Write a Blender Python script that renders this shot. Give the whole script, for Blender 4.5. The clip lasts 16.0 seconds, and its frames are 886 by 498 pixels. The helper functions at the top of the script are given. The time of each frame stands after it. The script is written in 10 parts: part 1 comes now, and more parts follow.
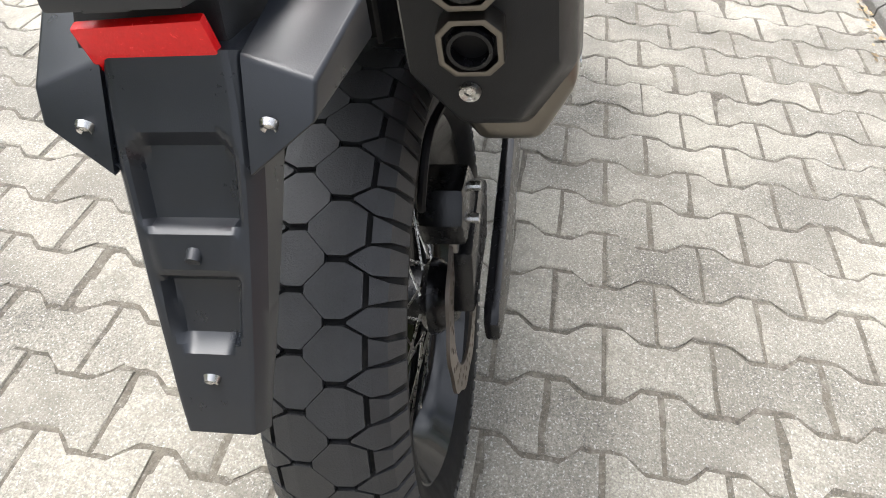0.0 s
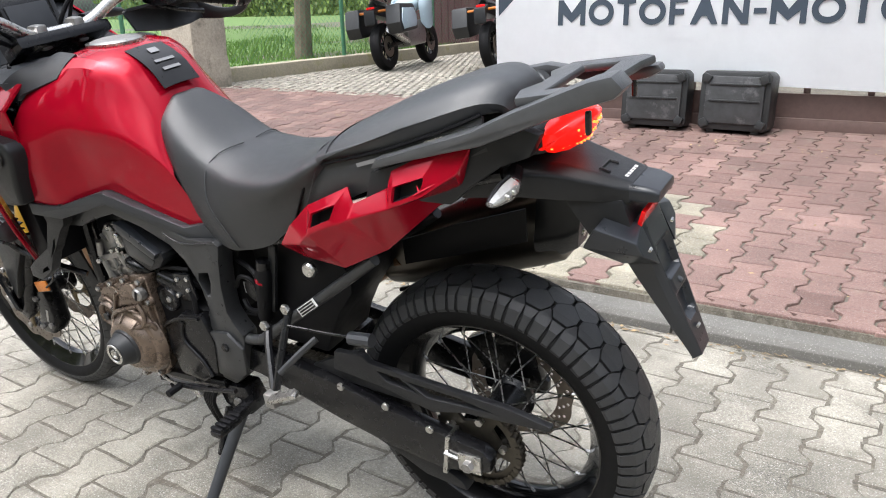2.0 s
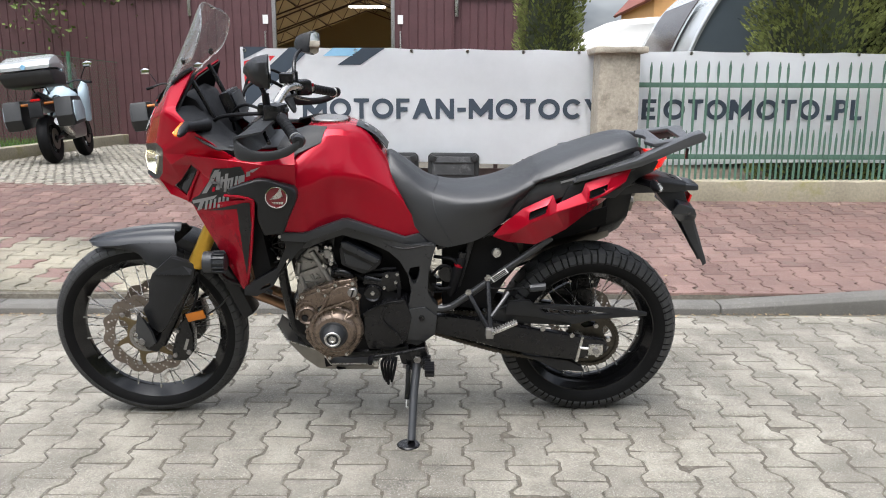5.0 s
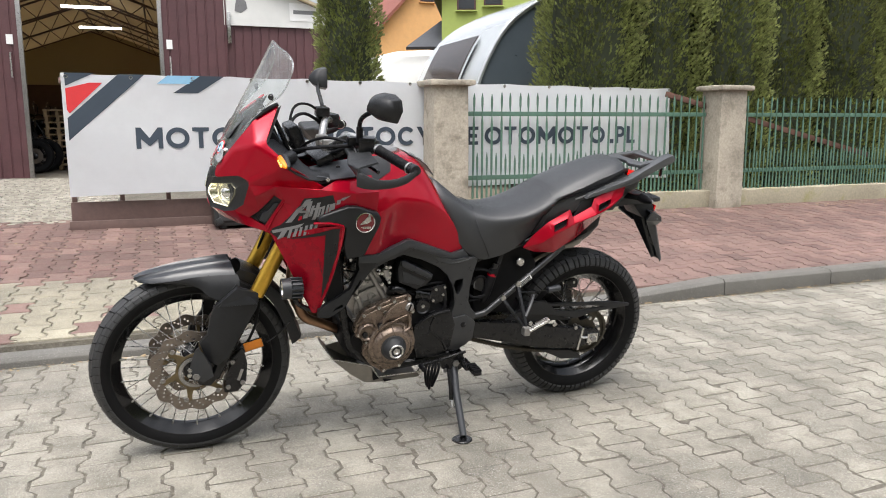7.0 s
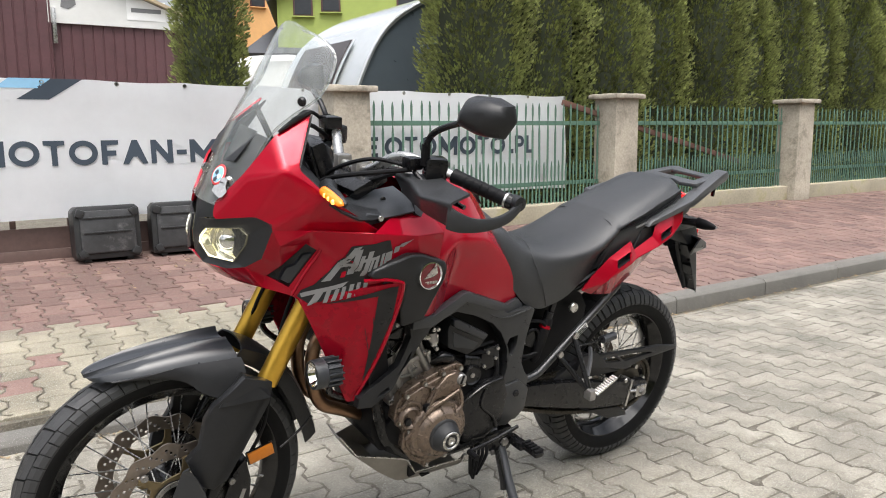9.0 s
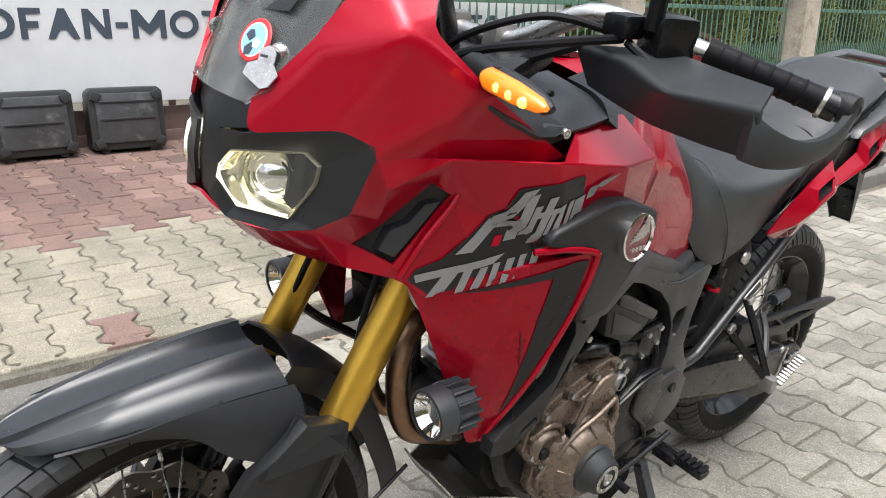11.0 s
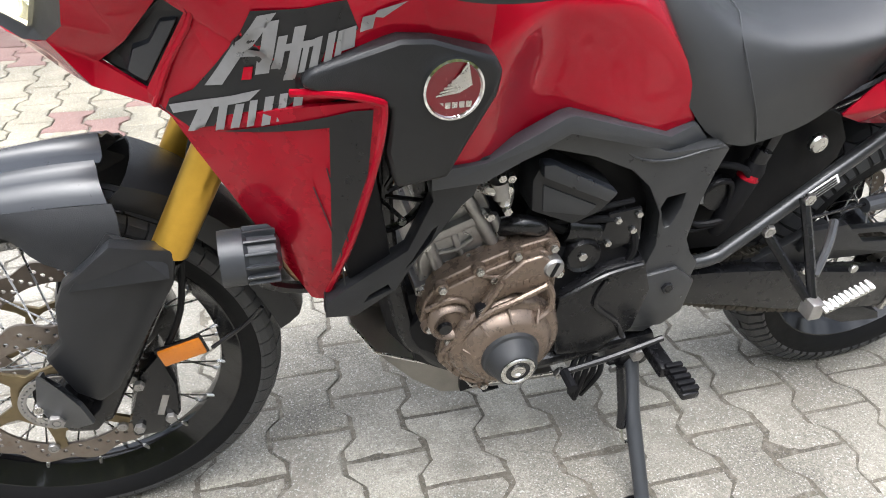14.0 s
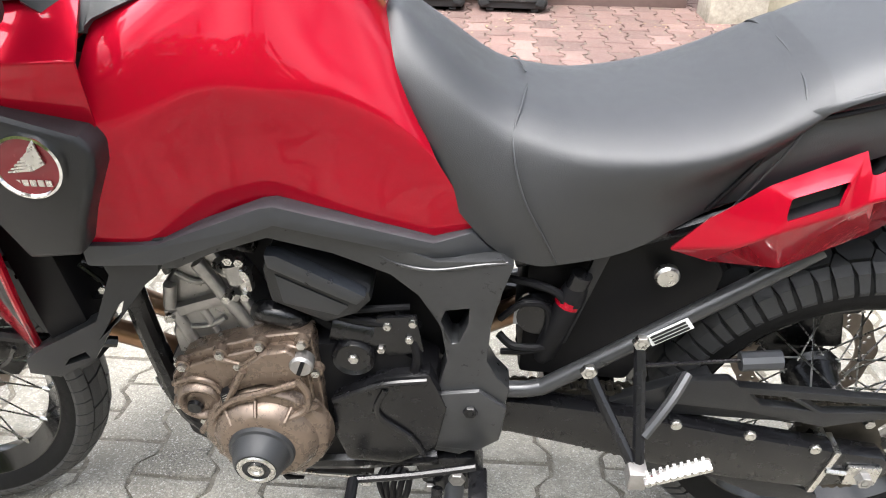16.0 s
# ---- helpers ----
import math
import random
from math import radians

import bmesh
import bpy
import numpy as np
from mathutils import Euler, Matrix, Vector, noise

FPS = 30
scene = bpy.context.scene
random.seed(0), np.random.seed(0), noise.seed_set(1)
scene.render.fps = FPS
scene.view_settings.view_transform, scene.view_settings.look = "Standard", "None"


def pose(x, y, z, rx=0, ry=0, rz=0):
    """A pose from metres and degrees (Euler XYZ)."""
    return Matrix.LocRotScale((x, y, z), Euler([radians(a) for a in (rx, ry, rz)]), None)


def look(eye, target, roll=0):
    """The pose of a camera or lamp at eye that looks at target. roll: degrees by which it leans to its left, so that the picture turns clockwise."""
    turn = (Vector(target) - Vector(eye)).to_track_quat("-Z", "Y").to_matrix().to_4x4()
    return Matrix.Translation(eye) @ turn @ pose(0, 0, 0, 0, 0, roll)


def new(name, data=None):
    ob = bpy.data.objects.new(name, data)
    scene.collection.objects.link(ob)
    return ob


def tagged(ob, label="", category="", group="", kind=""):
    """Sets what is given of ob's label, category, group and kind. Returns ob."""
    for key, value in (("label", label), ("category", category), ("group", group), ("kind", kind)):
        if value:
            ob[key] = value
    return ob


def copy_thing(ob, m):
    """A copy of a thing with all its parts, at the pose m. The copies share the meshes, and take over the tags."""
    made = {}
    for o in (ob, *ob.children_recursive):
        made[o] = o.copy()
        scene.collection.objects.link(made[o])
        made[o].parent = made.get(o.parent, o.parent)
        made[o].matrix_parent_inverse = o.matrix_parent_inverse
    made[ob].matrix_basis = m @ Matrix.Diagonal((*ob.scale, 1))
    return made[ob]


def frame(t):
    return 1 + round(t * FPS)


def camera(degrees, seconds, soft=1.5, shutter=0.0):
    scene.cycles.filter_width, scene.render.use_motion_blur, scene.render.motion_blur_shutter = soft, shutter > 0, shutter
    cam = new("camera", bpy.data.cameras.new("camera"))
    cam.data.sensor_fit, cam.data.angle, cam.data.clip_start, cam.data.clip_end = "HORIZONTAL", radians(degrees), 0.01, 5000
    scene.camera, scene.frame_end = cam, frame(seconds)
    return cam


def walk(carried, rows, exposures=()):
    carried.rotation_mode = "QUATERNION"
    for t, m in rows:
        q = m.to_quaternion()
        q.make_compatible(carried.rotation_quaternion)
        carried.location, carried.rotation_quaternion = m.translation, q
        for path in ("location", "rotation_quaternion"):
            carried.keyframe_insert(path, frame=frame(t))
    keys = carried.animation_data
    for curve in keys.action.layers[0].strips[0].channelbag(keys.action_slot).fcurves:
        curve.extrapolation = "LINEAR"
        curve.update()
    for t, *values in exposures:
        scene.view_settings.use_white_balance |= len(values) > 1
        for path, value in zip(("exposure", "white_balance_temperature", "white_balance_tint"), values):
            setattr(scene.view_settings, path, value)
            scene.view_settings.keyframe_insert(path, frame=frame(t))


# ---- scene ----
cam = camera(61.0, 16.0, soft=1.0)
PATH = [
    (0, (0.701, 0.325, 1.054), (-0.781, 0.155, -0.278), 4.4),
    (0.3, (0.729, 0.143, 1.108), (-0.821, 0.353, -0.139), 4.5),
    (0.5, (0.727, 0.019, 1.105), (-0.868, 0.443, -0.024), 4.1),
    (0.7, (0.76, -0.12, 1.135), (-0.819, 0.552, 0.107), 3.5),
    (1, (0.796, -0.323, 1.134), (-0.709, 0.65, 0.246), 2.3),
    (1.5, (0.751, -0.717, 1.162), (-0.503, 0.663, 0.439), 0.2),
    (2, (0.685, -1.078, 1.165), (-0.356, 0.514, 0.546), -1.5),
    (2.5, (0.618, -1.429, 1.177), (-0.249, 0.287, 0.628), -1.3),
    (3, (0.471, -1.774, 1.17), (-0.244, 0.024, 0.665), -0.5),
    (3.5, (0.323, -2.045, 1.153), (-0.237, -0.182, 0.689), 0.0),
    (4, (0.072, -2.237, 1.153), (-0.32, -0.324, 0.722), 0.2),
    (4.2, (-0.058, -2.313, 1.16), (-0.372, -0.383, 0.737), 0.3),
    (6.3, (-1.218, -2.681, 1.182), (-0.761, -0.765, 0.833), -0.2),
    (6.5, (-1.344, -2.684, 1.191), (-0.815, -0.786, 0.848), -0.1),
    (7, (-1.671, -2.661, 1.193), (-0.981, -0.813, 0.866), -0.1),
    (7.5, (-1.903, -2.626, 1.195), (-1.084, -0.827, 0.886), -0.2),
    (8, (-2.055, -2.387, 1.212), (-1.123, -0.643, 0.913), -0.2),
    (8.2, (-2.072, -2.263, 1.212), (-1.106, -0.538, 0.916), -0.2),
    (10.5, (-1.788, -0.972, 1.199), (-0.582, 0.57, 0.794), -0.41),
    (11, (-1.835, -0.852, 1.147), (-0.672, 0.665, 0.558), 0.77),
    (11.5, (-1.903, -0.81, 1.079), (-0.837, 0.688, 0.292), 1.04),
    (12, (-1.938, -0.82, 1.037), (-0.995, 0.662, 0.08), 0.97),
    (12.5, (-1.92, -0.857, 1.031), (-1.088, 0.639, -0.003), 0.07),
    (13, (-1.731, -0.91, 1.073), (-0.996, 0.611, 0.003), -0.16),
    (13.5, (-1.48, -0.995, 1.102), (-0.878, 0.601, 0.058), -0.2),
    (14, (-1.248, -0.986, 1.111), (-0.811, 0.701, 0.13), -0.02),
    (14.5, (-1.038, -0.97, 1.144), (-0.802, 0.791, 0.225), 0.9),
    (15, (-0.848, -0.991, 1.17), (-0.818, 0.803, 0.286), 1.2),
    (15.5, (-0.75, -0.931, 1.156), (-0.825, 0.859, 0.267), 1.2),
    (16, (-0.6, -0.908, 1.139), (-0.702, 0.87, 0.23), 1.0),
]
EXPOSURES = [(0.0, 1.12, 6400, 10), (0.5, 0.86, 6400, 10), (1.0, 0.82, 6250, 10), (2.0, 0.92, 6300, 10), (4.0, 0.66, 6250, 10), (6.5, 0.60, 6500, 10), (8.0, 0.62, 6600, 10), (10.5, 0.72, 6500, 10),
             (12.5, 0.86, 6250, 10), (13.5, 1.10, 6200, 10), (14.5, 1.40, 6250, 10), (16.0, 1.62, 6400, 10)]
walk(cam, [(t, look(eye, target, roll)) for t, eye, target, roll in PATH], EXPOSURES)

# ---- world, sun ----
def node(nt, kind, **kw):
    n = nt.nodes.new(kind)
    for k, v in kw.items():
        if k in n.inputs:
            n.inputs[k].default_value = v
    return n


world = bpy.data.worlds.new("overcast_sky")
scene.world = world
world.use_nodes = True
wt = world.node_tree
wt.nodes.clear()
sky = wt.nodes.new("ShaderNodeTexSky")
sky.sky_type = "NISHITA"
sky.sun_disc = False
sky.sun_elevation, sky.sun_rotation = radians(68), radians(200)
sky.air_density, sky.dust_density = 1.0, 4.0
grey = node(wt, "ShaderNodeHueSaturation", Saturation=0.28, Value=1.0)
wt.links.new(sky.outputs[0], grey.inputs["Color"])
wco = wt.nodes.new("ShaderNodeTexCoord")
wmap = wt.nodes.new("ShaderNodeMapping")
wmap.inputs["Scale"].default_value = (1.0, 1.0, 2.2)
wt.links.new(wco.outputs["Generated"], wmap.inputs["Vector"])
clouds = node(wt, "ShaderNodeTexNoise", Scale=2.3, Detail=5.0, Roughness=0.55)
wt.links.new(wmap.outputs[0], clouds.inputs["Vector"])
cramp = wt.nodes.new("ShaderNodeValToRGB")
cramp.color_ramp.elements[0].position, cramp.color_ramp.elements[0].color = 0.38, (0.48, 0.51, 0.56, 1)
cramp.color_ramp.elements[1].position, cramp.color_ramp.elements[1].color = 0.62, (1.75, 1.73, 1.70, 1)
wt.links.new(clouds.outputs["Fac"], cramp.inputs["Fac"])
wmul = wt.nodes.new("ShaderNodeMix")
wmul.data_type, wmul.blend_type = "RGBA", "MULTIPLY"
wmul.inputs[0].default_value = 1.0
wt.links.new(grey.outputs[0], wmul.inputs[6])
wt.links.new(cramp.outputs[0], wmul.inputs[7])
sep = wt.nodes.new("ShaderNodeSeparateXYZ")
wt.links.new(wco.outputs["Generated"], sep.inputs[0])
dome = wt.nodes.new("ShaderNodeMapRange")
dome.inputs["From Min"].default_value, dome.inputs["From Max"].default_value = 0.0, 1.0
dome.inputs["To Min"].default_value, dome.inputs["To Max"].default_value = 0.55, 1.75
wt.links.new(sep.outputs["Z"], dome.inputs["Value"])
wdome = wt.nodes.new("ShaderNodeMix")
wdome.data_type, wdome.blend_type = "RGBA", "MULTIPLY"
wdome.inputs[0].default_value = 1.0
wt.links.new(wmul.outputs[2], wdome.inputs[6])
wt.links.new(dome.outputs[0], wdome.inputs[7])
bg = node(wt, "ShaderNodeBackground", Strength=0.15)
wt.links.new(wdome.outputs[2], bg.inputs["Color"])
wout = wt.nodes.new("ShaderNodeOutputWorld")
wt.links.new(bg.outputs[0], wout.inputs["Surface"])

sun = new("sun", bpy.data.lights.new("sun", "SUN"))
sun.data.energy, sun.data.angle, sun.data.color = 1.15, radians(55), (1.0, 0.985, 0.955)
sun.matrix_world = look((0, 0, 0), (0.14, 0.38, -1.0))


# ---- materials ----
def mat(name, color, rough=0.5, metal=0.0, coat=0.0, var=0.25, scale=40.0, bump=0.0, bscale=200.0, random=0.0,
        second=None, spec=0.5, big=3.0, trans=0.0, emit=None, estr=0.0, rvar=0.12, flakes=0.0, mottle=0.0):
    """A procedural surface: base colour varied at two scales, roughness varied, fine relief."""
    m = bpy.data.materials.new(name)
    m.use_nodes = True
    nt = m.node_tree
    b = nt.nodes["Principled BSDF"]
    co = nt.nodes.new("ShaderNodeTexCoord")
    geo = nt.nodes.new("ShaderNodeNewGeometry")
    src = geo.outputs["Position"]
    fine = node(nt, "ShaderNodeTexNoise", Scale=scale, Detail=6.0, Roughness=0.65)
    broad = node(nt, "ShaderNodeTexNoise", Scale=big, Detail=4.0, Roughness=0.6)
    nt.links.new(src, fine.inputs["Vector"])
    nt.links.new(src, broad.inputs["Vector"])
    add = nt.nodes.new("ShaderNodeMath")
    add.operation = "ADD"
    nt.links.new(fine.outputs["Fac"], add.inputs[0])
    nt.links.new(broad.outputs["Fac"], add.inputs[1])
    val = nt.nodes.new("ShaderNodeMapRange")
    val.inputs["From Min"].default_value, val.inputs["From Max"].default_value = 0.6, 1.4
    val.inputs["To Min"].default_value, val.inputs["To Max"].default_value = 1.0 - var, 1.0 + var
    nt.links.new(add.outputs[0], val.inputs["Value"])
    hsv = node(nt, "ShaderNodeHueSaturation", Color=(*color, 1))
    last = val.outputs[0]
    if random:
        info = nt.nodes.new("ShaderNodeObjectInfo")
        isl = geo.outputs["Random Per Island"]
        sm = nt.nodes.new("ShaderNodeMath")
        sm.operation = "ADD"
        nt.links.new(info.outputs["Random"], sm.inputs[0])
        nt.links.new(isl, sm.inputs[1])
        fr = nt.nodes.new("ShaderNodeMath")
        fr.operation = "FRACT"
        nt.links.new(sm.outputs[0], fr.inputs[0])
        rr = nt.nodes.new("ShaderNodeMapRange")
        rr.inputs["To Min"].default_value, rr.inputs["To Max"].default_value = 1 - random, 1 + random
        nt.links.new(fr.outputs[0], rr.inputs["Value"])
        mm = nt.nodes.new("ShaderNodeMath")
        mm.operation = "MULTIPLY"
        nt.links.new(last, mm.inputs[0])
        nt.links.new(rr.outputs[0], mm.inputs[1])
        last = mm.outputs[0]
    if mottle:
        mo = node(nt, "ShaderNodeTexNoise", Scale=95.0, Detail=6.0, Roughness=0.85)
        nt.links.new(src, mo.inputs["Vector"])
        mr = nt.nodes.new("ShaderNodeMapRange")
        mr.inputs["From Min"].default_value, mr.inputs["From Max"].default_value = 0.33, 0.67
        mr.inputs["To Min"].default_value, mr.inputs["To Max"].default_value = 1 - mottle, 1 + mottle
        nt.links.new(mo.outputs["Fac"], mr.inputs["Value"])
        mu_ = nt.nodes.new("ShaderNodeMath")
        mu_.operation = "MULTIPLY"
        nt.links.new(last, mu_.inputs[0])
        nt.links.new(mr.outputs[0], mu_.inputs[1])
        last = mu_.outputs[0]
    nt.links.new(last, hsv.inputs["Value"])
    out = hsv.outputs[0]
    if second:
        mixc = nt.nodes.new("ShaderNodeMix")
        mixc.data_type = "RGBA"
        st = node(nt, "ShaderNodeTexNoise", Scale=second[1], Detail=7.0, Roughness=0.7)
        nt.links.new(src, st.inputs["Vector"])
        rp = nt.nodes.new("ShaderNodeMapRange")
        rp.inputs["From Min"].default_value, rp.inputs["From Max"].default_value = second[2], second[2] + 0.20
        nt.links.new(st.outputs["Fac"], rp.inputs["Value"])
        nt.links.new(rp.outputs[0], mixc.inputs[0])
        nt.links.new(out, mixc.inputs[6])
        mixc.inputs[7].default_value = (*second[0], 1)
        out = mixc.outputs[2]
    if flakes:
        vor = node(nt, "ShaderNodeTexNoise", Scale=230.0, Detail=2.0)
        nt.links.new(src, vor.inputs["Vector"])
        fl = nt.nodes.new("ShaderNodeMapRange")
        fl.inputs["From Min"].default_value, fl.inputs["From Max"].default_value = 0.60, 0.67
        fl.inputs["To Max"].default_value = flakes
        nt.links.new(vor.outputs["Fac"], fl.inputs["Value"])
        mf = nt.nodes.new("ShaderNodeMix")
        mf.data_type = "RGBA"
        nt.links.new(fl.outputs[0], mf.inputs[0])
        nt.links.new(out, mf.inputs[6])
        mf.inputs[7].default_value = (0.56, 0.55, 0.52, 1)
        out = mf.outputs[2]
    nt.links.new(out, b.inputs["Base Color"])
    rn = nt.nodes.new("ShaderNodeMapRange")
    rn.inputs["From Min"].default_value, rn.inputs["From Max"].default_value = 0.3, 0.7
    rn.inputs["To Min"].default_value, rn.inputs["To Max"].default_value = max(0.0, rough - rvar * rough), min(1.0, rough + rvar * rough)
    nt.links.new(fine.outputs["Fac"], rn.inputs["Value"])
    nt.links.new(rn.outputs[0], b.inputs["Roughness"])
    b.inputs["Metallic"].default_value = metal
    b.inputs["Coat Weight"].default_value = coat
    b.inputs["Coat Roughness"].default_value = 0.025
    b.inputs["Coat IOR"].default_value = 1.37
    b.inputs["Specular IOR Level"].default_value = spec
    b.inputs["Transmission Weight"].default_value = trans
    if emit:
        b.inputs["Emission Color"].default_value = (*emit, 1)
        b.inputs["Emission Strength"].default_value = estr
    if bump:
        bn = node(nt, "ShaderNodeTexNoise", Scale=bscale, Detail=5.0, Roughness=0.6)
        nt.links.new(src, bn.inputs["Vector"])
        bu = node(nt, "ShaderNodeBump", Strength=bump, Distance=0.002)
        nt.links.new(bn.outputs["Fac"], bu.inputs["Height"])
        nt.links.new(bu.outputs[0], b.inputs["Normal"])
    return m


RED = mat("red_paint", (0.33, 0.0025, 0.015), 0.22, 0.35, 0.75, 0.06, 8, spec=0.02, rvar=0.05)
REDM = mat("red_satin_paint", (0.30, 0.0025, 0.014), 0.28, 0.35, 0.6, 0.08, 20, spec=0.02)
PLASTIC = mat("black_plastic", (0.0125, 0.0130, 0.0145), 0.38, 0, 0, 0.3, 60, 0.25, 900, spec=0.34)
FENDER = mat("satin_black_plastic", (0.015, 0.017, 0.021), 0.30, 0, 0, 0.2, 30, 0.06, 900, spec=0.55)
GUARDM = mat("soft_black_guard_plastic", (0.019, 0.020, 0.022), 0.48, 0, 0, 0.2, 40, 0.2, 900, spec=0.42)
INDB = mat("pale_lamp_reflector", (0.50, 0.50, 0.51), 0.25, 0.5, 0, 0.25, 200, 0.4, 300)
RACKM = mat("satin_grey_black_rack", (0.060, 0.062, 0.066), 0.36, 0.2, 0, 0.25, 40, 0.2, 700, spec=0.8)
GREYP = mat("dark_grey_plastic", (0.024, 0.026, 0.030), 0.40, 0, 0, 0.2, 60, 0.15, 900)
FRAMEM = mat("dark_grey_frame_paint", (0.035, 0.036, 0.038), 0.30, 0.35, 0.12, 0.2, 50, 0.1, 500)
BLACKM = mat("black_metal", (0.006, 0.006, 0.007), 0.26, 0.1, 0, 0.35, 50, 0.1, 400, spec=0.45)
DEEP = mat("matt_black_plastic", (0.004, 0.004, 0.005), 0.55, 0, 0, 0.4, 50, spec=0.18)
SEATM = mat("black_seat_vinyl", (0.019, 0.020, 0.0222), 0.42, 0, 0, 0.15, 60, 0.35, 1100, spec=0.62)
SEATG = mat("grey_seat_vinyl", (0.027, 0.0285, 0.031), 0.40, 0, 0, 0.15, 60, 0.3, 1100, spec=0.6)
RUBBER = mat("tyre_rubber", (0.026, 0.0265, 0.028), 0.50, 0, 0, 0.3, 60, 0.35, 500, second=((0.052, 0.051, 0.049), 9, 0.57), spec=0.5)
RIMM = mat("gloss_black_rim", (0.004, 0.004, 0.0045), 0.14, 0, 0.3, 0.3, 30, spec=0.4)
WALLR = mat("tyre_sidewall", (0.0055, 0.0055, 0.006), 0.6, 0, 0, 0.3, 40, 0.2, 400, second=((0.013, 0.0125, 0.012), 14, 0.62), spec=0.15)
GROOVE = mat("tyre_groove", (0.013, 0.013, 0.013), 0.8, 0, 0, 0.4, 60, second=((0.050, 0.046, 0.040), 16, 0.58), spec=0.15)
BRONZE = mat("bronze_engine_paint", (0.168, 0.126, 0.097), 0.28, 0.6, 0.05, 0.2, 60, 0.2, 700)
ALLOY = mat("cast_alloy", (0.30, 0.29, 0.28), 0.30, 0.75, 0, 0.3, 50, 0.3, 500)
STEEL = mat("bright_steel", (0.55, 0.54, 0.52), 0.28, 1.0, 0, 0.15, 80)
CHROME = mat("chrome", (0.8, 0.8, 0.8), 0.08, 1.0, 0, 0.05, 80)
SKID = mat("brushed_aluminium_plate", (0.23, 0.215, 0.195), 0.40, 0.8, 0, 0.25, 30, 0.15, 300)
DISCM = mat("brake_disc_steel", (0.20, 0.17, 0.145), 0.42, 0.85, 0, 0.3, 40, second=((0.16, 0.10, 0.06), 22, 0.58))
GOLD = mat("gold_anodised", (0.62, 0.37, 0.055), 0.34, 0.9, 0, 0.12, 60)
GOLDD = mat("dull_gold_carrier", (0.17, 0.132, 0.075), 0.42, 0.8, 0, 0.25, 60)
CHAINM = mat("oily_chain_steel", (0.07, 0.062, 0.05), 0.45, 0.8, 0, 0.4, 90)
PIPE = mat("heat_tinted_pipe", (0.24, 0.14, 0.085), 0.34, 0.95, 0, 0.4, 14, second=((0.36, 0.28, 0.2), 10, 0.55))
MUFFM = mat("muffler_steel", (0.17, 0.155, 0.135), 0.30, 0.95, 0, 0.15, 12)
DECALG = mat("grey_decal", (0.19, 0.19, 0.195), 0.3, 0.2, 0.6, 0.15, 60)
DECALK = mat("black_decal", (0.009, 0.009, 0.010), 0.3, 0, 0.1, 0.2, 60, spec=0.3)
BADGER = mat("badge_red", (0.16, 0.006, 0.012), 0.25, 0.3, 1.0, 0.1, 60)
WHITEP = mat("white_print", (0.75, 0.75, 0.74), 0.5, 0, 0, 0.08, 60)
AMBER = mat("amber_reflector", (0.50, 0.15, 0.006), 0.3, 0, 0.3, 0.15, 300, 0.3, 600)
AMBERL = mat("lit_amber_lens", (0.70, 0.17, 0.01), 0.2, 0, 0.8, 0.2, 200, emit=(1.0, 0.25, 0.01), estr=0.42)
AMBERH = mat("lit_amber_bulb", (1.0, 0.6, 0.2), 0.3, emit=(1.0, 0.50, 0.07), estr=1.3)
TAILL = mat("lit_red_tail_lens", (0.30, 0.005, 0.005), 0.22, 0, 0.3, 0.3, 160, emit=(1.0, 0.010, 0.004), estr=0.55)
TAILH = mat("lit_red_led", (1.0, 0.2, 0.06), 0.3, emit=(1.0, 0.12, 0.015), estr=2.8)
REFLR = mat("red_reflector", (0.85, 0.006, 0.008), 0.25, 0.2, 0.4, 0.15, 300, 0.25, 700)
HLREF = mat("lamp_reflector", (0.90, 0.87, 0.70), 0.07, 0.95, 0, 0.1, 60, emit=(1.0, 0.92, 0.62), estr=0.05)
LEDW = mat("daylight_strip", (0.9, 0.9, 0.9), 0.3, emit=(1.0, 0.96, 0.80), estr=0.9)
LENS = mat("clear_lens", (0.92, 0.92, 0.9), 0.05, 0, 0.5, 0.03, 60, trans=1.0)


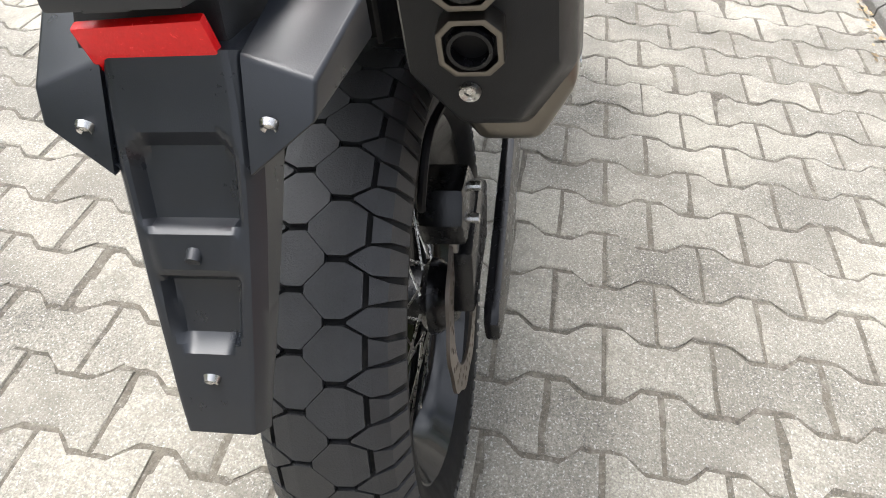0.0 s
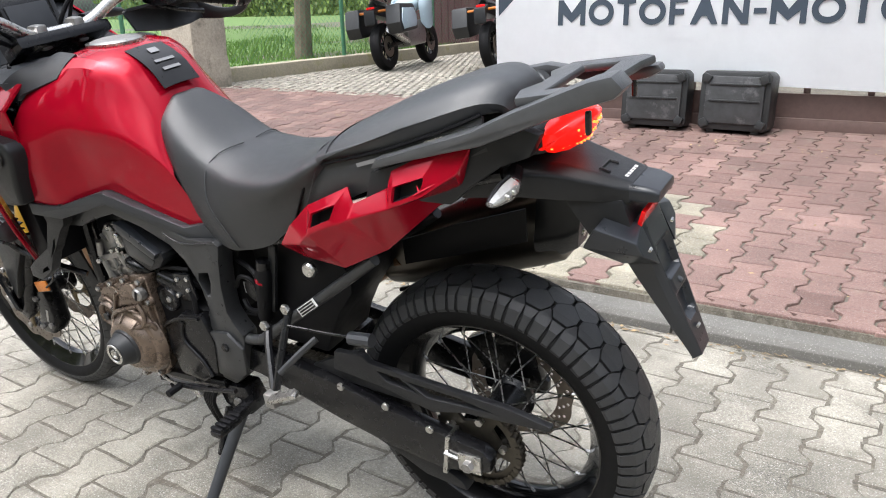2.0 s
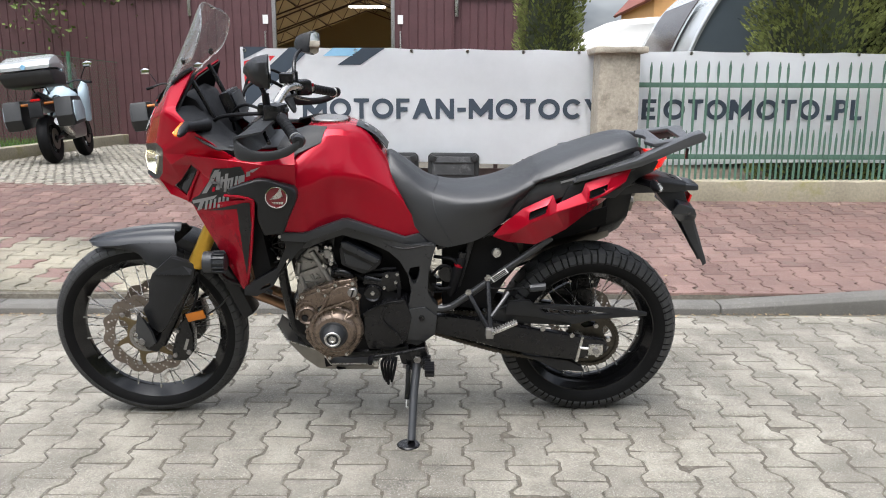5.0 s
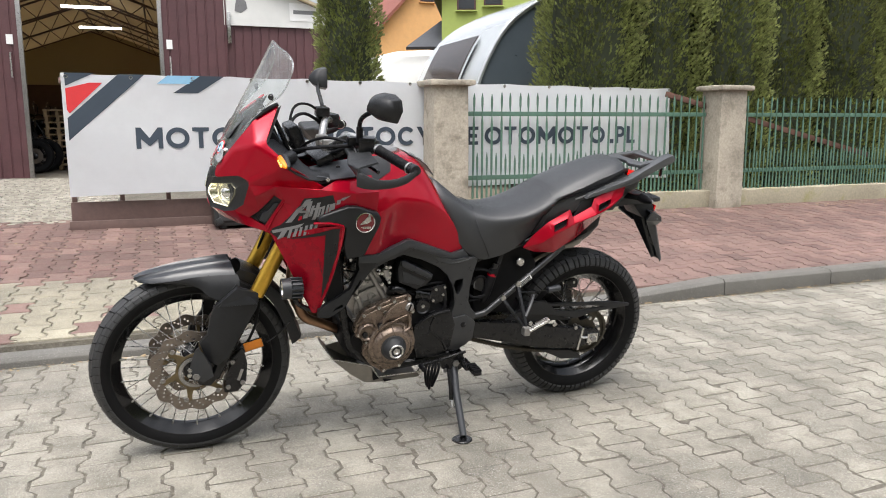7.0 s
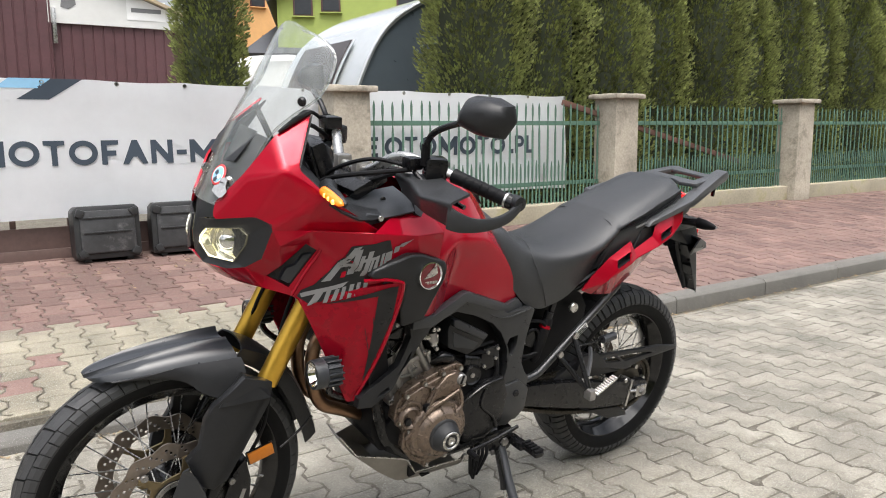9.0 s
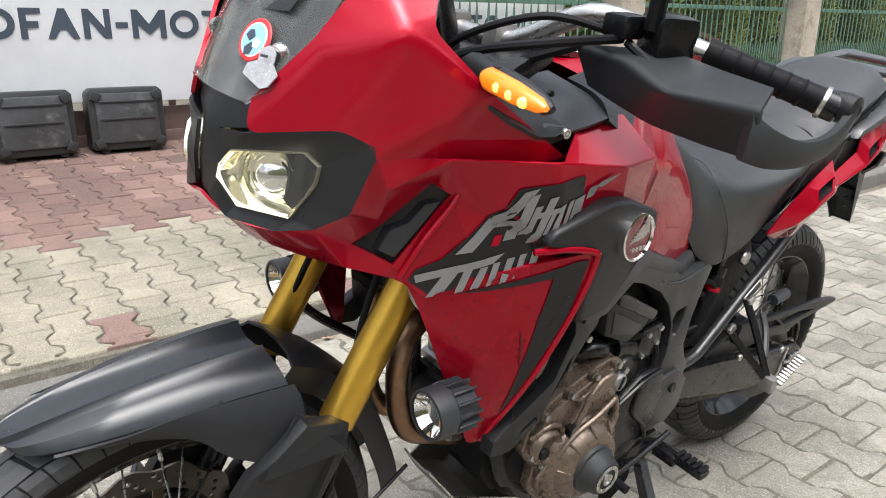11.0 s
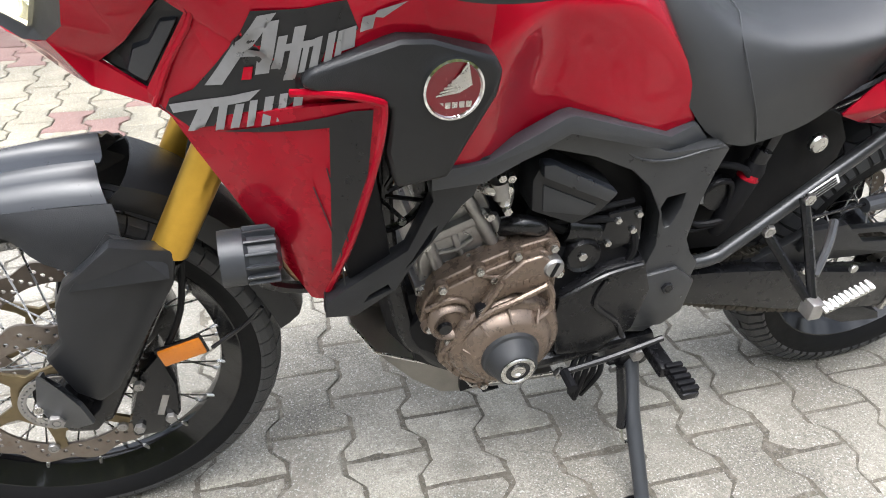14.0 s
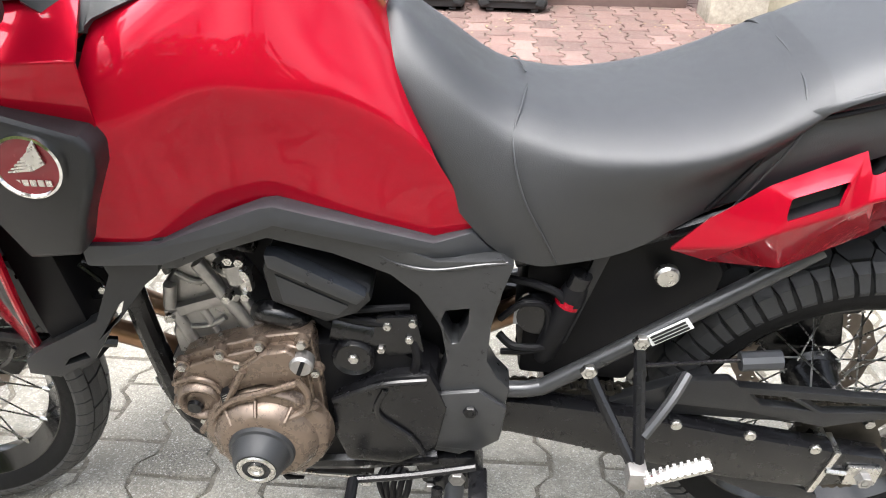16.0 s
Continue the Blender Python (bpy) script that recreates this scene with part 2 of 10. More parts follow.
def glass(name, tint, rough=0.02, alpha=0.3):
    m = bpy.data.materials.new(name)
    m.use_nodes = True
    nt = m.node_tree
    nt.nodes.clear()
    tr = node(nt, "ShaderNodeBsdfTransparent", Color=(*tint, 1))
    gl = node(nt, "ShaderNodeBsdfGlossy", Roughness=rough)
    df = node(nt, "ShaderNodeBsdfDiffuse", Color=(0.55, 0.57, 0.56, 1))
    lw = node(nt, "ShaderNodeLayerWeight", Blend=0.5)
    pw = nt.nodes.new("ShaderNodeMath")
    pw.operation = "POWER"
    pw.inputs[1].default_value = 4.0
    nt.links.new(lw.outputs["Facing"], pw.inputs[0])
    fr = nt.nodes.new("ShaderNodeMapRange")
    fr.inputs["To Min"].default_value, fr.inputs["To Max"].default_value = 0.035, 0.6
    nt.links.new(pw.outputs[0], fr.inputs["Value"])
    nz = node(nt, "ShaderNodeTexNoise", Scale=7.0, Detail=5.0)
    rg = nt.nodes.new("ShaderNodeMapRange")
    rg.inputs["From Min"].default_value, rg.inputs["From Max"].default_value = 0.35, 0.75
    rg.inputs["To Min"].default_value, rg.inputs["To Max"].default_value = alpha * 0.5, alpha * 1.3
    nt.links.new(nz.outputs["Fac"], rg.inputs["Value"])
    m1 = nt.nodes.new("ShaderNodeMixShader")
    m2 = nt.nodes.new("ShaderNodeMixShader")
    nt.links.new(rg.outputs[0], m1.inputs[0])
    nt.links.new(tr.outputs[0], m1.inputs[1])
    nt.links.new(df.outputs[0], m1.inputs[2])
    nt.links.new(fr.outputs[0], m2.inputs[0])
    nt.links.new(m1.outputs[0], m2.inputs[1])
    nt.links.new(gl.outputs[0], m2.inputs[2])
    o = nt.nodes.new("ShaderNodeOutputMaterial")
    nt.links.new(m2.outputs[0], o.inputs["Surface"])
    return m


SCREEN = glass("clear_windscreen", (0.93, 0.95, 0.945), 0.04, 0.10)
LENSG = glass("clear_lamp_lens", (0.96, 0.96, 0.94), 0.02, 0.05)
WINDOWM = mat("dark_window", (0.03, 0.033, 0.037), 0.06, 0, 0.5, 0.1, 5)
BROWNWIN = mat("brown_tinted_window", (0.028, 0.018, 0.016), 0.20, 0, 0.0, 0.3, 6, spec=0.35)

PAVE = mat("grey_concrete_paver", (0.208, 0.194, 0.163), 0.88, 0, 0, 0.95, 260, 1.0, 420, random=0.14,
           second=((0.142, 0.130, 0.107), 5, 0.50), big=2.2, flakes=0.45, mottle=0.30)
PAVER_BEIGE = mat("beige_concrete_paver", (0.205, 0.186, 0.140), 0.88, 0, 0, 0.80, 240, 1.0, 400, random=0.12,
                  second=((0.150, 0.135, 0.107), 9, 0.60), big=2.0, flakes=0.5, mottle=0.26)
PAVER_RED = mat("red_concrete_paver", (0.163, 0.101, 0.087), 0.88, 0, 0, 0.40, 180, 1.0, 300, random=0.14,
                second=((0.180, 0.132, 0.112), 8, 0.58), big=2.0, flakes=0.2, mottle=0.30)
PAVER_DARK = mat("dark_red_concrete_paver", (0.122, 0.072, 0.061), 0.88, 0, 0, 0.36, 110, 1.0, 300, random=0.2,
                 second=((0.118, 0.092, 0.074), 6, 0.56), big=2.0, flakes=0.2, mottle=0.30)
JOINT = mat("sandy_joint", (0.090, 0.080, 0.062), 0.95, 0, 0, 0.75, 170, 1.0, 160, second=((0.165, 0.150, 0.122), 28, 0.50), flakes=0.15, mottle=0.35)
KERBM = mat("concrete_kerb", (0.118, 0.113, 0.103), 0.9, 0, 0, 0.3, 90, 0.8, 260, second=((0.11, 0.103, 0.086), 6, 0.57), flakes=0.3)
CONC = mat("weathered_concrete", (0.36, 0.325, 0.265), 0.9, 0, 0, 0.45, 40, 1.0, 60, second=((0.175, 0.16, 0.125), 7.0, 0.52), big=2.0)
CONCM = mat("mossy_concrete", (0.30, 0.27, 0.20), 0.95, 0, 0, 0.35, 40, 0.9, 60, second=((0.20, 0.19, 0.06), 4, 0.53), big=2.0)
FENCEG = mat("green_fence_paint", (0.075, 0.15, 0.11), 0.5, 0, 0, 0.3, 30, second=((0.12, 0.19, 0.15), 9, 0.6))
RUST = mat("rusty_brace", (0.11, 0.055, 0.04), 0.8, 0.2, 0, 0.4, 30)
BANNER = mat("white_banner_vinyl", (0.82, 0.84, 0.86), 0.5, 0, 0, 0.05, 6, 0.1, 60, big=1.2)
NAVY = mat("navy_print", (0.035, 0.05, 0.07), 0.5, 0, 0, 0.1, 30)
PRED = mat("red_print", (0.55, 0.03, 0.035), 0.5, 0, 0, 0.1, 30)
PBLUE = mat("light_blue_print", (0.25, 0.48, 0.68), 0.5, 0, 0, 0.1, 30)
BROWN = mat("brown_painted_steel", (0.085, 0.036, 0.040), 0.5, 0, 0, 0.25, 25, 0.1, 120)
BEAM = mat("brown_gate_steel", (0.13, 0.085, 0.075), 0.55, 0, 0, 0.25, 25)
CASEM = mat("black_case_plastic", (0.02, 0.021, 0.022), 0.42, 0, 0, 0.25, 40, 0.15, 500)
CASEL = mat("scuffed_case_lid", (0.045, 0.046, 0.048), 0.4, 0.2, 0, 0.5, 14, second=((0.2, 0.2, 0.2), 6, 0.56), big=5)
TARP = mat("white_tarp", (0.62, 0.62, 0.60), 0.55, 0, 0, 0.08, 5, big=1.0)
CAVS = mat("silver_caravan_skin", (0.60, 0.63, 0.64), 0.22, 0.5, 0.4, 0.05, 5)
CAVG = mat("slate_caravan_side", (0.085, 0.105, 0.12), 0.3, 0.2, 0.4, 0.06, 5)
THUJA = mat("thuja_green", (0.215, 0.245, 0.078), 0.7, 0, 0, 0.6, 6, random=0.5, second=((0.17, 0.13, 0.06), 3.5, 0.58))
# near-black green: the shade deep inside the crown, put into the colour
THUJA_SHADE = mat("thuja_core", (0.020, 0.027, 0.010), 0.9, 0, 0, 0.3, 9)
BARK = mat("bark", (0.14, 0.115, 0.085), 0.9, 0, 0, 0.4, 25, 1.0, 60)
GRASSM = mat("meadow_grass", (0.10, 0.19, 0.035), 0.8, 0, 0, 0.35, 8, random=0.3)
SOIL = mat("grassy_ground", (0.085, 0.15, 0.035), 0.95, 0, 0, 0.35, 14, 0.8, 60, second=((0.14, 0.11, 0.06), 0.9, 0.62))
ICE = mat("ice_blue_paint", (0.40, 0.50, 0.56), 0.25, 0.1, 0.6, 0.06, 8)
LEAFM = mat("spring_leaves", (0.10, 0.145, 0.030), 0.7, 0, 0, 0.5, 3, random=0.4)
COBBLE = mat("granite_sett", (0.25, 0.232, 0.195), 0.85, 0, 0, 0.3, 40, 0.8, 120, random=0.3)
LITTER = mat("dry_leaf_litter", (0.22, 0.16, 0.09), 0.9, 0, 0, 0.4, 30, random=0.5)
HOUSEG = mat("green_render", (0.30, 0.37, 0.10), 0.9, 0, 0, 0.08, 4)
HOUSEO = mat("orange_render", (0.68, 0.38, 0.16), 0.9, 0, 0, 0.08, 4)
ROOFD = mat("dark_roof_tile", (0.045, 0.047, 0.055), 0.6, 0, 0, 0.25, 8)
ROOFR = mat("red_roof_tile", (0.22, 0.07, 0.05), 0.7, 0, 0, 0.25, 8)
TUBEL = mat("lit_tube_lamp", (1, 1, 1), 0.4, emit=(1.0, 0.97, 0.9), estr=6.0)

TARPIN = bpy.data.materials.new("yellowed_tarp")
TARPIN.use_nodes = True
tn = TARPIN.node_tree
tn.nodes.clear()
tdf = node(tn, "ShaderNodeBsdfDiffuse", Color=(0.50, 0.43, 0.31, 1))
ttr = node(tn, "ShaderNodeBsdfTranslucent", Color=(0.52, 0.43, 0.29, 1))
tmx = node(tn, "ShaderNodeMixShader", Fac=0.36)
tmo = tn.nodes.new("ShaderNodeOutputMaterial")
tn.links.new(tdf.outputs[0], tmx.inputs[1])
tn.links.new(ttr.outputs[0], tmx.inputs[2])
tn.links.new(tmx.outputs[0], tmo.inputs["Surface"])
MIRROR = mat("mirror_glass", (0.85, 0.87, 0.88), 0.02, 1.0, 0, 0.01, 5)


# ---- geometry helpers ----
from mathutils.bvhtree import BVHTree


def finish(name, bm, material, parent=None, label="", smooth=35, kind="", m=None):
    me = bpy.data.meshes.new(name)
    bmesh.ops.recalc_face_normals(bm, faces=bm.faces)
    bm.to_mesh(me)
    bm.free()
    for mm in (material if isinstance(material, (list, tuple)) else [material]):
        me.materials.append(mm)
    if smooth:
        me.polygons.foreach_set("use_smooth", [True] * len(me.polygons))
        me.set_sharp_from_angle(angle=radians(smooth))
    ob = new(name, me)
    if parent is not None:
        ob.parent = parent
    if m is not None:
        ob.matrix_basis = m
    if label or kind:
        tagged(ob, label=label, kind=kind)
    return ob


def part(name, bm, material, parent, label="", smooth=35, kind=""):
    return finish(name, bm, material, parent, label, smooth, kind)


def twin(ob):
    """The mirror image of a part on the other side of its thing (y turned round)."""
    bm = bmesh.new()
    bm.from_mesh(ob.data)
    bm.transform(Matrix.Diagonal((1, -1, 1, 1)))
    o = finish(ob.name.split(".")[0], bm, list(ob.data.materials), ob.parent, ob.get("label", ""))
    return o


def empty(name, m=None, **tags):
    ob = new(name)
    ob.empty_display_size = 0.1
    if m is not None:
        ob.matrix_basis = m
    return tagged(ob, **tags)


def bevel(bm, r, seg=2, angle=25):
    es = [e for e in bm.edges if len(e.link_faces) == 2 and e.calc_face_angle(0) > radians(angle)]
    if es and r > 0:
        bmesh.ops.bevel(bm, geom=es, offset=r, segments=seg, affect="EDGES", profile=0.6, clamp_overlap=True)
    return bm


def box(sx, sy, sz, r=0.0, c=(0, 0, 0), m=None, seg=2):
    bm = bmesh.new()
    bmesh.ops.create_cube(bm, size=1.0, matrix=Matrix.Diagonal((sx, sy, sz, 1)))
    bevel(bm, r, seg)
    bm.transform(Matrix.Translation(c) @ (m or Matrix()))
    return bm


def join(*bms):
    out = bmesh.new()
    for b in bms:
        me = bpy.data.meshes.new("tmp")
        b.to_mesh(me)
        b.free()
        out.from_mesh(me)
        bpy.data.meshes.remove(me)
    return out


def slab(outline, y0, y1, r=0.0, holes=(), seg=2, f=None, m=None):
    """A plate from an outline in x and z, thick from y0 to y1, with holes and rounded edges; f(x, z) shifts it in y."""
    bm = bmesh.new()
    edges = []
    for loop in (outline, *holes):
        vs = [bm.verts.new((x, y0, z)) for x, z in loop]
        edges += [bm.edges.new((vs[i], vs[(i + 1) % len(vs)])) for i in range(len(vs))]
    if holes:
        bmesh.ops.triangle_fill(bm, edges=edges, use_beauty=True, use_dissolve=False)
    else:
        bm.faces.new(bm.verts)
    ext = bmesh.ops.extrude_face_region(bm, geom=bm.faces[:])
    for v in ext["geom"]:
        if isinstance(v, bmesh.types.BMVert):
            v.co.y = y1
    bmesh.ops.recalc_face_normals(bm, faces=bm.faces)
    bevel(bm, r, seg, 40)
    if f:
        for v in bm.verts:
            v.co.y += f(v.co.x, v.co.z)
    if m is not None:
        bm.transform(m)
    return bm


def spline(pts, n):
    """Points along a smooth curve through pts."""
    p = [Vector(q) for q in pts]
    if n <= 1 or len(p) < 3:
        return p
    out = []
    for i in range(len(p) - 1):
        a, b, c, d = p[max(i - 1, 0)], p[i], p[i + 1], p[min(i + 2, len(p) - 1)]
        for k in range(n):
            t = k / n
            out.append(0.5 * (2 * b + (c - a) * t + (2 * a - 5 * b + 4 * c - d) * t * t + (3 * b - a - 3 * c + d) * t ** 3))
    return out + [p[-1]]


def tube(pts, r, n=10, k=5, cap=True):
    """A round tube through pts; r is one radius or one for each point."""
    P = spline(pts, k)
    rs = r if isinstance(r, (list, tuple)) else [r] * len(pts)
    R = []
    for i in range(len(P)):
        s = i / max(1, len(P) - 1) * (len(rs) - 1)
        j = min(int(s), len(rs) - 2) if len(rs) > 1 else 0
        R.append(rs[j] + (rs[min(j + 1, len(rs) - 1)] - rs[j]) * (s - j))
    bm = bmesh.new()
    rings = []
    up = None
    for i, p in enumerate(P):
        t = (P[min(i + 1, len(P) - 1)] - P[max(i - 1, 0)]).normalized()
        if up is None:
            up = t.orthogonal().normalized()
        up = (up - t * up.dot(t))
        up = up.normalized() if up.length > 1e-6 else t.orthogonal().normalized()
        side = t.cross(up)
        rings.append([bm.verts.new(p + (up * math.cos(2 * math.pi * a / n) + side * math.sin(2 * math.pi * a / n)) * R[i]) for a in range(n)])
    for a, b in zip(rings, rings[1:]):
        for i in range(n):
            bm.faces.new((a[i], a[(i + 1) % n], b[(i + 1) % n], b[i]))
    if cap:
        bm.faces.new(rings[0])
        bm.faces.new(rings[-1])
    return bm


def lathe(profile, n=48, m=None, cap=True):
    """A body of revolution about the y axis from (radius, y) pairs."""
    bm = bmesh.new()
    rings = []
    for r, y in profile:
        rings.append([bm.verts.new((r * math.cos(2 * math.pi * a / n), y, r * math.sin(2 * math.pi * a / n))) for a in range(n)])
    for a, b in zip(rings, rings[1:]):
        for i in range(n):
            bm.faces.new((a[i], a[(i + 1) % n], b[(i + 1) % n], b[i]))
    if cap:
        for ring, (r, _) in ((rings[0], profile[0]), (rings[-1], profile[-1])):
            if r > 1e-5:
                bm.faces.new(ring)
    if m is not None:
        bm.transform(m)
    return bm


def skin(rows, nu=1, nv=1, thick=0.0, close=False):
    """A sheet through rows of points, smoothed nu times along and nv times across, made thick."""
    cols = [spline(r, nv) for r in rows]
    k = len(cols[0])
    grid = [spline([c[j] for c in cols], nu) for j in range(k)]
    bm = bmesh.new()
    V = [[bm.verts.new(p) for p in g] for g in grid]
    for a, b in zip(V, V[1:]):
        for i in range(len(a) - 1):
            try:
                bm.faces.new((a[i], a[i + 1], b[i + 1], b[i]))
            except ValueError:
                pass
    bmesh.ops.remove_doubles(bm, verts=bm.verts, dist=1e-5)
    bmesh.ops.recalc_face_normals(bm, faces=bm.faces)
    if thick:
        bmesh.ops.solidify(bm, geom=bm.faces[:], thickness=thick)
    return bm


def loft(rings, n=1, cap=True, closed=True):
    """Closed rings of points joined one after another."""
    P = [[Vector(q) for q in r] for r in rings]
    if n > 1:
        cols = [spline([r[j] for r in P], n) for j in range(len(P[0]))]
        P = [[c[i] for c in cols] for i in range(len(cols[0]))]
    bm = bmesh.new()
    V = [[bm.verts.new(p) for p in r] for r in P]
    k = len(V[0])
    for a, b in zip(V, V[1:]):
        for i in range(k if closed else k - 1):
            bm.faces.new((a[i], a[(i + 1) % k], b[(i + 1) % k], b[i]))
    if cap and closed:
        bm.faces.new(V[0])
        bm.faces.new(V[-1])
    bmesh.ops.recalc_face_normals(bm, faces=bm.faces)
    return bm


def ring(cx, cz, r, n=24, y=None):
    return [(cx + r * math.cos(2 * math.pi * a / n), cz + r * math.sin(2 * math.pi * a / n)) for a in range(n)]


def project(pts, target, off, cuts=2):
    """A thin patch with the outline pts in x and z, laid on the left face of a part."""
    tb = bmesh.new()
    tb.from_mesh(target.data)
    tree_ = BVHTree.FromBMesh(tb)
    tb.free()
    bm = bmesh.new()
    bm.faces.new([bm.verts.new((x, 0, z)) for x, z in pts])
    bmesh.ops.triangulate(bm, faces=bm.faces[:])
    bmesh.ops.subdivide_edges(bm, edges=bm.edges[:], cuts=cuts, use_grid_fill=True)
    ys = []
    for v in bm.verts:
        hit = tree_.ray_cast(Vector((v.co.x, -1.0, v.co.z)), Vector((0, 1, 0)))[0]
        ys.append(hit.y - off if hit else None)
    good = [y for y in ys if y is not None] or [-0.25]
    for v, y in zip(bm.verts, ys):
        if y is None:
            near = min(((w.co - v.co).length, q) for w, q in zip(bm.verts, ys) if q is not None) if any(q is not None for q in ys) else (0, good[0])
            y = near[1]
        v.co.y = y
    return bm


def bolt(x, y, z, r=0.008, h=0.006, side=-1, hexed=True):
    """A screw head that looks out along side * y."""
    bm = lathe([(0.001, h), (r * 0.45, h), (r * 0.5, h * 0.4), (r * 0.55, h), (r * 0.92, h), (r, h * 0.75), (r, 0)], 6 if hexed else 14)
    bm.transform(Matrix.Translation((x, y, z)) @ Matrix.Diagonal((1, side, 1, 1)))
    bmesh.ops.recalc_face_normals(bm, faces=bm.faces)
    return bm


def facets(P, faces, r=0.004, thick=0.005, seg=3):
    """A panel of flat facets between named points, with softly rounded folds."""
    bm = bmesh.new()
    V = {k: bm.verts.new(p) for k, p in P.items() if any(k in f.split() for f in faces)}
    for f in faces:
        bm.faces.new([V[k] for k in f.split()])
    bmesh.ops.recalc_face_normals(bm, faces=bm.faces)
    bevel(bm, r, seg, 6)
    bmesh.ops.triangulate(bm, faces=[f for f in bm.faces if len(f.verts) > 4])
    if thick:
        bmesh.ops.solidify(bm, geom=bm.faces[:], thickness=thick)
    return bm


# ---- ground, kerb, pavement ----
def walk_z(y):
    """Height of the pavement, which climbs from the kerb to the fence."""
    return 0.085 + (min(max(y, 1.6), 5.2) - 1.6) * 0.062


def grid_sheet(name, xs, ys, zf, material, label):
    bm = bmesh.new()
    V = [[bm.verts.new((x, y, zf(x, y))) for x in xs] for y in ys]
    for a, b in zip(V, V[1:]):
        for i in range(len(a) - 1):
            bm.faces.new((a[i], a[i + 1], b[i + 1], b[i]))
    ob = finish(name, bm, material)
    return tagged(ob, label=label, category="ground", kind="structure")


def ground_z(x, y):
    if y < 1.59:
        return -0.0026
    if y < 5.25:
        return walk_z(y) - 0.0036
    if x < -6.6 and y > 5.2:
        return 0.30
    return walk_z(5.2) - 0.012


far = [-900, -300, -100, -40, -20, -12, -9, -6.62, -6.58, -5, -3, -1, 1, 3, 5, 8, 12, 20, 40, 100, 300, 900]
deep = [-900, -300, -60, -20, -8, -4, -2, 0, 1.580, 1.600, 2, 2.6, 3.2, 3.8, 4.4, 5.2, 5.3, 8, 12, 20, 40, 100, 300, 900]
ground = grid_sheet("ground", far, deep, ground_z, JOINT, "sandy bedding between the paving stones")
for v in ground.data.vertices:
    if 1.55 < v.co.y < 1.65:
        v.co.y += 0.012 * max(-8.0, min(16.0, v.co.x)) - 0.004
meadow = grid_sheet("meadow", [-900, -300, -60, -20, -12, -9, -6.75], [5.1, 7, 10, 15, 30, 100, 400], lambda x, y: 0.315 + 0.04 * math.sin(x * 1.3 + y), SOIL,
                    "green meadow ground behind a wire fence")
yard = grid_sheet("garden_ground", [0.9, 4, 8, 14, 30, 120], [4.75, 7, 10, 20, 60], lambda x, y: 0.30, BARK, "dim garden ground behind the fence")

# ---- kerb ----
kx = -6.0
kerb_root = empty("kerb", None, label="row of weathered concrete kerb stones along the road", category="kerb", kind="structure")


def kerb_h(x):
    t = min(max((x - 1.1) / 0.6, 0), 1)
    return 0.052 + 0.06 * t


while kx < 16:
    n0, n1 = kerb_h(kx), kerb_h(kx + 1.0)
    pts0 = [(1.475, -0.1), (1.475, n0 - 0.02), (1.495, n0), (1.60, n0 + 0.004), (1.60, -0.1)]
    pts1 = [(1.475, -0.1), (1.475, n1 - 0.02), (1.495, n1), (1.60, n1 + 0.004), (1.60, -0.1)]
    wob = random.uniform(-0.004, 0.004)
    sl = kx * 0.012
    bm = loft([[(kx + 0.004, y + wob + sl, z) for y, z in pts0], [(kx + 0.996, y + wob + sl + 0.012, z) for y, z in pts1]])
    bevel(bm, 0.005, 2, 20)
    part("kerb_stone", bm, KERBM, kerb_root)
    kx += 1.0

# ---- granite sett yard ----
bm = bmesh.new()
for i in range(52):
    for j in range(62):
        x = -7.6 + i * 0.105 + random.uniform(-0.012, 0.012) + 0.05 * (j % 2)
        y = 5.05 + j * 0.105 + random.uniform(-0.012, 0.012)
        if x > -2.3 and y < 5.2:
            continue
        w, d, h = random.uniform(0.04, 0.049), random.uniform(0.04, 0.049), random.uniform(-0.004, 0.006)
        z = walk_z(y) - 0.004 + h
        a = random.uniform(-0.2, 0.2)
        ca, sa = math.cos(a), math.sin(a)
        lo = [bm.verts.new((x + ca * u * w - sa * v * d, y + sa * u * w + ca * v * d, z - 0.02)) for u, v in ((-1, -1), (1, -1), (1, 1), (-1, 1))]
        hi = [bm.verts.new((x + 0.7 * (ca * u * w - sa * v * d), y + 0.7 * (sa * u * w + ca * v * d), z + 0.008)) for u, v in ((-1, -1), (1, -1), (1, 1), (-1, 1))]
        bm.faces.new(hi)
        for q in range(4):
            bm.faces.new((lo[q], lo[(q + 1) % 4], hi[(q + 1) % 4], hi[q]))
tagged(finish("cobble_yard", bm, COBBLE, smooth=50), label="worn granite setts of the dealer's yard", category="paving", kind="stuff")

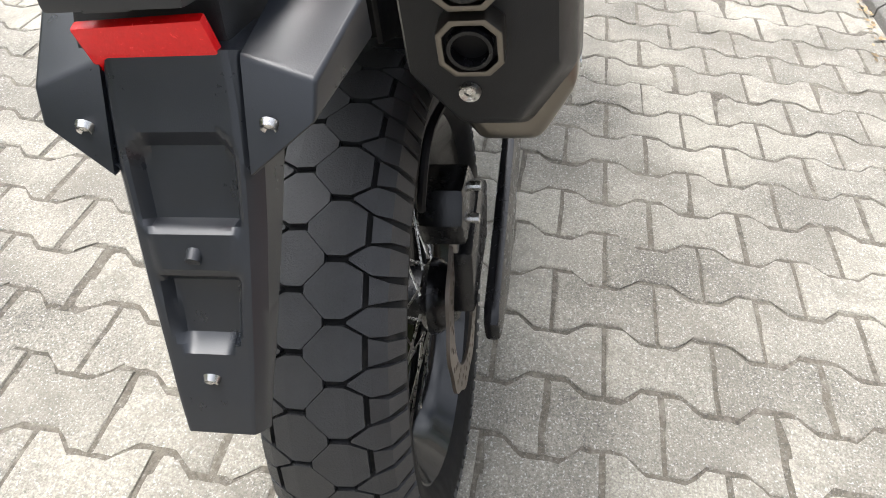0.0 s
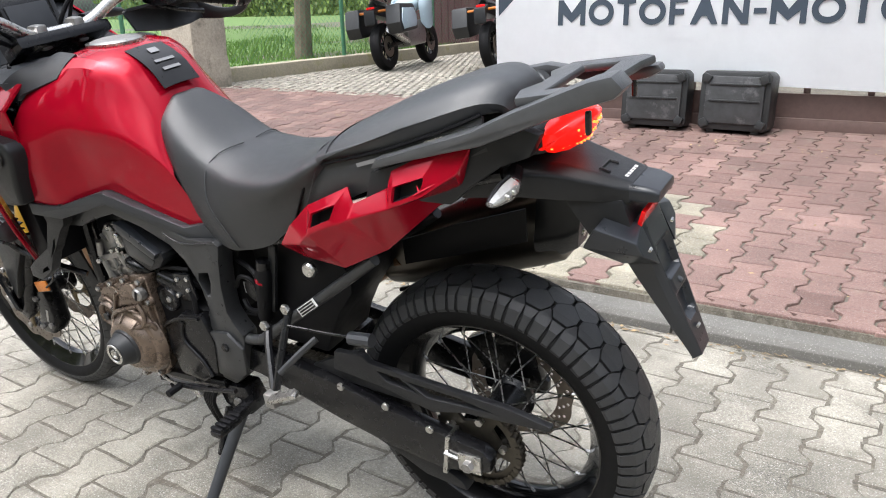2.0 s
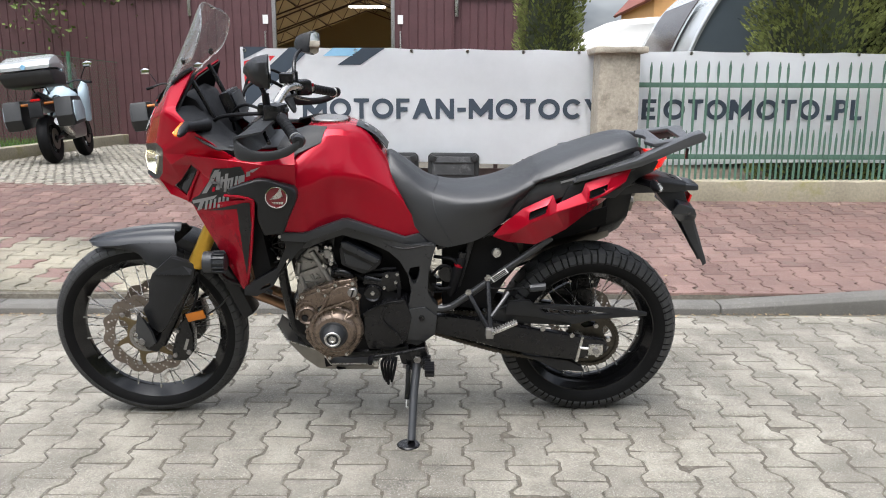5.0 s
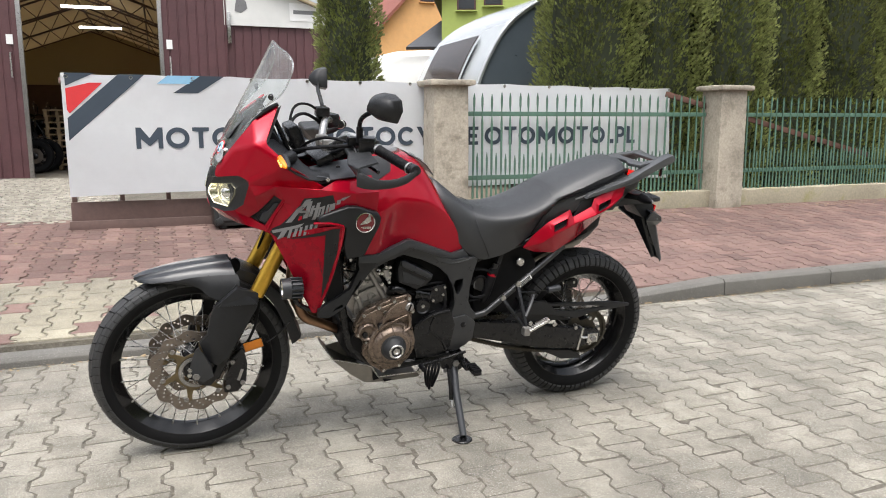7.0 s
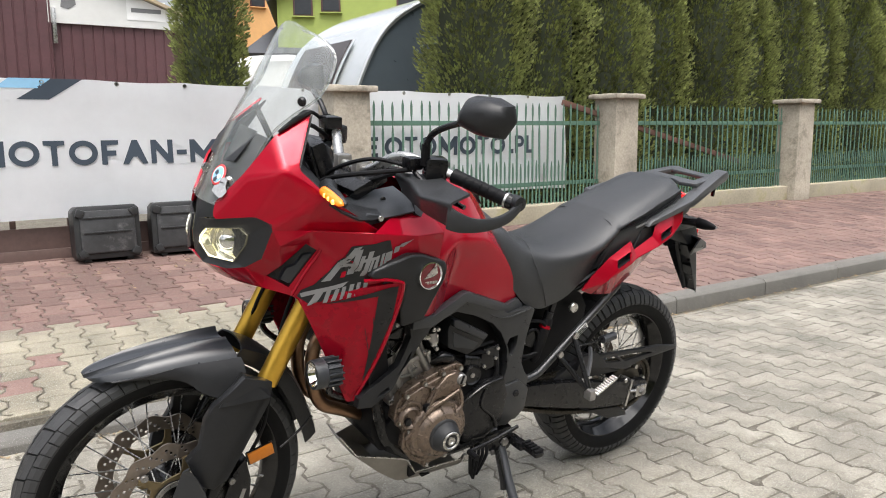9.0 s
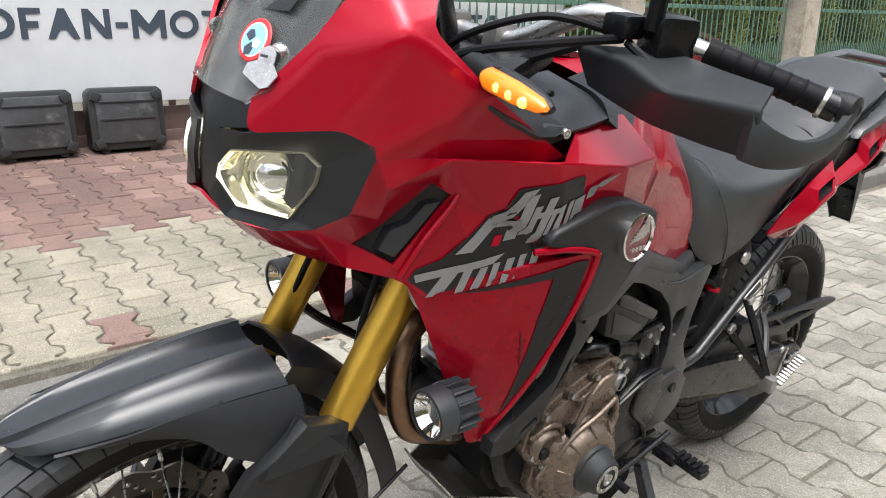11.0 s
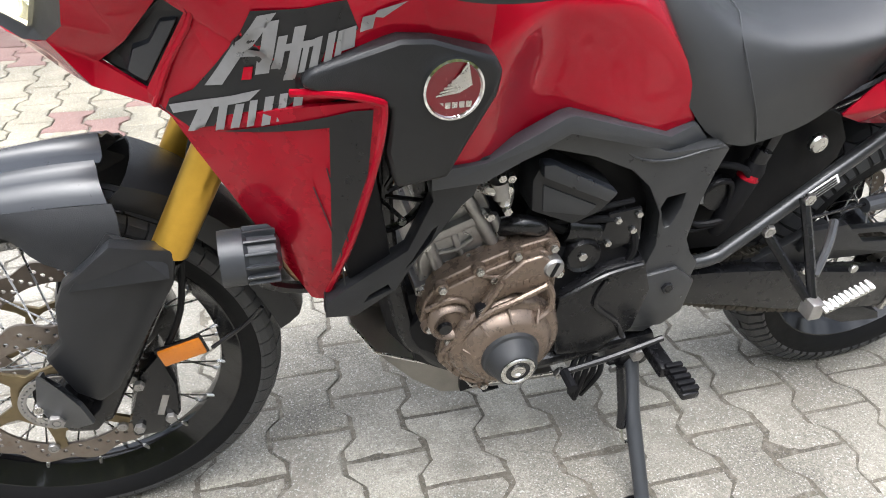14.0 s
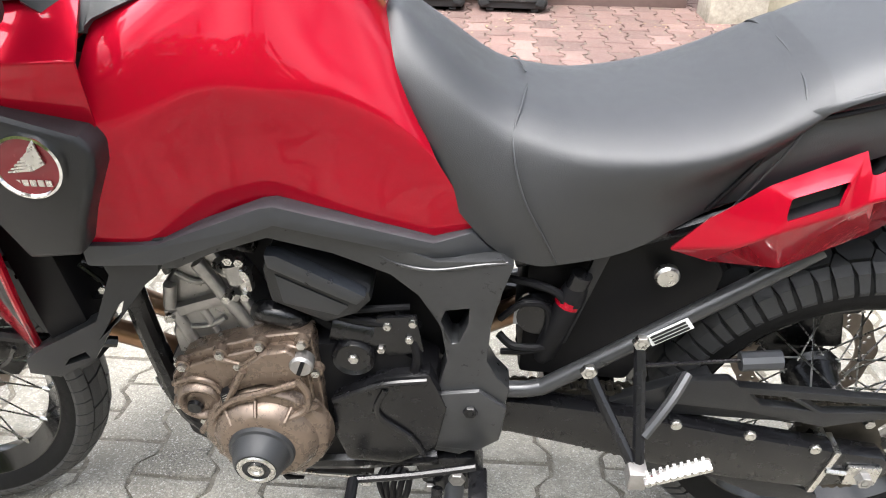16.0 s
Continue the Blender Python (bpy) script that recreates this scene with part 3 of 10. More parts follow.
# ---- fence: posts, plinth, rails, bars ----
def fence_post(x):
    root = empty("fence_post", pose(x, 4.36, walk_z(4.3) - 0.02), label="weathered square concrete fence post with a flat cap", category="fence post", group="concrete fence posts")
    bm = box(0.35, 0.33, 1.36, 0.012, (0, 0, 0.66))
    for v in bm.verts:
        n = noise.noise(Vector((v.co.x * 4 + x, v.co.y * 4, v.co.z * 3)))
        v.co += Vector((n * 0.006, n * 0.006, 0))
        if v.co.z < 0.2:
            v.co.x *= 1.06
    bmesh.ops.subdivide_edges(bm, edges=[e for e in bm.edges if e.calc_length() > 0.8], cuts=8)
    for v in bm.verts:
        n = noise.noise(Vector((v.co.x * 9 + x * 3, v.co.y * 9, v.co.z * 6)))
        v.co += Vector((n * 0.007, n * 0.007, 0))
    part("shaft", bm, CONC, root)
    bm = box(0.46, 0.44, 0.055, 0.016, (0, 0, 1.355))
    bmesh.ops.subdivide_edges(bm, edges=[e for e in bm.edges if e.calc_length() > 0.3], cuts=7, use_grid_fill=True)
    for v in bm.verts:
        v.co += Vector((1, 1, 0.6)) * 0.012 * noise.noise(v.co * 11 + Vector((x, 0, 0)))
    part("cap", bm, CONC, root, "flat overhanging concrete cap")
    return root


posts = [0.98, 4.36, 7.83, 11.3, 14.8]
for x in posts:
    fence_post(x)

for a, b in zip(posts, posts[1:]):
    w = b - a - 0.36
    c = (a + b) / 2
    sect = empty("steel_fence", pose(c, 4.44, walk_z(4.3)), label="green painted steel fence panel with twisted pointed bars", category="fence", group="green fence panels")
    for z, name in ((1.045, "top_rail"), (0.40, "bottom_rail")):
        part(name, box(w, 0.012, 0.045, 0.003, (0, 0, z)), FENCEG, sect)
    nb = int(w / 0.105)
    tall = bmesh.new()
    prof = [(0.011, 0.18), (0.011, 0.30), (0.004, 0.40), (0.011, 0.50), (0.011, 0.68), (0.011, 0.80), (0.011, 0.95), (0.003, 1.045), (0.011, 1.14), (0.011, 1.20), (0.002, 1.25)]
    rings_ = [[(-hw, -0.016, z), (hw, -0.016, z), (hw, -0.008, z), (-hw, -0.008, z)] for hw, z in prof]
    me_t = bpy.data.meshes.new("tall_bar")
    bmt = loft(rings_)
    bmt.to_mesh(me_t)
    bmt.free()
    me_t.materials.append(FENCEG)
    prof = [(0.010, 0.18), (0.010, 0.30), (0.004, 0.40), (0.010, 0.50), (0.010, 0.58), (0.002, 0.64)]
    me_s = bpy.data.meshes.new("short_bar")
    bmt = loft([[(-hw, -0.016, z), (hw, -0.016, z), (hw, -0.008, z), (-hw, -0.008, z)] for hw, z in prof])
    bmt.to_mesh(me_s)
    bmt.free()
    me_s.materials.append(FENCEG)
    for i in range(nb + 1):
        x = -w / 2 + 0.03 + i * (w - 0.06) / nb
        o = new("tall_bar", me_t)
        o.parent, o.location = sect, (x, random.uniform(-0.003, 0.003), random.uniform(-0.012, 0.012))
        o.rotation_euler = (0, radians(random.uniform(-1, 1)), 0)
        if i < nb:
            o = new("short_bar", me_s)
            o.parent, o.location = sect, (x + (w - 0.06) / nb / 2, random.uniform(-0.003, 0.003), random.uniform(-0.02, 0.02))
    bm = box(w + 0.02, 0.2, 0.34, 0.012, (0, 0, 0.02))
    bmesh.ops.subdivide_edges(bm, edges=[e for e in bm.edges if e.calc_length() > 1], cuts=24)
    for v in bm.verts:
        v.co += Vector((0, 1, 1)) * 0.012 * noise.noise(v.co * 5 + Vector((a, 0, 0)))
    o = finish("fence_plinth", bm, CONCM, m=pose(c, 4.40, walk_z(4.3)))
    tagged(o, label="low mossy concrete plinth under the fence", category="plinth", kind="structure")

o = finish("rusty_brace", box(3.2, 0.03, 0.06, 0.004), RUST, m=pose(5.2, 4.462, 1.16, 0, 13, 0))
tagged(o, label="long rusty steel brace leaning behind the fence", category="steel bar")

# ---- sliding gate with banner ----
gate = empty("sliding_gate", pose(-0.85, 4.66, 0.33), label="brown steel sliding gate behind a banner", category="gate")
part("bottom_beam", box(3.2, 0.08, 0.09, 0.006, (0, 0, -0.02)), BEAM, gate)
part("lower_panel", box(3.16, 0.03, 0.18, 0.003, (0, -0.005, 0.10)), BEAM, gate)
for i in range(9):
    part("upright", box(0.04, 0.05, 1.25, 0.003, (-1.55 + i * 0.39, 0.03, 0.62)), BEAM, gate)
part("top_rail", box(3.2, 0.05, 0.05, 0.004, (0, 0.03, 1.24)), BEAM, gate)

banner = empty("banner", pose(0, 4.54, 0), label="white vinyl advertising banner with large dark lettering", category="banner")


def ban_y(x, z):
    return 0.012 * math.sin(x * 2.1 + 0.6) + 0.008 * math.sin(x * 5.3 + z * 3) + 0.006 * math.sin(z * 7 + x * 1.2)


bm = bmesh.new()
nx, nz = 124, 22
V = []
for j in range(nz + 1):
    row = []
    for i in range(nx + 1):
        u, v = i / nx, j / nz
        x = -2.42 + u * 6.2 - 0.03 * v * (u > 0.97)
        z = 0.575 + 0.02 * math.sin(u * 9) * (1 - v) + v * (1.055 - 0.04 * u - 0.012 * abs(math.sin(u * math.pi * 9)))
        row.append(bm.verts.new((x, ban_y(x, z), z)))
    V.append(row)
for a, b in zip(V, V[1:]):
    for i in range(nx):
        bm.faces.new((a[i], a[i + 1], b[i + 1], b[i]))
bmesh.ops.solidify(bm, geom=bm.faces[:], thickness=0.002)
part("vinyl_sheet", bm, BANNER, banner, smooth=60)


def flat_print(name, pts, material, dy=-0.022, lab=""):
    """A printed patch that lies on the banner and follows its folds."""
    bm = bmesh.new()
    bm.faces.new([bm.verts.new((x, 0, z)) for x, z in pts])
    bmesh.ops.triangulate(bm, faces=bm.faces[:])
    bmesh.ops.subdivide_edges(bm, edges=bm.edges[:], cuts=2, use_grid_fill=True)
    for v in bm.verts:
        v.co.y = ban_y(v.co.x, v.co.z) - 0.004
    return part(name, bm, material, banner, lab)


flat_print("red_stripe", [(-2.39, 1.10 + 0.22), (-2.39, 1.50), (-2.20, 1.55), (-2.10, 1.55), (-2.37, 1.29)], PRED)
flat_print("dark_stripe", [(-2.39, 1.06), (-2.39, 1.25), (-1.97, 1.625), (-1.76, 1.625)], NAVY)
flat_print("dark_corner", [(-2.39, 1.52), (-2.39, 1.63), (-2.16, 1.63)], NAVY)
flat_print("dark_tab", [(-1.53, 1.47), (-1.30, 1.62), (-1.09, 1.62), (-1.32, 1.47)], NAVY)
flat_print("blue_tab", [(-1.66, 1.55), (-1.57, 1.62), (-1.30, 1.62), (-1.39, 1.55)], PBLUE)


def letter_blocks(kinds, x0, width, z0, h):
    """Printed capitals of one stroke width as thin cut shapes."""
    wd = {"O": 1.0, "M": 1.12, "T": 0.72, "F": 0.62, "N": 0.86, "A": 0.95, "-": 0.40, "C": 0.86, "Y": 0.86, "K": 0.80, "L": 0.60, "E": 0.64, ".": 0.26, "P": 0.70}
    total = sum(wd[k] for k in kinds) + 0.13 * (len(kinds) - 1)
    u = width / total
    x, s_ = x0, 0.040
    for k in kinds:
        w = wd[k] * u
        if k == "O":
            bm = slab([(w / 2 + w / 2 * math.cos(a * math.pi / 16), h / 2 + h / 2 * math.sin(a * math.pi / 16)) for a in range(32)], -0.001, 0.001,
                      holes=[[(w / 2 + (w / 2 - s_) * math.cos(a * math.pi / 12), h / 2 + (h / 2 - s_) * math.sin(a * math.pi / 12)) for a in range(24)]])
        elif k == "C":
            lo_, hi_ = 0.22 * math.pi, 1.78 * math.pi
            arc = [lo_ + (hi_ - lo_) * q / 26 for q in range(27)]
            r_ = h / 2
            bm = slab([(r_ + r_ * math.cos(a), r_ + r_ * math.sin(a)) for a in arc] + [(r_ + (r_ - s_) * math.cos(a), r_ + (r_ - s_) * math.sin(a)) for a in reversed(arc)], -0.001, 0.001)
        elif k == "P":
            q_ = h * 0.32
            bow = [(w - q_ + q_ * math.sin(a * math.pi / 10), h - q_ + q_ * math.cos(a * math.pi / 10)) for a in range(11)]
            eye = [(w - q_ + (q_ - s_ * 0.9) * math.sin(a * math.pi / 8), h - q_ + (q_ - s_ * 0.9) * math.cos(a * math.pi / 8)) for a in range(9)]
            bm = slab([(0, 0), (0, h)] + bow + [(s_, h - 2 * q_), (s_, 0)], -0.001, 0.001, holes=[eye + [(s_, h - 2 * q_ + s_ * 0.9), (s_, h - s_ * 0.9)]])
        else:
            shape = {"-": [(0, h * 0.36), (0, h * 0.56), (w, h * 0.56), (w, h * 0.36)],
                     ".": [(0, 0), (0, s_ * 1.15), (w, s_ * 1.15), (w, 0)],
                     "L": [(0, 0), (0, h), (s_, h), (s_, s_ * 0.9), (w, s_ * 0.9), (w, 0)],
                     "E": [(0, 0), (0, h), (w, h), (w, h - s_ * 0.88), (s_, h - s_ * 0.88), (s_, h * 0.6), (w * 0.9, h * 0.6), (w * 0.9, h * 0.39), (s_, h * 0.39), (s_, s_ * 0.88), (w, s_ * 0.88), (w, 0)],
                     "Y": [(w / 2 - s_ / 2, 0), (w / 2 - s_ / 2, h * 0.38), (0, h), (s_ * 1.2, h), (w / 2, h * 0.60), (w - s_ * 1.2, h), (w, h), (w / 2 + s_ / 2, h * 0.38), (w / 2 + s_ / 2, 0)],
                     "K": [(0, 0), (0, h), (s_, h), (s_, h * 0.58), (w - s_ * 1.35, h), (w, h), (w * 0.54, h * 0.55), (w, 0), (w - s_ * 1.25, 0), (w * 0.36, h * 0.39), (s_, h * 0.27), (s_, 0)],
                     "M": [(0, 0), (0, h), (s_, h), (w / 2, h * 0.5), (w - s_, h), (w, h), (w, 0), (w - s_, 0), (w - s_, h * 0.45), (w / 2, 0.02), (s_, h * 0.45), (s_, 0)],
                     "N": [(0, 0), (0, h), (s_, h), (w - s_, h * 0.38), (w - s_, h), (w, h), (w, 0), (w - s_ * 1.1, 0), (s_, h * 0.6), (s_, 0)],
                     "A": [(0, 0), (w / 2 - s_ / 2, h), (w / 2 + s_ / 2, h), (w, 0), (w - s_, 0), (w / 2 + 0.016, h * 0.30), (w / 2 - 0.016, h * 0.30), (s_, 0)],
                     "F": [(0, 0), (0, h), (w, h), (w, h - s_ * 0.85), (s_, h - s_ * 0.95), (s_, h * 0.58), (w * 0.85, h * 0.58), (w * 0.85, h * 0.37), (s_, h * 0.35), (s_, 0)],
                     "T": [(w / 2 - s_ / 2, 0), (w / 2 - s_ / 2, h - s_), (0, h - s_ * 0.8), (0, h), (w, h), (w, h - s_ * 0.8), (w / 2 + s_ / 2, h - s_), (w / 2 + s_ / 2, 0)]}[k]
            bm = slab(shape, -0.001, 0.001)
        for v in bm.verts:
            v.co.y += ban_y(v.co.x + x, v.co.z + z0) - 0.006
        o = part("printed_mark", bm, NAVY, banner)
        o.location = (x, 0, z0)
        x += w + 0.13 * u


letter_blocks("MOTOFAN", -1.86, 1.40, 0.985, 0.185)
letter_blocks("-MOTOCYKLE", -0.43, 1.83, 0.985, 0.185)
letter_blocks("OTOMOTO", 1.47, 1.44, 0.985, 0.185)
letter_blocks(".PL", 2.98, 0.33, 0.985, 0.185)
for i in range(13):
    x = -2.38 + i * 0.51
    o = part("eyelet", lathe([(0.008, 0.002), (0.010, -0.002), (0.016, -0.002), (0.017, 0.002)], 14), STEEL, banner)
    o.location = (x, ban_y(x, 1.6) - 0.004, 1.60 - 0.006 * i * 0.4)

# ---- two motorcycle side cases on the pavement ----
def side_case():
    root = empty("side_case", None, label="black motorcycle side case standing against the gate", category="side case", group="side cases")
    bm = slab([(-0.215, 0.0), (0.215, 0.0), (0.235, 0.03), (0.235, 0.37), (0.205, 0.40), (-0.205, 0.40), (-0.235, 0.37), (-0.235, 0.03)], -0.10, 0.10, 0.014)
    part("body", bm, CASEM, root)
    bm = slab([(-0.185, 0.045), (0.185, 0.045), (0.195, 0.07), (0.195, 0.335), (0.16, 0.365), (-0.16, 0.365), (-0.195, 0.335), (-0.195, 0.07)], -0.118, -0.095, 0.010)
    part("lid", bm, CASEL, root, "grey lid with paler patches")
    for sx in (-1, 1):
        part("corner_guard", slab([(sx * 0.15, 0.36), (sx * 0.205, 0.385), (sx * 0.225, 0.33), (sx * 0.18, 0.31)], -0.13, -0.10, 0.006), CASEM, root)
        part("corner_guard", slab([(sx * 0.15, 0.03), (sx * 0.205, 0.012), (sx * 0.225, 0.06), (sx * 0.18, 0.085)], -0.13, -0.10, 0.006), CASEM, root)
        part("foot", box(0.05, 0.16, 0.02, 0.004, (sx * 0.15, 0, -0.008)), CASEM, root)
    for z in (0.20, 0.31):
        part("rib", box(0.34, 0.012, 0.014, 0.004, (0, -0.121, z)), CASEM, root)
    return root


case = side_case()
case.matrix_basis = pose(-1.02, 4.43, walk_z(4.4) + 0.022, -5, 0, 2)
copy_thing(case, pose(-0.46, 4.44, walk_z(4.4) + 0.022, -4, 0, -3))


# ---- the motorcycle: forward is -x, its left side is -y, leaning on its side stand ----
bike = empty("motorcycle", pose(0.0, 0.215, 0.0, 9, 0, 1.4), label="red and black adventure motorcycle leaning on its side stand", category="motorcycle")
TAU = 2 * math.pi


def crown(prof, s):
    """A point (radius, y) on a tyre's cross-section for s from -1 to 1."""
    a = abs(s) * (len(prof) - 1)
    i = min(int(a), len(prof) - 2)
    f = a - i
    r = prof[i][0] + (prof[i + 1][0] - prof[i][0]) * f
    y = prof[i][1] + (prof[i + 1][1] - prof[i][1]) * f
    return r, math.copysign(y, s)


def tyre_mesh(prof, lower):
    """The smooth carcass of a tyre, dark between its tread blocks."""
    full = [(r, -y) for r, y in reversed(lower)] + [(r, -y) for r, y in reversed(prof)] + list(prof[1:]) + list(lower)
    bm = lathe(full, 96, cap=False)
    for f in bm.faces:
        c = f.calc_center_median()
        f.material_index = 1 if math.hypot(c.x, c.z) > prof[-2][0] else 0
    return bm


def tread(parent, prof, blocks, n, lift):
    """n repeats of raised tread blocks round a tyre. A block is a list of (s, start, end) cuts across."""
    step = TAU / n
    for blk in blocks:
        bm = bmesh.new()

        def put(s, a, h):
            r, y = crown(prof, s)
            r += h
            return bm.verts.new((r * math.cos(a), y * (1 + h / 0.22), r * math.sin(a)))

        lo, hi = [], []
        for s, a, b in blk:
            lo.append((put(s, (a - 0.012) * step, -0.001), put(s, (b + 0.012) * step, -0.001)))
            hi.append((put(s, a * step, lift), put(s, b * step, lift)))
        for i in range(len(blk) - 1):
            bm.faces.new((hi[i][0], hi[i][1], hi[i + 1][1], hi[i + 1][0]))
            bm.faces.new((lo[i][0], hi[i][0], hi[i + 1][0], lo[i + 1][0]))
            bm.faces.new((lo[i][1], hi[i][1], hi[i + 1][1], lo[i + 1][1]))
        for e in (0, -1):
            bm.faces.new((lo[e][0], lo[e][1], hi[e][1], hi[e][0]))
        bmesh.ops.recalc_face_normals(bm, faces=bm.faces)
        me = bpy.data.meshes.new("tread_block")
        bm.to_mesh(me)
        bm.free()
        me.materials.append(RUBBER)
        for k in range(n):
            o = new("tread_block", me)
            o.parent = parent
            o.matrix_basis = pose(0, 0, 0, 0, -360.0 * k / n, 0)


def wave_disc(r1, r0, waves, amp, holes):
    """A thin brake disc with a wavy rim and rows of drilled holes."""
    out = [((r1 + amp * math.sin(waves * a * TAU / 144)) * math.cos(a * TAU / 144), (r1 + amp * math.sin(waves * a * TAU / 144)) * math.sin(a * TAU / 144)) for a in range(144)]
    hs = [[(r0 * math.cos(-a * TAU / 48), r0 * math.sin(-a * TAU / 48)) for a in range(48)]]
    for k in range(holes):
        for q in range(3):
            a = (k + q * 0.28) * TAU / holes
            r = r0 + (r1 - r0) * (0.18 + 0.25 * q)
            hs.append(ring(r * math.cos(a), r * math.sin(a), 0.0042, 6))
    return slab(out, -0.0022, 0.0022, 0, hs)


def wheel(name, x, z, hub, rim_prof, tyre_bm, spokes, r_hub, r_rim, w_hub, label, cross):
    w = part(name, lathe(hub, 32), BLACKM, bike, label)
    w.location = (x, 0, z)
    part("tyre", tyre_bm, [WALLR, GROOVE], w, "black tyre with blocky dual-purpose tread", 40)
    part("rim", lathe(rim_prof + [rim_prof[0]], 96, cap=False), RIMM, w, "black wire-spoke rim")
    sp = tube([(0, 0, 0), (0, 0, 1)], 0.0016, 6, 1)
    me = bpy.data.meshes.new("spoke")
    sp.to_mesh(me)
    sp.free()
    me.materials.append(STEEL)
    me.polygons.foreach_set("use_smooth", [True] * len(me.polygons))
    nip = bpy.data.meshes.new("nipple")
    nb = tube([(0, 0, 0), (0, 0, 0.014)], 0.0032, 6, 1)
    nb.to_mesh(nip)
    nb.free()
    nip.materials.append(STEEL)
    for i in range(spokes):
        a = i * TAU / spokes
        side = -1 if i % 2 else 1
        lead = cross if (i // 2) % 2 else -cross
        p0 = Vector((r_hub * math.cos(a + lead), side * w_hub, r_hub * math.sin(a + lead)))
        p1 = Vector((r_rim * math.cos(a), side * 0.012, r_rim * math.sin(a)))
        d = p1 - p0
        q = d.to_track_quat("Z", "Y")
        o = new("spoke", me)
        o.parent = w
        o.matrix_basis = Matrix.LocRotScale(p0, q, (1, 1, d.length))
        o = new("spoke_nipple", nip)
        o.parent = w
        o.matrix_basis = Matrix.LocRotScale(p1 - d.normalized() * 0.012, q, (1, 1, 1))
    return w


# rear wheel
RX, RZ = 0.0, 0.331
prof_r = [(0.331, 0.0), (0.3305, 0.018), (0.327, 0.037), (0.319, 0.054), (0.306, 0.068), (0.292, 0.0745), (0.279, 0.076)]
lower_r = [(0.262, 0.073), (0.248, 0.064), (0.238, 0.056)]
hexes = [
    [(-0.08, 0.42, 0.58), (0.10, 0.058, 0.942), (0.25, 0.058, 0.942), (0.40, 0.24, 0.79)],
    [(0.28, 0.98, 1.02), (0.43, 0.80, 1.22), (0.47, 0.76, 1.24), (0.62, 0.76, 1.23), (0.96, 0.79, 1.21)],
    [(0.45, 0.28, 0.74), (0.62, 0.34, 0.65), (0.96, 0.37, 0.63)],
    [(0.08, 0.92, 1.08), (-0.10, 0.558, 1.442), (-0.25, 0.558, 1.442), (-0.40, 0.74, 1.29)],
    [(-0.28, 0.48, 0.52), (-0.43, 0.30, 0.72), (-0.47, 0.26, 0.74), (-0.62, 0.26, 0.73), (-0.96, 0.29, 0.71)],
    [(-0.45, 0.78, 1.24), (-0.62, 0.84, 1.15), (-0.96, 0.87, 1.13)],
]
car_r = [(r - 0.0045 * (1 - k / 6), y) for k, (r, y) in enumerate(prof_r)]
tb = tyre_mesh(car_r, lower_r)
rim_r = [(0.240, -0.060), (0.246, -0.060), (0.247, -0.055), (0.236, -0.050), (0.226, -0.030), (0.212, -0.012), (0.210, 0.0), (0.212, 0.012), (0.226, 0.030), (0.236, 0.050), (0.247, 0.055), (0.246, 0.060), (0.240, 0.060), (0.222, 0.036), (0.205, 0.016), (0.203, 0.0), (0.205, -0.016), (0.222, -0.036)]
hub_r = [(0.012, -0.09), (0.03, -0.088), (0.055, -0.075), (0.06, -0.055), (0.042, -0.04), (0.036, 0.0), (0.042, 0.04), (0.052, 0.05), (0.05, 0.062), (0.03, 0.085), (0.012, 0.09)]
rear = wheel("rear_wheel", RX, RZ, hub_r, rim_r, tb, 36, 0.05, 0.208, 0.042, "rear wire-spoke wheel with blocky tyre", 0.62)
rear.location.y = 0.024
tread(rear, car_r, hexes, 36, 0.0070)
o = part("brake_disc", wave_disc(0.126, 0.09, 10, 0.003, 20), DISCM, rear, "perforated wavy brake disc")
o.location = (0, 0.090, 0)
teeth = 42
out = []
for i in range(teeth * 4):
    a = i * TAU / (teeth * 4)
    r = (0.093, 0.0985, 0.0985, 0.093)[i % 4]
    out.append((r * math.cos(a), r * math.sin(a)))
hs = []
for k in range(5):
    a0 = k * TAU / 5
    hs.append([(0.078 * math.cos(a0 + t), 0.078 * math.sin(a0 + t)) for t in (0.15, 0.4, 0.65, 0.9)] + [(0.055 * math.cos(a0 + t), 0.055 * math.sin(a0 + t)) for t in (0.85, 0.2)])
o = part("sprocket", slab(out, -0.004, 0.004, 0, hs), CHAINM, rear, "rear chain sprocket")
o.location = (0, -0.110, 0)
for k in range(5):
    part("sprocket_bolt", bolt(0.062 * math.cos(k * TAU / 5 + 0.1), -0.114, 0.062 * math.sin(k * TAU / 5 + 0.1), 0.009, 0.012), STEEL, rear)

# front wheel
FX, FZ, FY = -1.602, 0.348, 0.0
prof_f = [(0.346, 0.0), (0.3445, 0.012), (0.340, 0.024), (0.332, 0.035), (0.322, 0.0435), (0.312, 0.0475), (0.305, 0.0485)]
lower_f = [(0.294, 0.046), (0.283, 0.040), (0.274, 0.033)]
fb = [
    [(-0.47, 0.02, 0.93), (-0.24, 0.14, 1.05), (-0.025, 0.26, 1.16)],
    [(0.025, -0.24, 0.66), (0.24, -0.36, 0.55), (0.47, -0.48, 0.43)],
    [(-0.505, -0.10, 0.36), (-0.66, -0.15, 0.31), (-0.90, -0.17, 0.29)],
    [(-0.505, 0.41, 0.86), (-0.66, 0.36, 0.81), (-0.90, 0.34, 0.79)],
    [(0.505, -0.02, 0.44), (0.66, -0.07, 0.39), (0.90, -0.09, 0.37)],
    [(0.505, 0.49, 0.94), (0.66, 0.44, 0.89), (0.90, 0.42, 0.87)],
]
car_f = [(r - 0.0030 * (1 - k / 6), y) for k, (r, y) in enumerate(prof_f)]
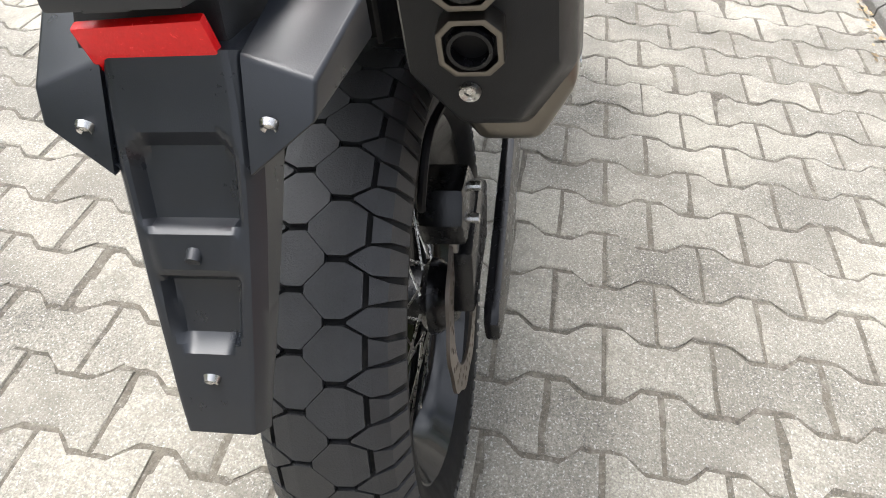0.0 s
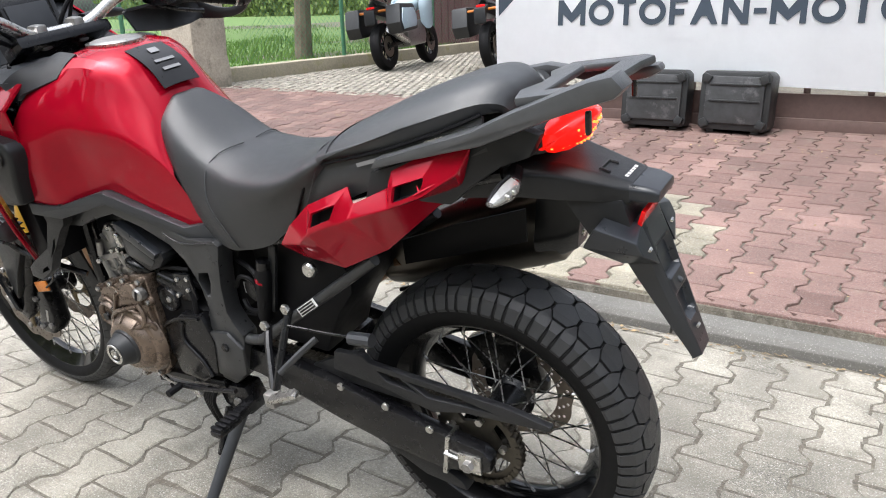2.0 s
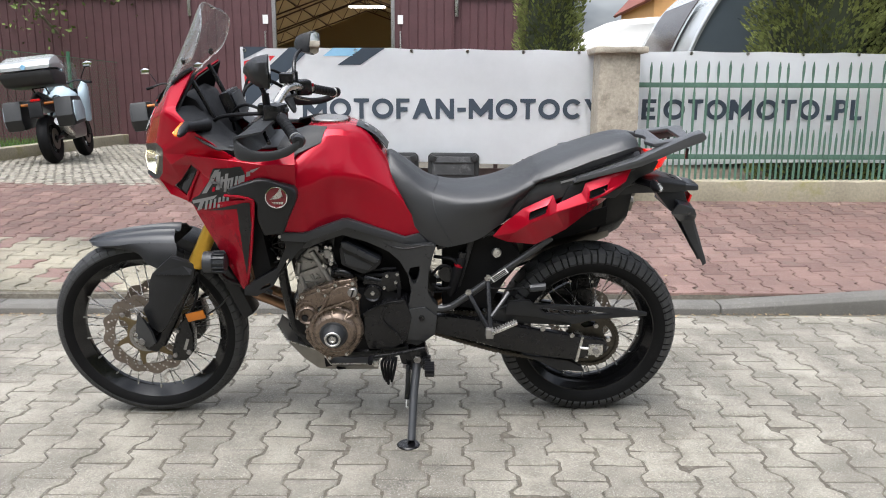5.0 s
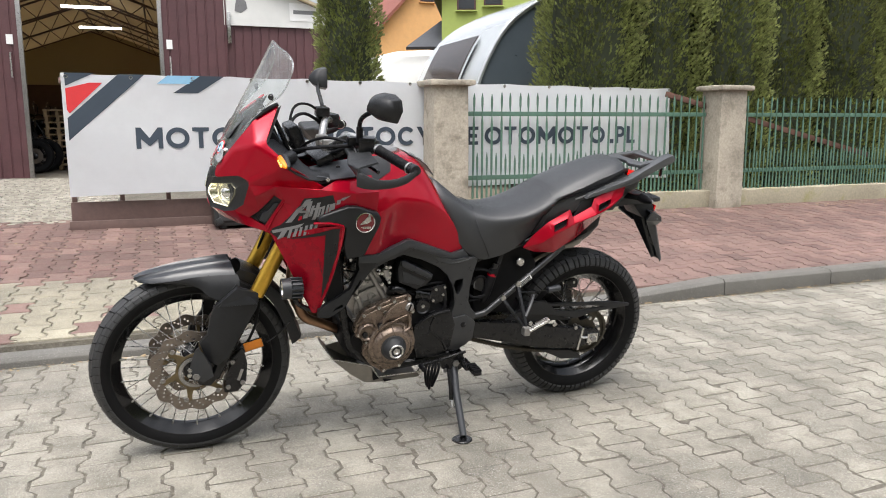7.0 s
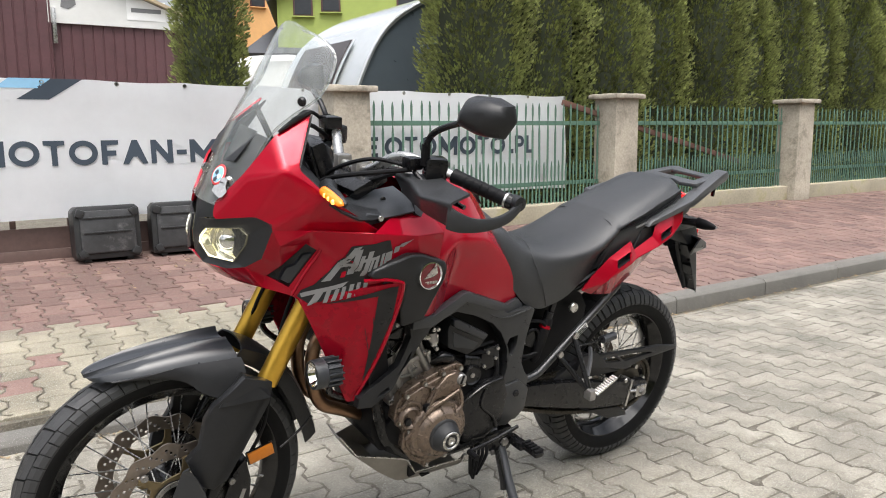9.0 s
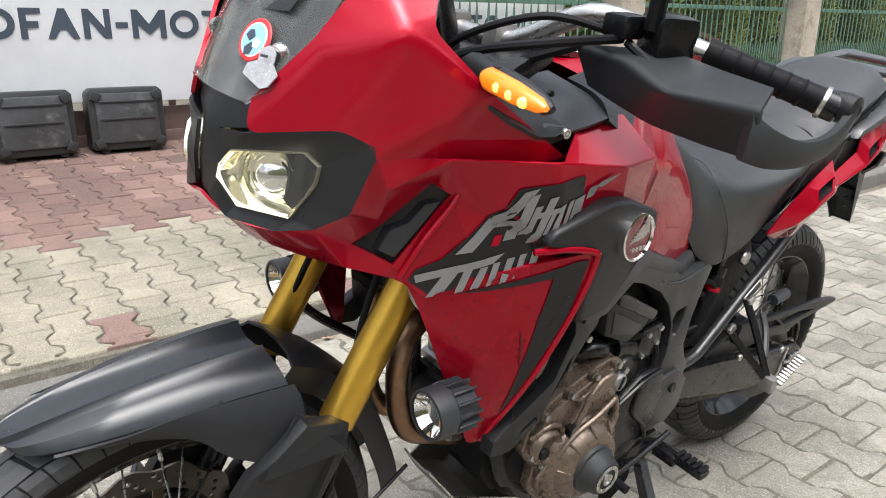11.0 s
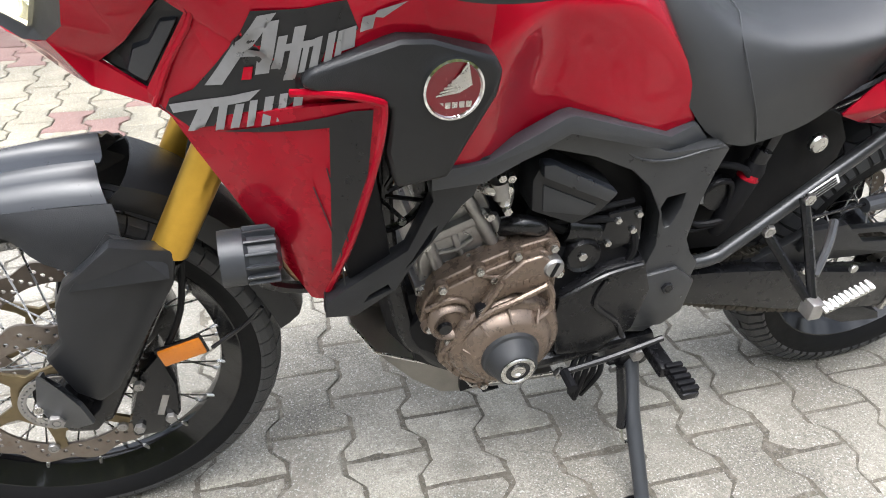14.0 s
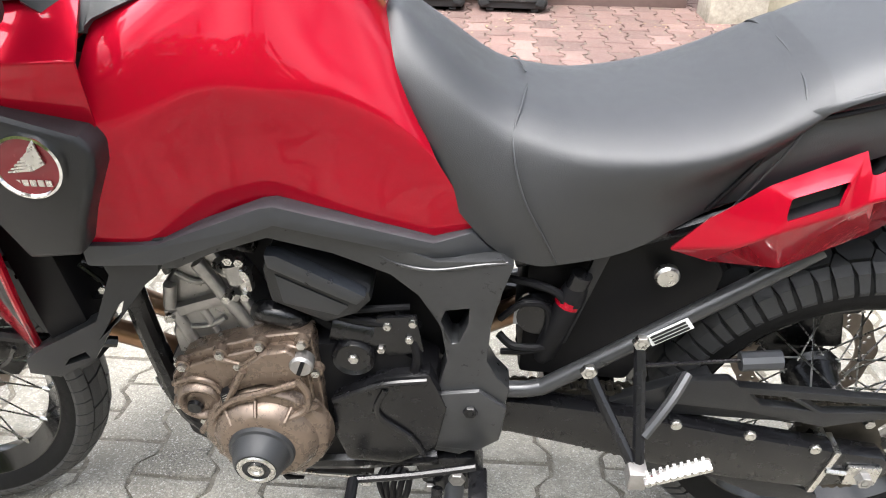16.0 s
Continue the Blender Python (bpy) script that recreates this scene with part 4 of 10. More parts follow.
tb = tyre_mesh(car_f, lower_f)
rim_f = [(0.276, -0.036), (0.282, -0.036), (0.283, -0.031), (0.272, -0.027), (0.262, -0.016), (0.252, -0.008), (0.250, 0.0), (0.252, 0.008), (0.262, 0.016), (0.272, 0.027), (0.283, 0.031), (0.282, 0.036), (0.276, 0.036), (0.258, 0.020), (0.245, 0.010), (0.243, 0.0), (0.245, -0.010), (0.258, -0.020)]
hub_f = [(0.012, -0.07), (0.04, -0.068), (0.045, -0.05), (0.03, -0.035), (0.026, 0.0), (0.03, 0.035), (0.045, 0.05), (0.04, 0.068), (0.012, 0.07)]
front = wheel("front_wheel", FX, FZ, hub_f, rim_f, tb, 36, 0.04, 0.249, 0.036, "front wire-spoke wheel with twin brake discs", 0.7)
front.location.y = FY
tread(front, car_f, fb, 34, 0.0052)
for sy in (-1, 1):
    o = part("brake_disc", wave_disc(0.153, 0.114, 12, 0.0055, 24), DISCM, front, "large perforated wavy brake disc")
    o.location = (0, sy * 0.073, 0)
    star = []
    for k in range(6):
        a = k * TAU / 6 + 0.2
        star += [(0.068 * math.cos(a + q), 0.068 * math.sin(a + q)) for q in (-0.46, -0.20)] + [(r_ * math.cos(a + q), r_ * math.sin(a + q)) for r_, q in ((0.092, -0.02), (0.110, 0.03), (0.118, 0.10), (0.112, 0.19), (0.090, 0.16), (0.074, 0.20))]
    o = part("disc_carrier", slab(star, -0.003, 0.003, 0.001, [list(reversed(ring(0, 0, 0.058, 24)))]), GOLDD, front, "gold-coloured disc carrier")
    o.location = (0, sy * 0.078, 0)
    for k in range(6):
        a = k * TAU / 6 + 0.2
        part("carrier_bolt", bolt(0.112 * math.cos(a), sy * 0.081, 0.112 * math.sin(a), 0.009, 0.006, sy, False), ALLOY, front)
bm = slab(ring(0, 0, 0.058, 60), -0.0015, 0.0015, 0, [list(reversed(ring(0, 0, 0.046, 30)))] + [ring(0.052 * math.cos(k * TAU / 40), 0.052 * math.sin(k * TAU / 40), 0.002, 5) for k in range(40)])
o = part("sensor_ring", bm, ALLOY, front)
o.location = (0, -0.087, 0)


# ---- chain, swingarm and rear end ----
def chain_path(n):
    c1, r1, c2, r2 = Vector((RX, RZ)), 0.0955, Vector((-0.585, 0.405)), 0.034
    d = c2 - c1
    ang = math.atan2(d.y, d.x)
    off = math.acos((r1 - r2) / d.length)
    a_hi, a_lo = ang - off, ang + off
    pts = []
    for k in range(21):
        a = a_lo + (TAU - 2 * off) * k / 20
        pts.append(c1 + r1 * Vector((math.cos(a), math.sin(a))))
    end = c2 + r2 * Vector((math.cos(a_hi), math.sin(a_hi)))
    st = pts[-1]
    sag1 = [st.lerp(end, k / 16) for k in range(1, 16)]
    arc = [c2 + r2 * Vector((math.cos(a_hi + 2 * off * k / 10), math.sin(a_hi + 2 * off * k / 10))) for k in range(11)]
    lo_end = pts[0]
    sag2 = [arc[-1].lerp(lo_end, k / 20) - Vector((0, 0.022 * math.sin(math.pi * k / 20))) for k in range(1, 20)]
    loop = pts + sag1 + arc + sag2
    ds = [0.0]
    for a, b in zip(loop, loop[1:] + loop[:1]):
        ds.append(ds[-1] + (b - a).length)
    res = []
    for i in range(n):
        t = ds[-1] * i / n
        j = max(k for k in range(len(ds) - 1) if ds[k] <= t)
        p, q = loop[j], loop[(j + 1) % len(loop)]
        res.append(p.lerp(q, (t - ds[j]) / max(1e-6, ds[j + 1] - ds[j])))
    return res


cp = chain_path(118)
bm = bmesh.new()
for i, p in enumerate(cp):
    q = cp[(i + 1) % len(cp)]
    c, d = (p + q) / 2, (q - p)
    a = math.atan2(d.y, d.x)
    for sy in (-1, 1):
        yo = -0.086 + sy * (0.0105 if i % 2 else 0.0075)
        hw, hh = 0.0125, 0.0075
        shape = [(-hw, -hh * 0.4), (-hw * 0.6, -hh), (0, -hh * 0.62), (hw * 0.6, -hh), (hw, -hh * 0.4), (hw, hh * 0.4), (hw * 0.6, hh), (0, hh * 0.62), (-hw * 0.6, hh), (-hw, hh * 0.4)]
        vs0 = [bm.verts.new((c.x + u * math.cos(a) - v * math.sin(a), yo - 0.0012, c.y + u * math.sin(a) + v * math.cos(a))) for u, v in shape]
        vs1 = [bm.verts.new((v.co.x, yo + 0.0012, v.co.z)) for v in vs0]
        bm.faces.new(vs0)
        bm.faces.new(vs1)
        for k in range(10):
            bm.faces.new((vs0[k], vs0[(k + 1) % 10], vs1[(k + 1) % 10], vs1[k]))
    r0 = [bm.verts.new((p.x + 0.005 * math.cos(k * TAU / 8), -0.0985, p.y + 0.005 * math.sin(k * TAU / 8))) for k in range(8)]
    r1 = [bm.verts.new((v.co.x, -0.0735, v.co.z)) for v in r0]
    bm.faces.new(r0)
    for k in range(8):
        bm.faces.new((r0[k], r0[(k + 1) % 8], r1[(k + 1) % 8], r1[k]))
part("drive_chain", bm, CHAINM, bike, "oily roller drive chain")

arm = [(-0.62, 0.455), (-0.50, 0.445), (-0.36, 0.425), (-0.20, 0.392), (-0.04, 0.364), (0.035, 0.352), (0.055, 0.335), (0.05, 0.300), (0.0, 0.288), (-0.06, 0.272), (-0.20, 0.290), (-0.325, 0.318), (-0.42, 0.345), (-0.549, 0.378), (-0.62, 0.385)]
sw = part("swingarm", slab(arm, -0.135, -0.098, 0.012), BLACKM, bike, "black box-section swingarm")
part("right_swingarm", slab(arm, 0.146, 0.168, 0.009), BLACKM, bike)
part("swingarm_bridge", box(0.12, 0.22, 0.07, 0.02, (-0.44, 0, 0.40)), BLACKM, bike)
part("axle_block", box(0.052, 0.008, 0.042, 0.003, (0.008, -0.139, 0.318)), STEEL, sw, "bright steel axle block")
part("axle_nut", bolt(0.008, -0.142, 0.318, 0.013, 0.014), ALLOY, sw)
part("adjuster_bolt", tube([(-0.05, -0.139, 0.326), (-0.018, -0.139, 0.322)], 0.005, 6, 1), STEEL, sw)
part("arm_end_cap", slab([(-0.045, 0.366), (-0.036, 0.366), (-0.052, 0.268), (-0.062, 0.268)], -0.138, -0.095, 0.001), STEEL, sw)
for x, z in ((-0.08, 0.375), (-0.185, 0.400), (-0.30, 0.418)):
    part("swingarm_screw", bolt(x, -0.136, z, 0.009, 0.006, -1, False), STEEL, sw)
guard = [(-0.31, 0.50), (-0.235, 0.505), (-0.22, 0.492), (-0.02, 0.478), (0.09, 0.472), (0.185, 0.455), (0.182, 0.444), (0.0, 0.432), (-0.075, 0.412), (-0.20, 0.440), (-0.32, 0.452)]
part("chain_guard", slab(guard, -0.128, -0.112, 0.004, [[(-0.20, 0.477), (-0.145, 0.473), (-0.105, 0.448), (-0.18, 0.456)], [(-0.125, 0.470), (-0.01, 0.464), (0.06, 0.452), (-0.085, 0.444)]]), PLASTIC, bike, "black plastic chain guard with two openings")
part("chain_slider", slab([(-0.25, 0.285), (-0.08, 0.262), (-0.03, 0.235), (-0.02, 0.215), (-0.12, 0.225), (-0.19, 0.26)], -0.118, -0.082, 0.004), PLASTIC, bike)
part("guard_carrier", slab([(-0.40, 0.43), (-0.26, 0.50), (-0.23, 0.45), (-0.08, 0.40), (-0.30, 0.41)], -0.11, -0.09, 0.004), PLASTIC, bike)
part("caliper_bracket", slab([(-0.09, 0.36), (0.06, 0.36), (0.04, 0.44), (-0.06, 0.47), (-0.13, 0.43)], 0.108, 0.140, 0.008), BLACKM, bike, "rear brake caliper")
part("inner_panel", slab([(-0.54, 0.72), (-0.37, 0.745), (-0.30, 0.71), (-0.268, 0.66), (-0.272, 0.62), (-0.318, 0.56), (-0.352, 0.50), (-0.372, 0.45), (-0.54, 0.46)], -0.082, 0.075, 0.01), DEEP, bike, "dark inner bodywork")

# ---- frame ----
spar = [(-1.03, 0.765), (-0.985, 0.765), (-0.857, 0.805), (-0.76, 0.768), (-0.665, 0.720), (-0.600, 0.722), (-0.579, 0.726), (-0.563, 0.716), (-0.576, 0.671), (-0.588, 0.611), (-0.591, 0.547), (-0.575, 0.514), (-0.556, 0.492), (-0.562, 0.44), (-0.578, 0.395), (-0.598, 0.360), (-0.625, 0.342), (-0.664, 0.350), (-0.673, 0.393), (-0.662, 0.486), (-0.648, 0.544), (-0.657, 0.608), (-0.687, 0.662), (-0.723, 0.696), (-0.794, 0.734), (-0.872, 0.762), (-0.94, 0.742), (-0.985, 0.722), (-1.03, 0.72)]
fr = part("frame", slab(spar, -0.150, -0.105, 0.010, [[(-0.657, 0.618), (-0.650, 0.637), (-0.619, 0.642), (-0.620, 0.615), (-0.632, 0.580), (-0.641, 0.578)]], f=lambda x, z: -0.13 * max(0, -x - 0.72)), FRAMEM, bike, "dark grey steel frame spar")
twin(fr)
part("frame_ridge", tube([(-0.755, -0.150, 0.742), (-0.715, -0.151, 0.716), (-0.665, -0.152, 0.708), (-0.610, -0.150, 0.716), (-0.572, -0.148, 0.720)], 0.0025, 8), FRAMEM, fr)
part("pivot_plate", slab([(-0.665, 0.485), (-0.60, 0.495), (-0.558, 0.46), (-0.565, 0.39), (-0.60, 0.362), (-0.665, 0.368), (-0.68, 0.42)], -0.160, -0.148, 0.006), FRAMEM, fr)
part("pivot_bolt", bolt(-0.612, -0.160, 0.455, 0.011, 0.006), BLACKM, fr)
part("downtube", tube([(-1.09, -0.10, 0.80), (-1.095, -0.11, 0.66), (-1.075, -0.12, 0.50), (-1.035, -0.13, 0.38), (-0.90, -0.14, 0.31), (-0.66, -0.14, 0.33)], 0.017, 10), BLACKM, bike)
part("downtube", tube([(-1.09, 0.10, 0.80), (-1.095, 0.11, 0.66), (-1.075, 0.12, 0.50), (-1.035, 0.13, 0.38), (-0.90, 0.14, 0.31), (-0.66, 0.14, 0.33)], 0.017, 10), BLACKM, bike)
sub = part("subframe_tube", tube([(-0.60, -0.13, 0.478), (-0.555, -0.135, 0.478), (-0.515, -0.137, 0.486), (-0.48, -0.136, 0.508), (-0.26, -0.122, 0.668), (-0.17, -0.115, 0.735)], 0.0125, 12), FRAMEM, bike, "grey subframe tube with a white sticker")
twin(sub)
d = Vector((0.22, 0, 0.16)).normalized()
bm = box(0.062, 0.002, 0.020, 0, (0, 0, 0), pose(0, 0, 0, 0, -math.degrees(math.atan2(d.z, d.x)), 0))
bm.transform(Matrix.Translation((-0.345, -0.142, 0.607)))
st = part("sticker", bm, WHITEP, sub)
for k in range(3):
    bm = box(0.052, 0.001, 0.0035, 0, (0, 0, 0.006 - k * 0.006), None)
    bm.transform(Matrix.Translation((-0.345, -0.1436, 0.607)) @ pose(0, 0, 0, 0, -math.degrees(math.atan2(d.z, d.x)), 0))
    part("sticker_line", bm, DECALK, sub)
part("tail_tube", tube([(-0.56, -0.11, 0.70), (-0.36, -0.115, 0.76), (-0.10, -0.105, 0.87), (0.10, -0.08, 0.92)], 0.012, 10), BLACKM, bike)
part("tail_tube", tube([(-0.56, 0.11, 0.70), (-0.36, 0.115, 0.76), (-0.10, 0.105, 0.87), (0.10, 0.08, 0.92)], 0.012, 10), BLACKM, bike)
part("side_nut", lathe([(0.006, -0.012), (0.014, -0.012), (0.017, -0.008), (0.017, 0.0)], 20, pose(-0.354, -0.100, 0.675)), STEEL, bike, "steel washer nut under the seat cowl")
part("seat_strut", slab([(-0.452, 0.72), (-0.432, 0.72), (-0.478, 0.55), (-0.495, 0.55)], -0.112, -0.100, 0.003), PLASTIC, bike, "narrow black strut under the seat")
part("rear_shock", tube([(-0.515, -0.03, 0.46), (-0.47, -0.03, 0.70)], 0.024, 14, 1), BLACKM, bike)
for k in range(9):
    z = 0.48 + k * 0.02
    x = -0.515 + (z - 0.46) * 0.19
    part("spring_coil", lathe([(0.026, -0.004), (0.032, 0), (0.026, 0.004)], 18, pose(x, -0.03, z, 90, 0, 0), cap=False), BLACKM, bike)
part("fluid_bottle", tube([(-0.512, -0.112, 0.520), (-0.507, -0.113, 0.535), (-0.478, -0.118, 0.650), (-0.474, -0.118, 0.668)], [0.010, 0.017, 0.019, 0.014], 14, 1), DEEP, bike, "small dark brake fluid bottle")
part("bottle_cap", tube([(-0.476, -0.118, 0.662), (-0.470, -0.118, 0.684)], 0.015, 14, 1), BLACKM, bike)
part("bottle_band", tube([(-0.4835, -0.117, 0.632), (-0.4805, -0.117, 0.643)], 0.0195, 14, 1), REDM, bike)
part("knob_wheel", lathe([(0.008, -0.016), (0.03, -0.014), (0.034, 0.0), (0.03, 0.01)], 22, pose(-0.522, -0.10, 0.60)), BLACKM, bike, "black preload adjuster knob")
part("spec_sticker", box(0.022, 0.001, 0.028, 0, (-0.545, -0.112, 0.600), None), DECALG, bike)
part("hose_loop", tube([(-0.57, -0.10, 0.66), (-0.50, -0.125, 0.655), (-0.485, -0.125, 0.60), (-0.50, -0.125, 0.56), (-0.55, -0.115, 0.545), (-0.575, -0.105, 0.56)], 0.006, 8), DEEP, bike)
part("hose_loop", tube([(-0.575, -0.118, 0.60), (-0.545, -0.125, 0.635), (-0.51, -0.12, 0.62), (-0.515, -0.12, 0.55), (-0.57, -0.11, 0.53)], 0.005, 8), DEEP, bike)

# passenger foot rest and hanger
pg = part("passenger_peg_bracket", tube([(-0.452, -0.160, 0.552), (-0.432, -0.190, 0.520), (-0.385, -0.245, 0.448)], 0.0085, 8), BLACKM, bike, "black passenger foot rest bracket")
part("bracket_arm", tube([(-0.386, -0.152, 0.602), (-0.384, -0.19, 0.545), (-0.380, -0.245, 0.452)], 0.0085, 8), BLACKM, pg)
part("bracket_stay", tube([(-0.376, -0.225, 0.490), (-0.34, -0.195, 0.528), (-0.315, -0.165, 0.552)], 0.0075, 8), FRAMEM, pg)
part("bracket_stay", tube([(-0.382, -0.175, 0.575), (-0.30, -0.150, 0.560), (-0.235, -0.145, 0.563)], 0.003, 8), BLACKM, pg)
part("heel_stub", tube([(-0.240, -0.145, 0.560), (-0.185, -0.145, 0.566)], 0.014, 10, 1), GREYP, pg, "short grey rubber stub")
bm = box(0.092, 0.018, 0.010, 0.003)
PGM = pose(-0.335, -0.268, 0.470, 12, -26, 0)
bm.transform(PGM)
fp = part("foot_peg", bm, STEEL, pg, "bright serrated aluminium foot peg")
for k in range(9):
    bm = box(0.004, 0.018, 0.005, 0, (-0.038 + k * 0.0095, 0, 0.007))
    bm.transform(PGM)
    part("peg_rib", bm, ALLOY, fp)
part("peg_hinge", box(0.026, 0.03, 0.034, 0.004, (-0.383, -0.252, 0.443), None), ALLOY, pg)
for x, y, z in ((-0.452, -0.168, 0.556), (-0.387, -0.160, 0.606)):
    part("bracket_bolt", bolt(x, y, z, 0.012, 0.008), STEEL, pg)

# side stand, rider peg, gear lever
stand = part("side_stand", tube([(-0.628, -0.125, 0.285), (-0.640, -0.20, 0.19), (-0.648, -0.315, 0.060)], [0.017, 0.015, 0.014], 12, 1), GREYP, bike, "dark grey steel side stand")
bm = lathe([(0.001, -0.006), (0.036, -0.006), (0.040, -0.002), (0.040, 0.003), (0.036, 0.006), (0.001, 0.006)], 24, pose(-0.658, -0.326, 0.050, 81, 0, 0))
part("stand_foot", bm, BLACKM, stand, "round black stand foot")
part("stand_bracket", slab([(-0.70, 0.325), (-0.60, 0.335), (-0.585, 0.29), (-0.60, 0.255), (-0.65, 0.24), (-0.685, 0.27)], -0.15, -0.095, 0.008), BLACKM, stand)
part("stand_bolt", bolt(-0.628, -0.152, 0.288, 0.014, 0.008), ALLOY, stand)
part("stand_bolt", bolt(-0.672, -0.152, 0.262, 0.009, 0.006), ALLOY, stand)
part("stand_spring", tube([(-0.66, -0.16, 0.27), (-0.662, -0.20, 0.20), (-0.665, -0.215, 0.165)], 0.009, 8, 2), BLACKM, stand)
part("stand_hook", tube([(-0.664, -0.212, 0.17), (-0.666, -0.23, 0.145), (-0.656, -0.232, 0.140)], 0.004, 6, 2), STEEL, stand)
peg = part("rider_foot_peg", box(0.034, 0.075, 0.016, 0.006, (-0.585, -0.235, 0.292), None), BLACKM, bike, "black rubber rider foot peg")
for k in range(5):
    part("peg_rib", box(0.034, 0.010, 0.010, 0.003, (-0.585, -0.263 + k * 0.014, 0.303)), DEEP, peg)
part("peg_mount", box(0.03, 0.07, 0.026, 0.006, (-0.595, -0.175, 0.290)), BLACKM, peg)
lev = part("gear_lever", tube([(-0.60, -0.175, 0.345), (-0.70, -0.18, 0.325), (-0.79, -0.185, 0.315)], 0.006, 8), BLACKM, bike, "black gear lever")
part("lever_tip", tube([(-0.79, -0.185, 0.315), (-0.79, -0.225, 0.315)], 0.009, 10, 1), DEEP, lev)
for k in range(5):
    a = [(-0.735 + k * 0.008, -0.13 - k * 0.006, 0.30), (-0.755 + k * 0.012, -0.15 - k * 0.004, 0.27), (-0.745 + k * 0.006, -0.145, 0.205 - 0.01 * (k % 3))]
    part("drain_hose", tube(a, 0.0055, 7), DEEP, bike)

# ---- engine ----
case_l = [(-1.06, 0.44), (-1.05, 0.36), (-0.98, 0.315), (-0.82, 0.30), (-0.66, 0.33), (-0.64, 0.40), (-0.66, 0.52), (-0.74, 0.57), (-0.88, 0.56), (-1.0, 0.52)]
eng = part("engine", slab(case_l, -0.145, 0.145, 0.012), DEEP, bike, "black twin-cylinder engine with bronze covers")
cover = [(-1.049, 0.472), (-1.042, 0.511), (-1.016, 0.552), (-0.968, 0.572), (-0.901, 0.594), (-0.855, 0.603), (-0.833, 0.598), (-0.826, 0.49), (-0.826, 0.418), (-0.836, 0.35), (-0.865, 0.313), (-0.940, 0.300), (-0.985, 0.333), (-1.016, 0.376), (-1.012, 0.425), (-1.032, 0.450)]
cov = part("clutch_cover", slab(cover, -0.166, -0.130, 0.005, seg=3), BRONZE, eng, "bronze-painted engine side cover")
mx, mz = sum(p[0] for p in cover) / 16, sum(p[1] for p in cover) / 16
part("cover_step", slab([(mx + (x - mx) * 0.90, mz + (z - mz) * 0.90) for x, z in cover], -0.176, -0.160, 0.005, seg=3), BRONZE, cov)
part("cover_dome", lathe([(0.001, -0.046), (0.058, -0.046), (0.064, -0.043), (0.074, -0.030), (0.077, -0.024), (0.086, -0.022), (0.090, -0.019), (0.094, -0.008), (0.097, 0.0)], 48, pose(-0.910, -0.170, 0.418)), BRONZE, cov)
part("name_plateau", slab([(-0.962, 0.502), (-0.930, 0.552), (-0.896, 0.583), (-0.865, 0.588), (-0.852, 0.577), (-0.848, 0.530), (-0.880, 0.518), (-0.906, 0.522), (-0.940, 0.508)], -0.188, -0.168, 0.006, seg=3), BRONZE, cov)
part("cover_boss", lathe([(0.001, -0.003), (0.020, -0.003), (0.024, -0.010), (0.029, -0.013), (0.033, -0.010), (0.037, 0.0)], 30, pose(-1.003, -0.174, 0.474)), BRONZE, cov)
part("boss_plug", lathe([(0.001, -0.010), (0.010, -0.010), (0.012, -0.004)], 18, pose(-1.012, -0.176, 0.466)), BLACKM, cov)
for pts, r_ in (([(-1.012, -0.178, 0.409), (-0.985, -0.184, 0.455), (-0.955, -0.190, 0.498), (-0.928, -0.190, 0.551)], 0.0055),
                ([(-0.997, -0.186, 0.421), (-0.972, -0.192, 0.471), (-0.943, -0.196, 0.500), (-0.906, -0.198, 0.516), (-0.855, -0.192, 0.532)], 0.0055),
                ([(-0.855, -0.190, 0.536), (-0.843, -0.190, 0.510), (-0.848, -0.196, 0.482), (-0.885, -0.206, 0.470)], 0.006),
                ([(-0.848, -0.196, 0.484), (-0.836, -0.182, 0.478), (-0.832, -0.176, 0.462)], 0.007),
                ([(-1.000, -0.178, 0.395), (-0.978, -0.186, 0.385), (-0.955, -0.194, 0.390)], 0.006),
                ([(-0.992, -0.178, 0.368), (-0.968, -0.186, 0.358), (-0.945, -0.192, 0.366)], 0.006),
                ([(-0.980, -0.178, 0.346), (-0.955, -0.186, 0.338), (-0.930, -0.190, 0.344)], 0.005),
                ([(-1.040, -0.170, 0.500), (-1.010, -0.178, 0.520), (-0.982, -0.178, 0.513), (-0.968, -0.178, 0.490)], 0.005),
                ([(-0.960, -0.178, 0.560), (-0.930, -0.178, 0.552), (-0.905, -0.180, 0.575)], 0.004),
                ([(-0.840, -0.176, 0.44), (-0.838, -0.176, 0.40), (-0.852, -0.180, 0.352)], 0.005)):
    part("cover_rib", tube(pts, r_, 8), BRONZE, cov)
for k in range(4):
    a = math.radians(60 + k * 38)
    part("dome_tick", tube([(-0.905 + 0.064 * math.cos(a), -0.214, 0.420 + 0.064 * math.sin(a)), (-0.905 + 0.080 * math.cos(a), -0.197, 0.420 + 0.080 * math.sin(a))], 0.0025, 6, 1), BRONZE, cov)
for x, z in ((-1.018, 0.542), (-0.961, 0.567), (-0.903, 0.586), (-0.845, 0.592), (-0.830, 0.540), (-0.850, 0.375), (-0.835, 0.405), (-0.875, 0.325), (-0.935, 0.310), (-1.004, 0.432), (-1.036, 0.465), (-0.938, 0.548)):
    part("bolt_boss", lathe([(0.001, -0.010), (0.010, -0.010), (0.012, 0.0)], 14, pose(x, -0.166, z)), BRONZE, cov)
    part("cover_bolt", bolt(x, -0.176, z, 0.0068, 0.006), STEEL, cov)
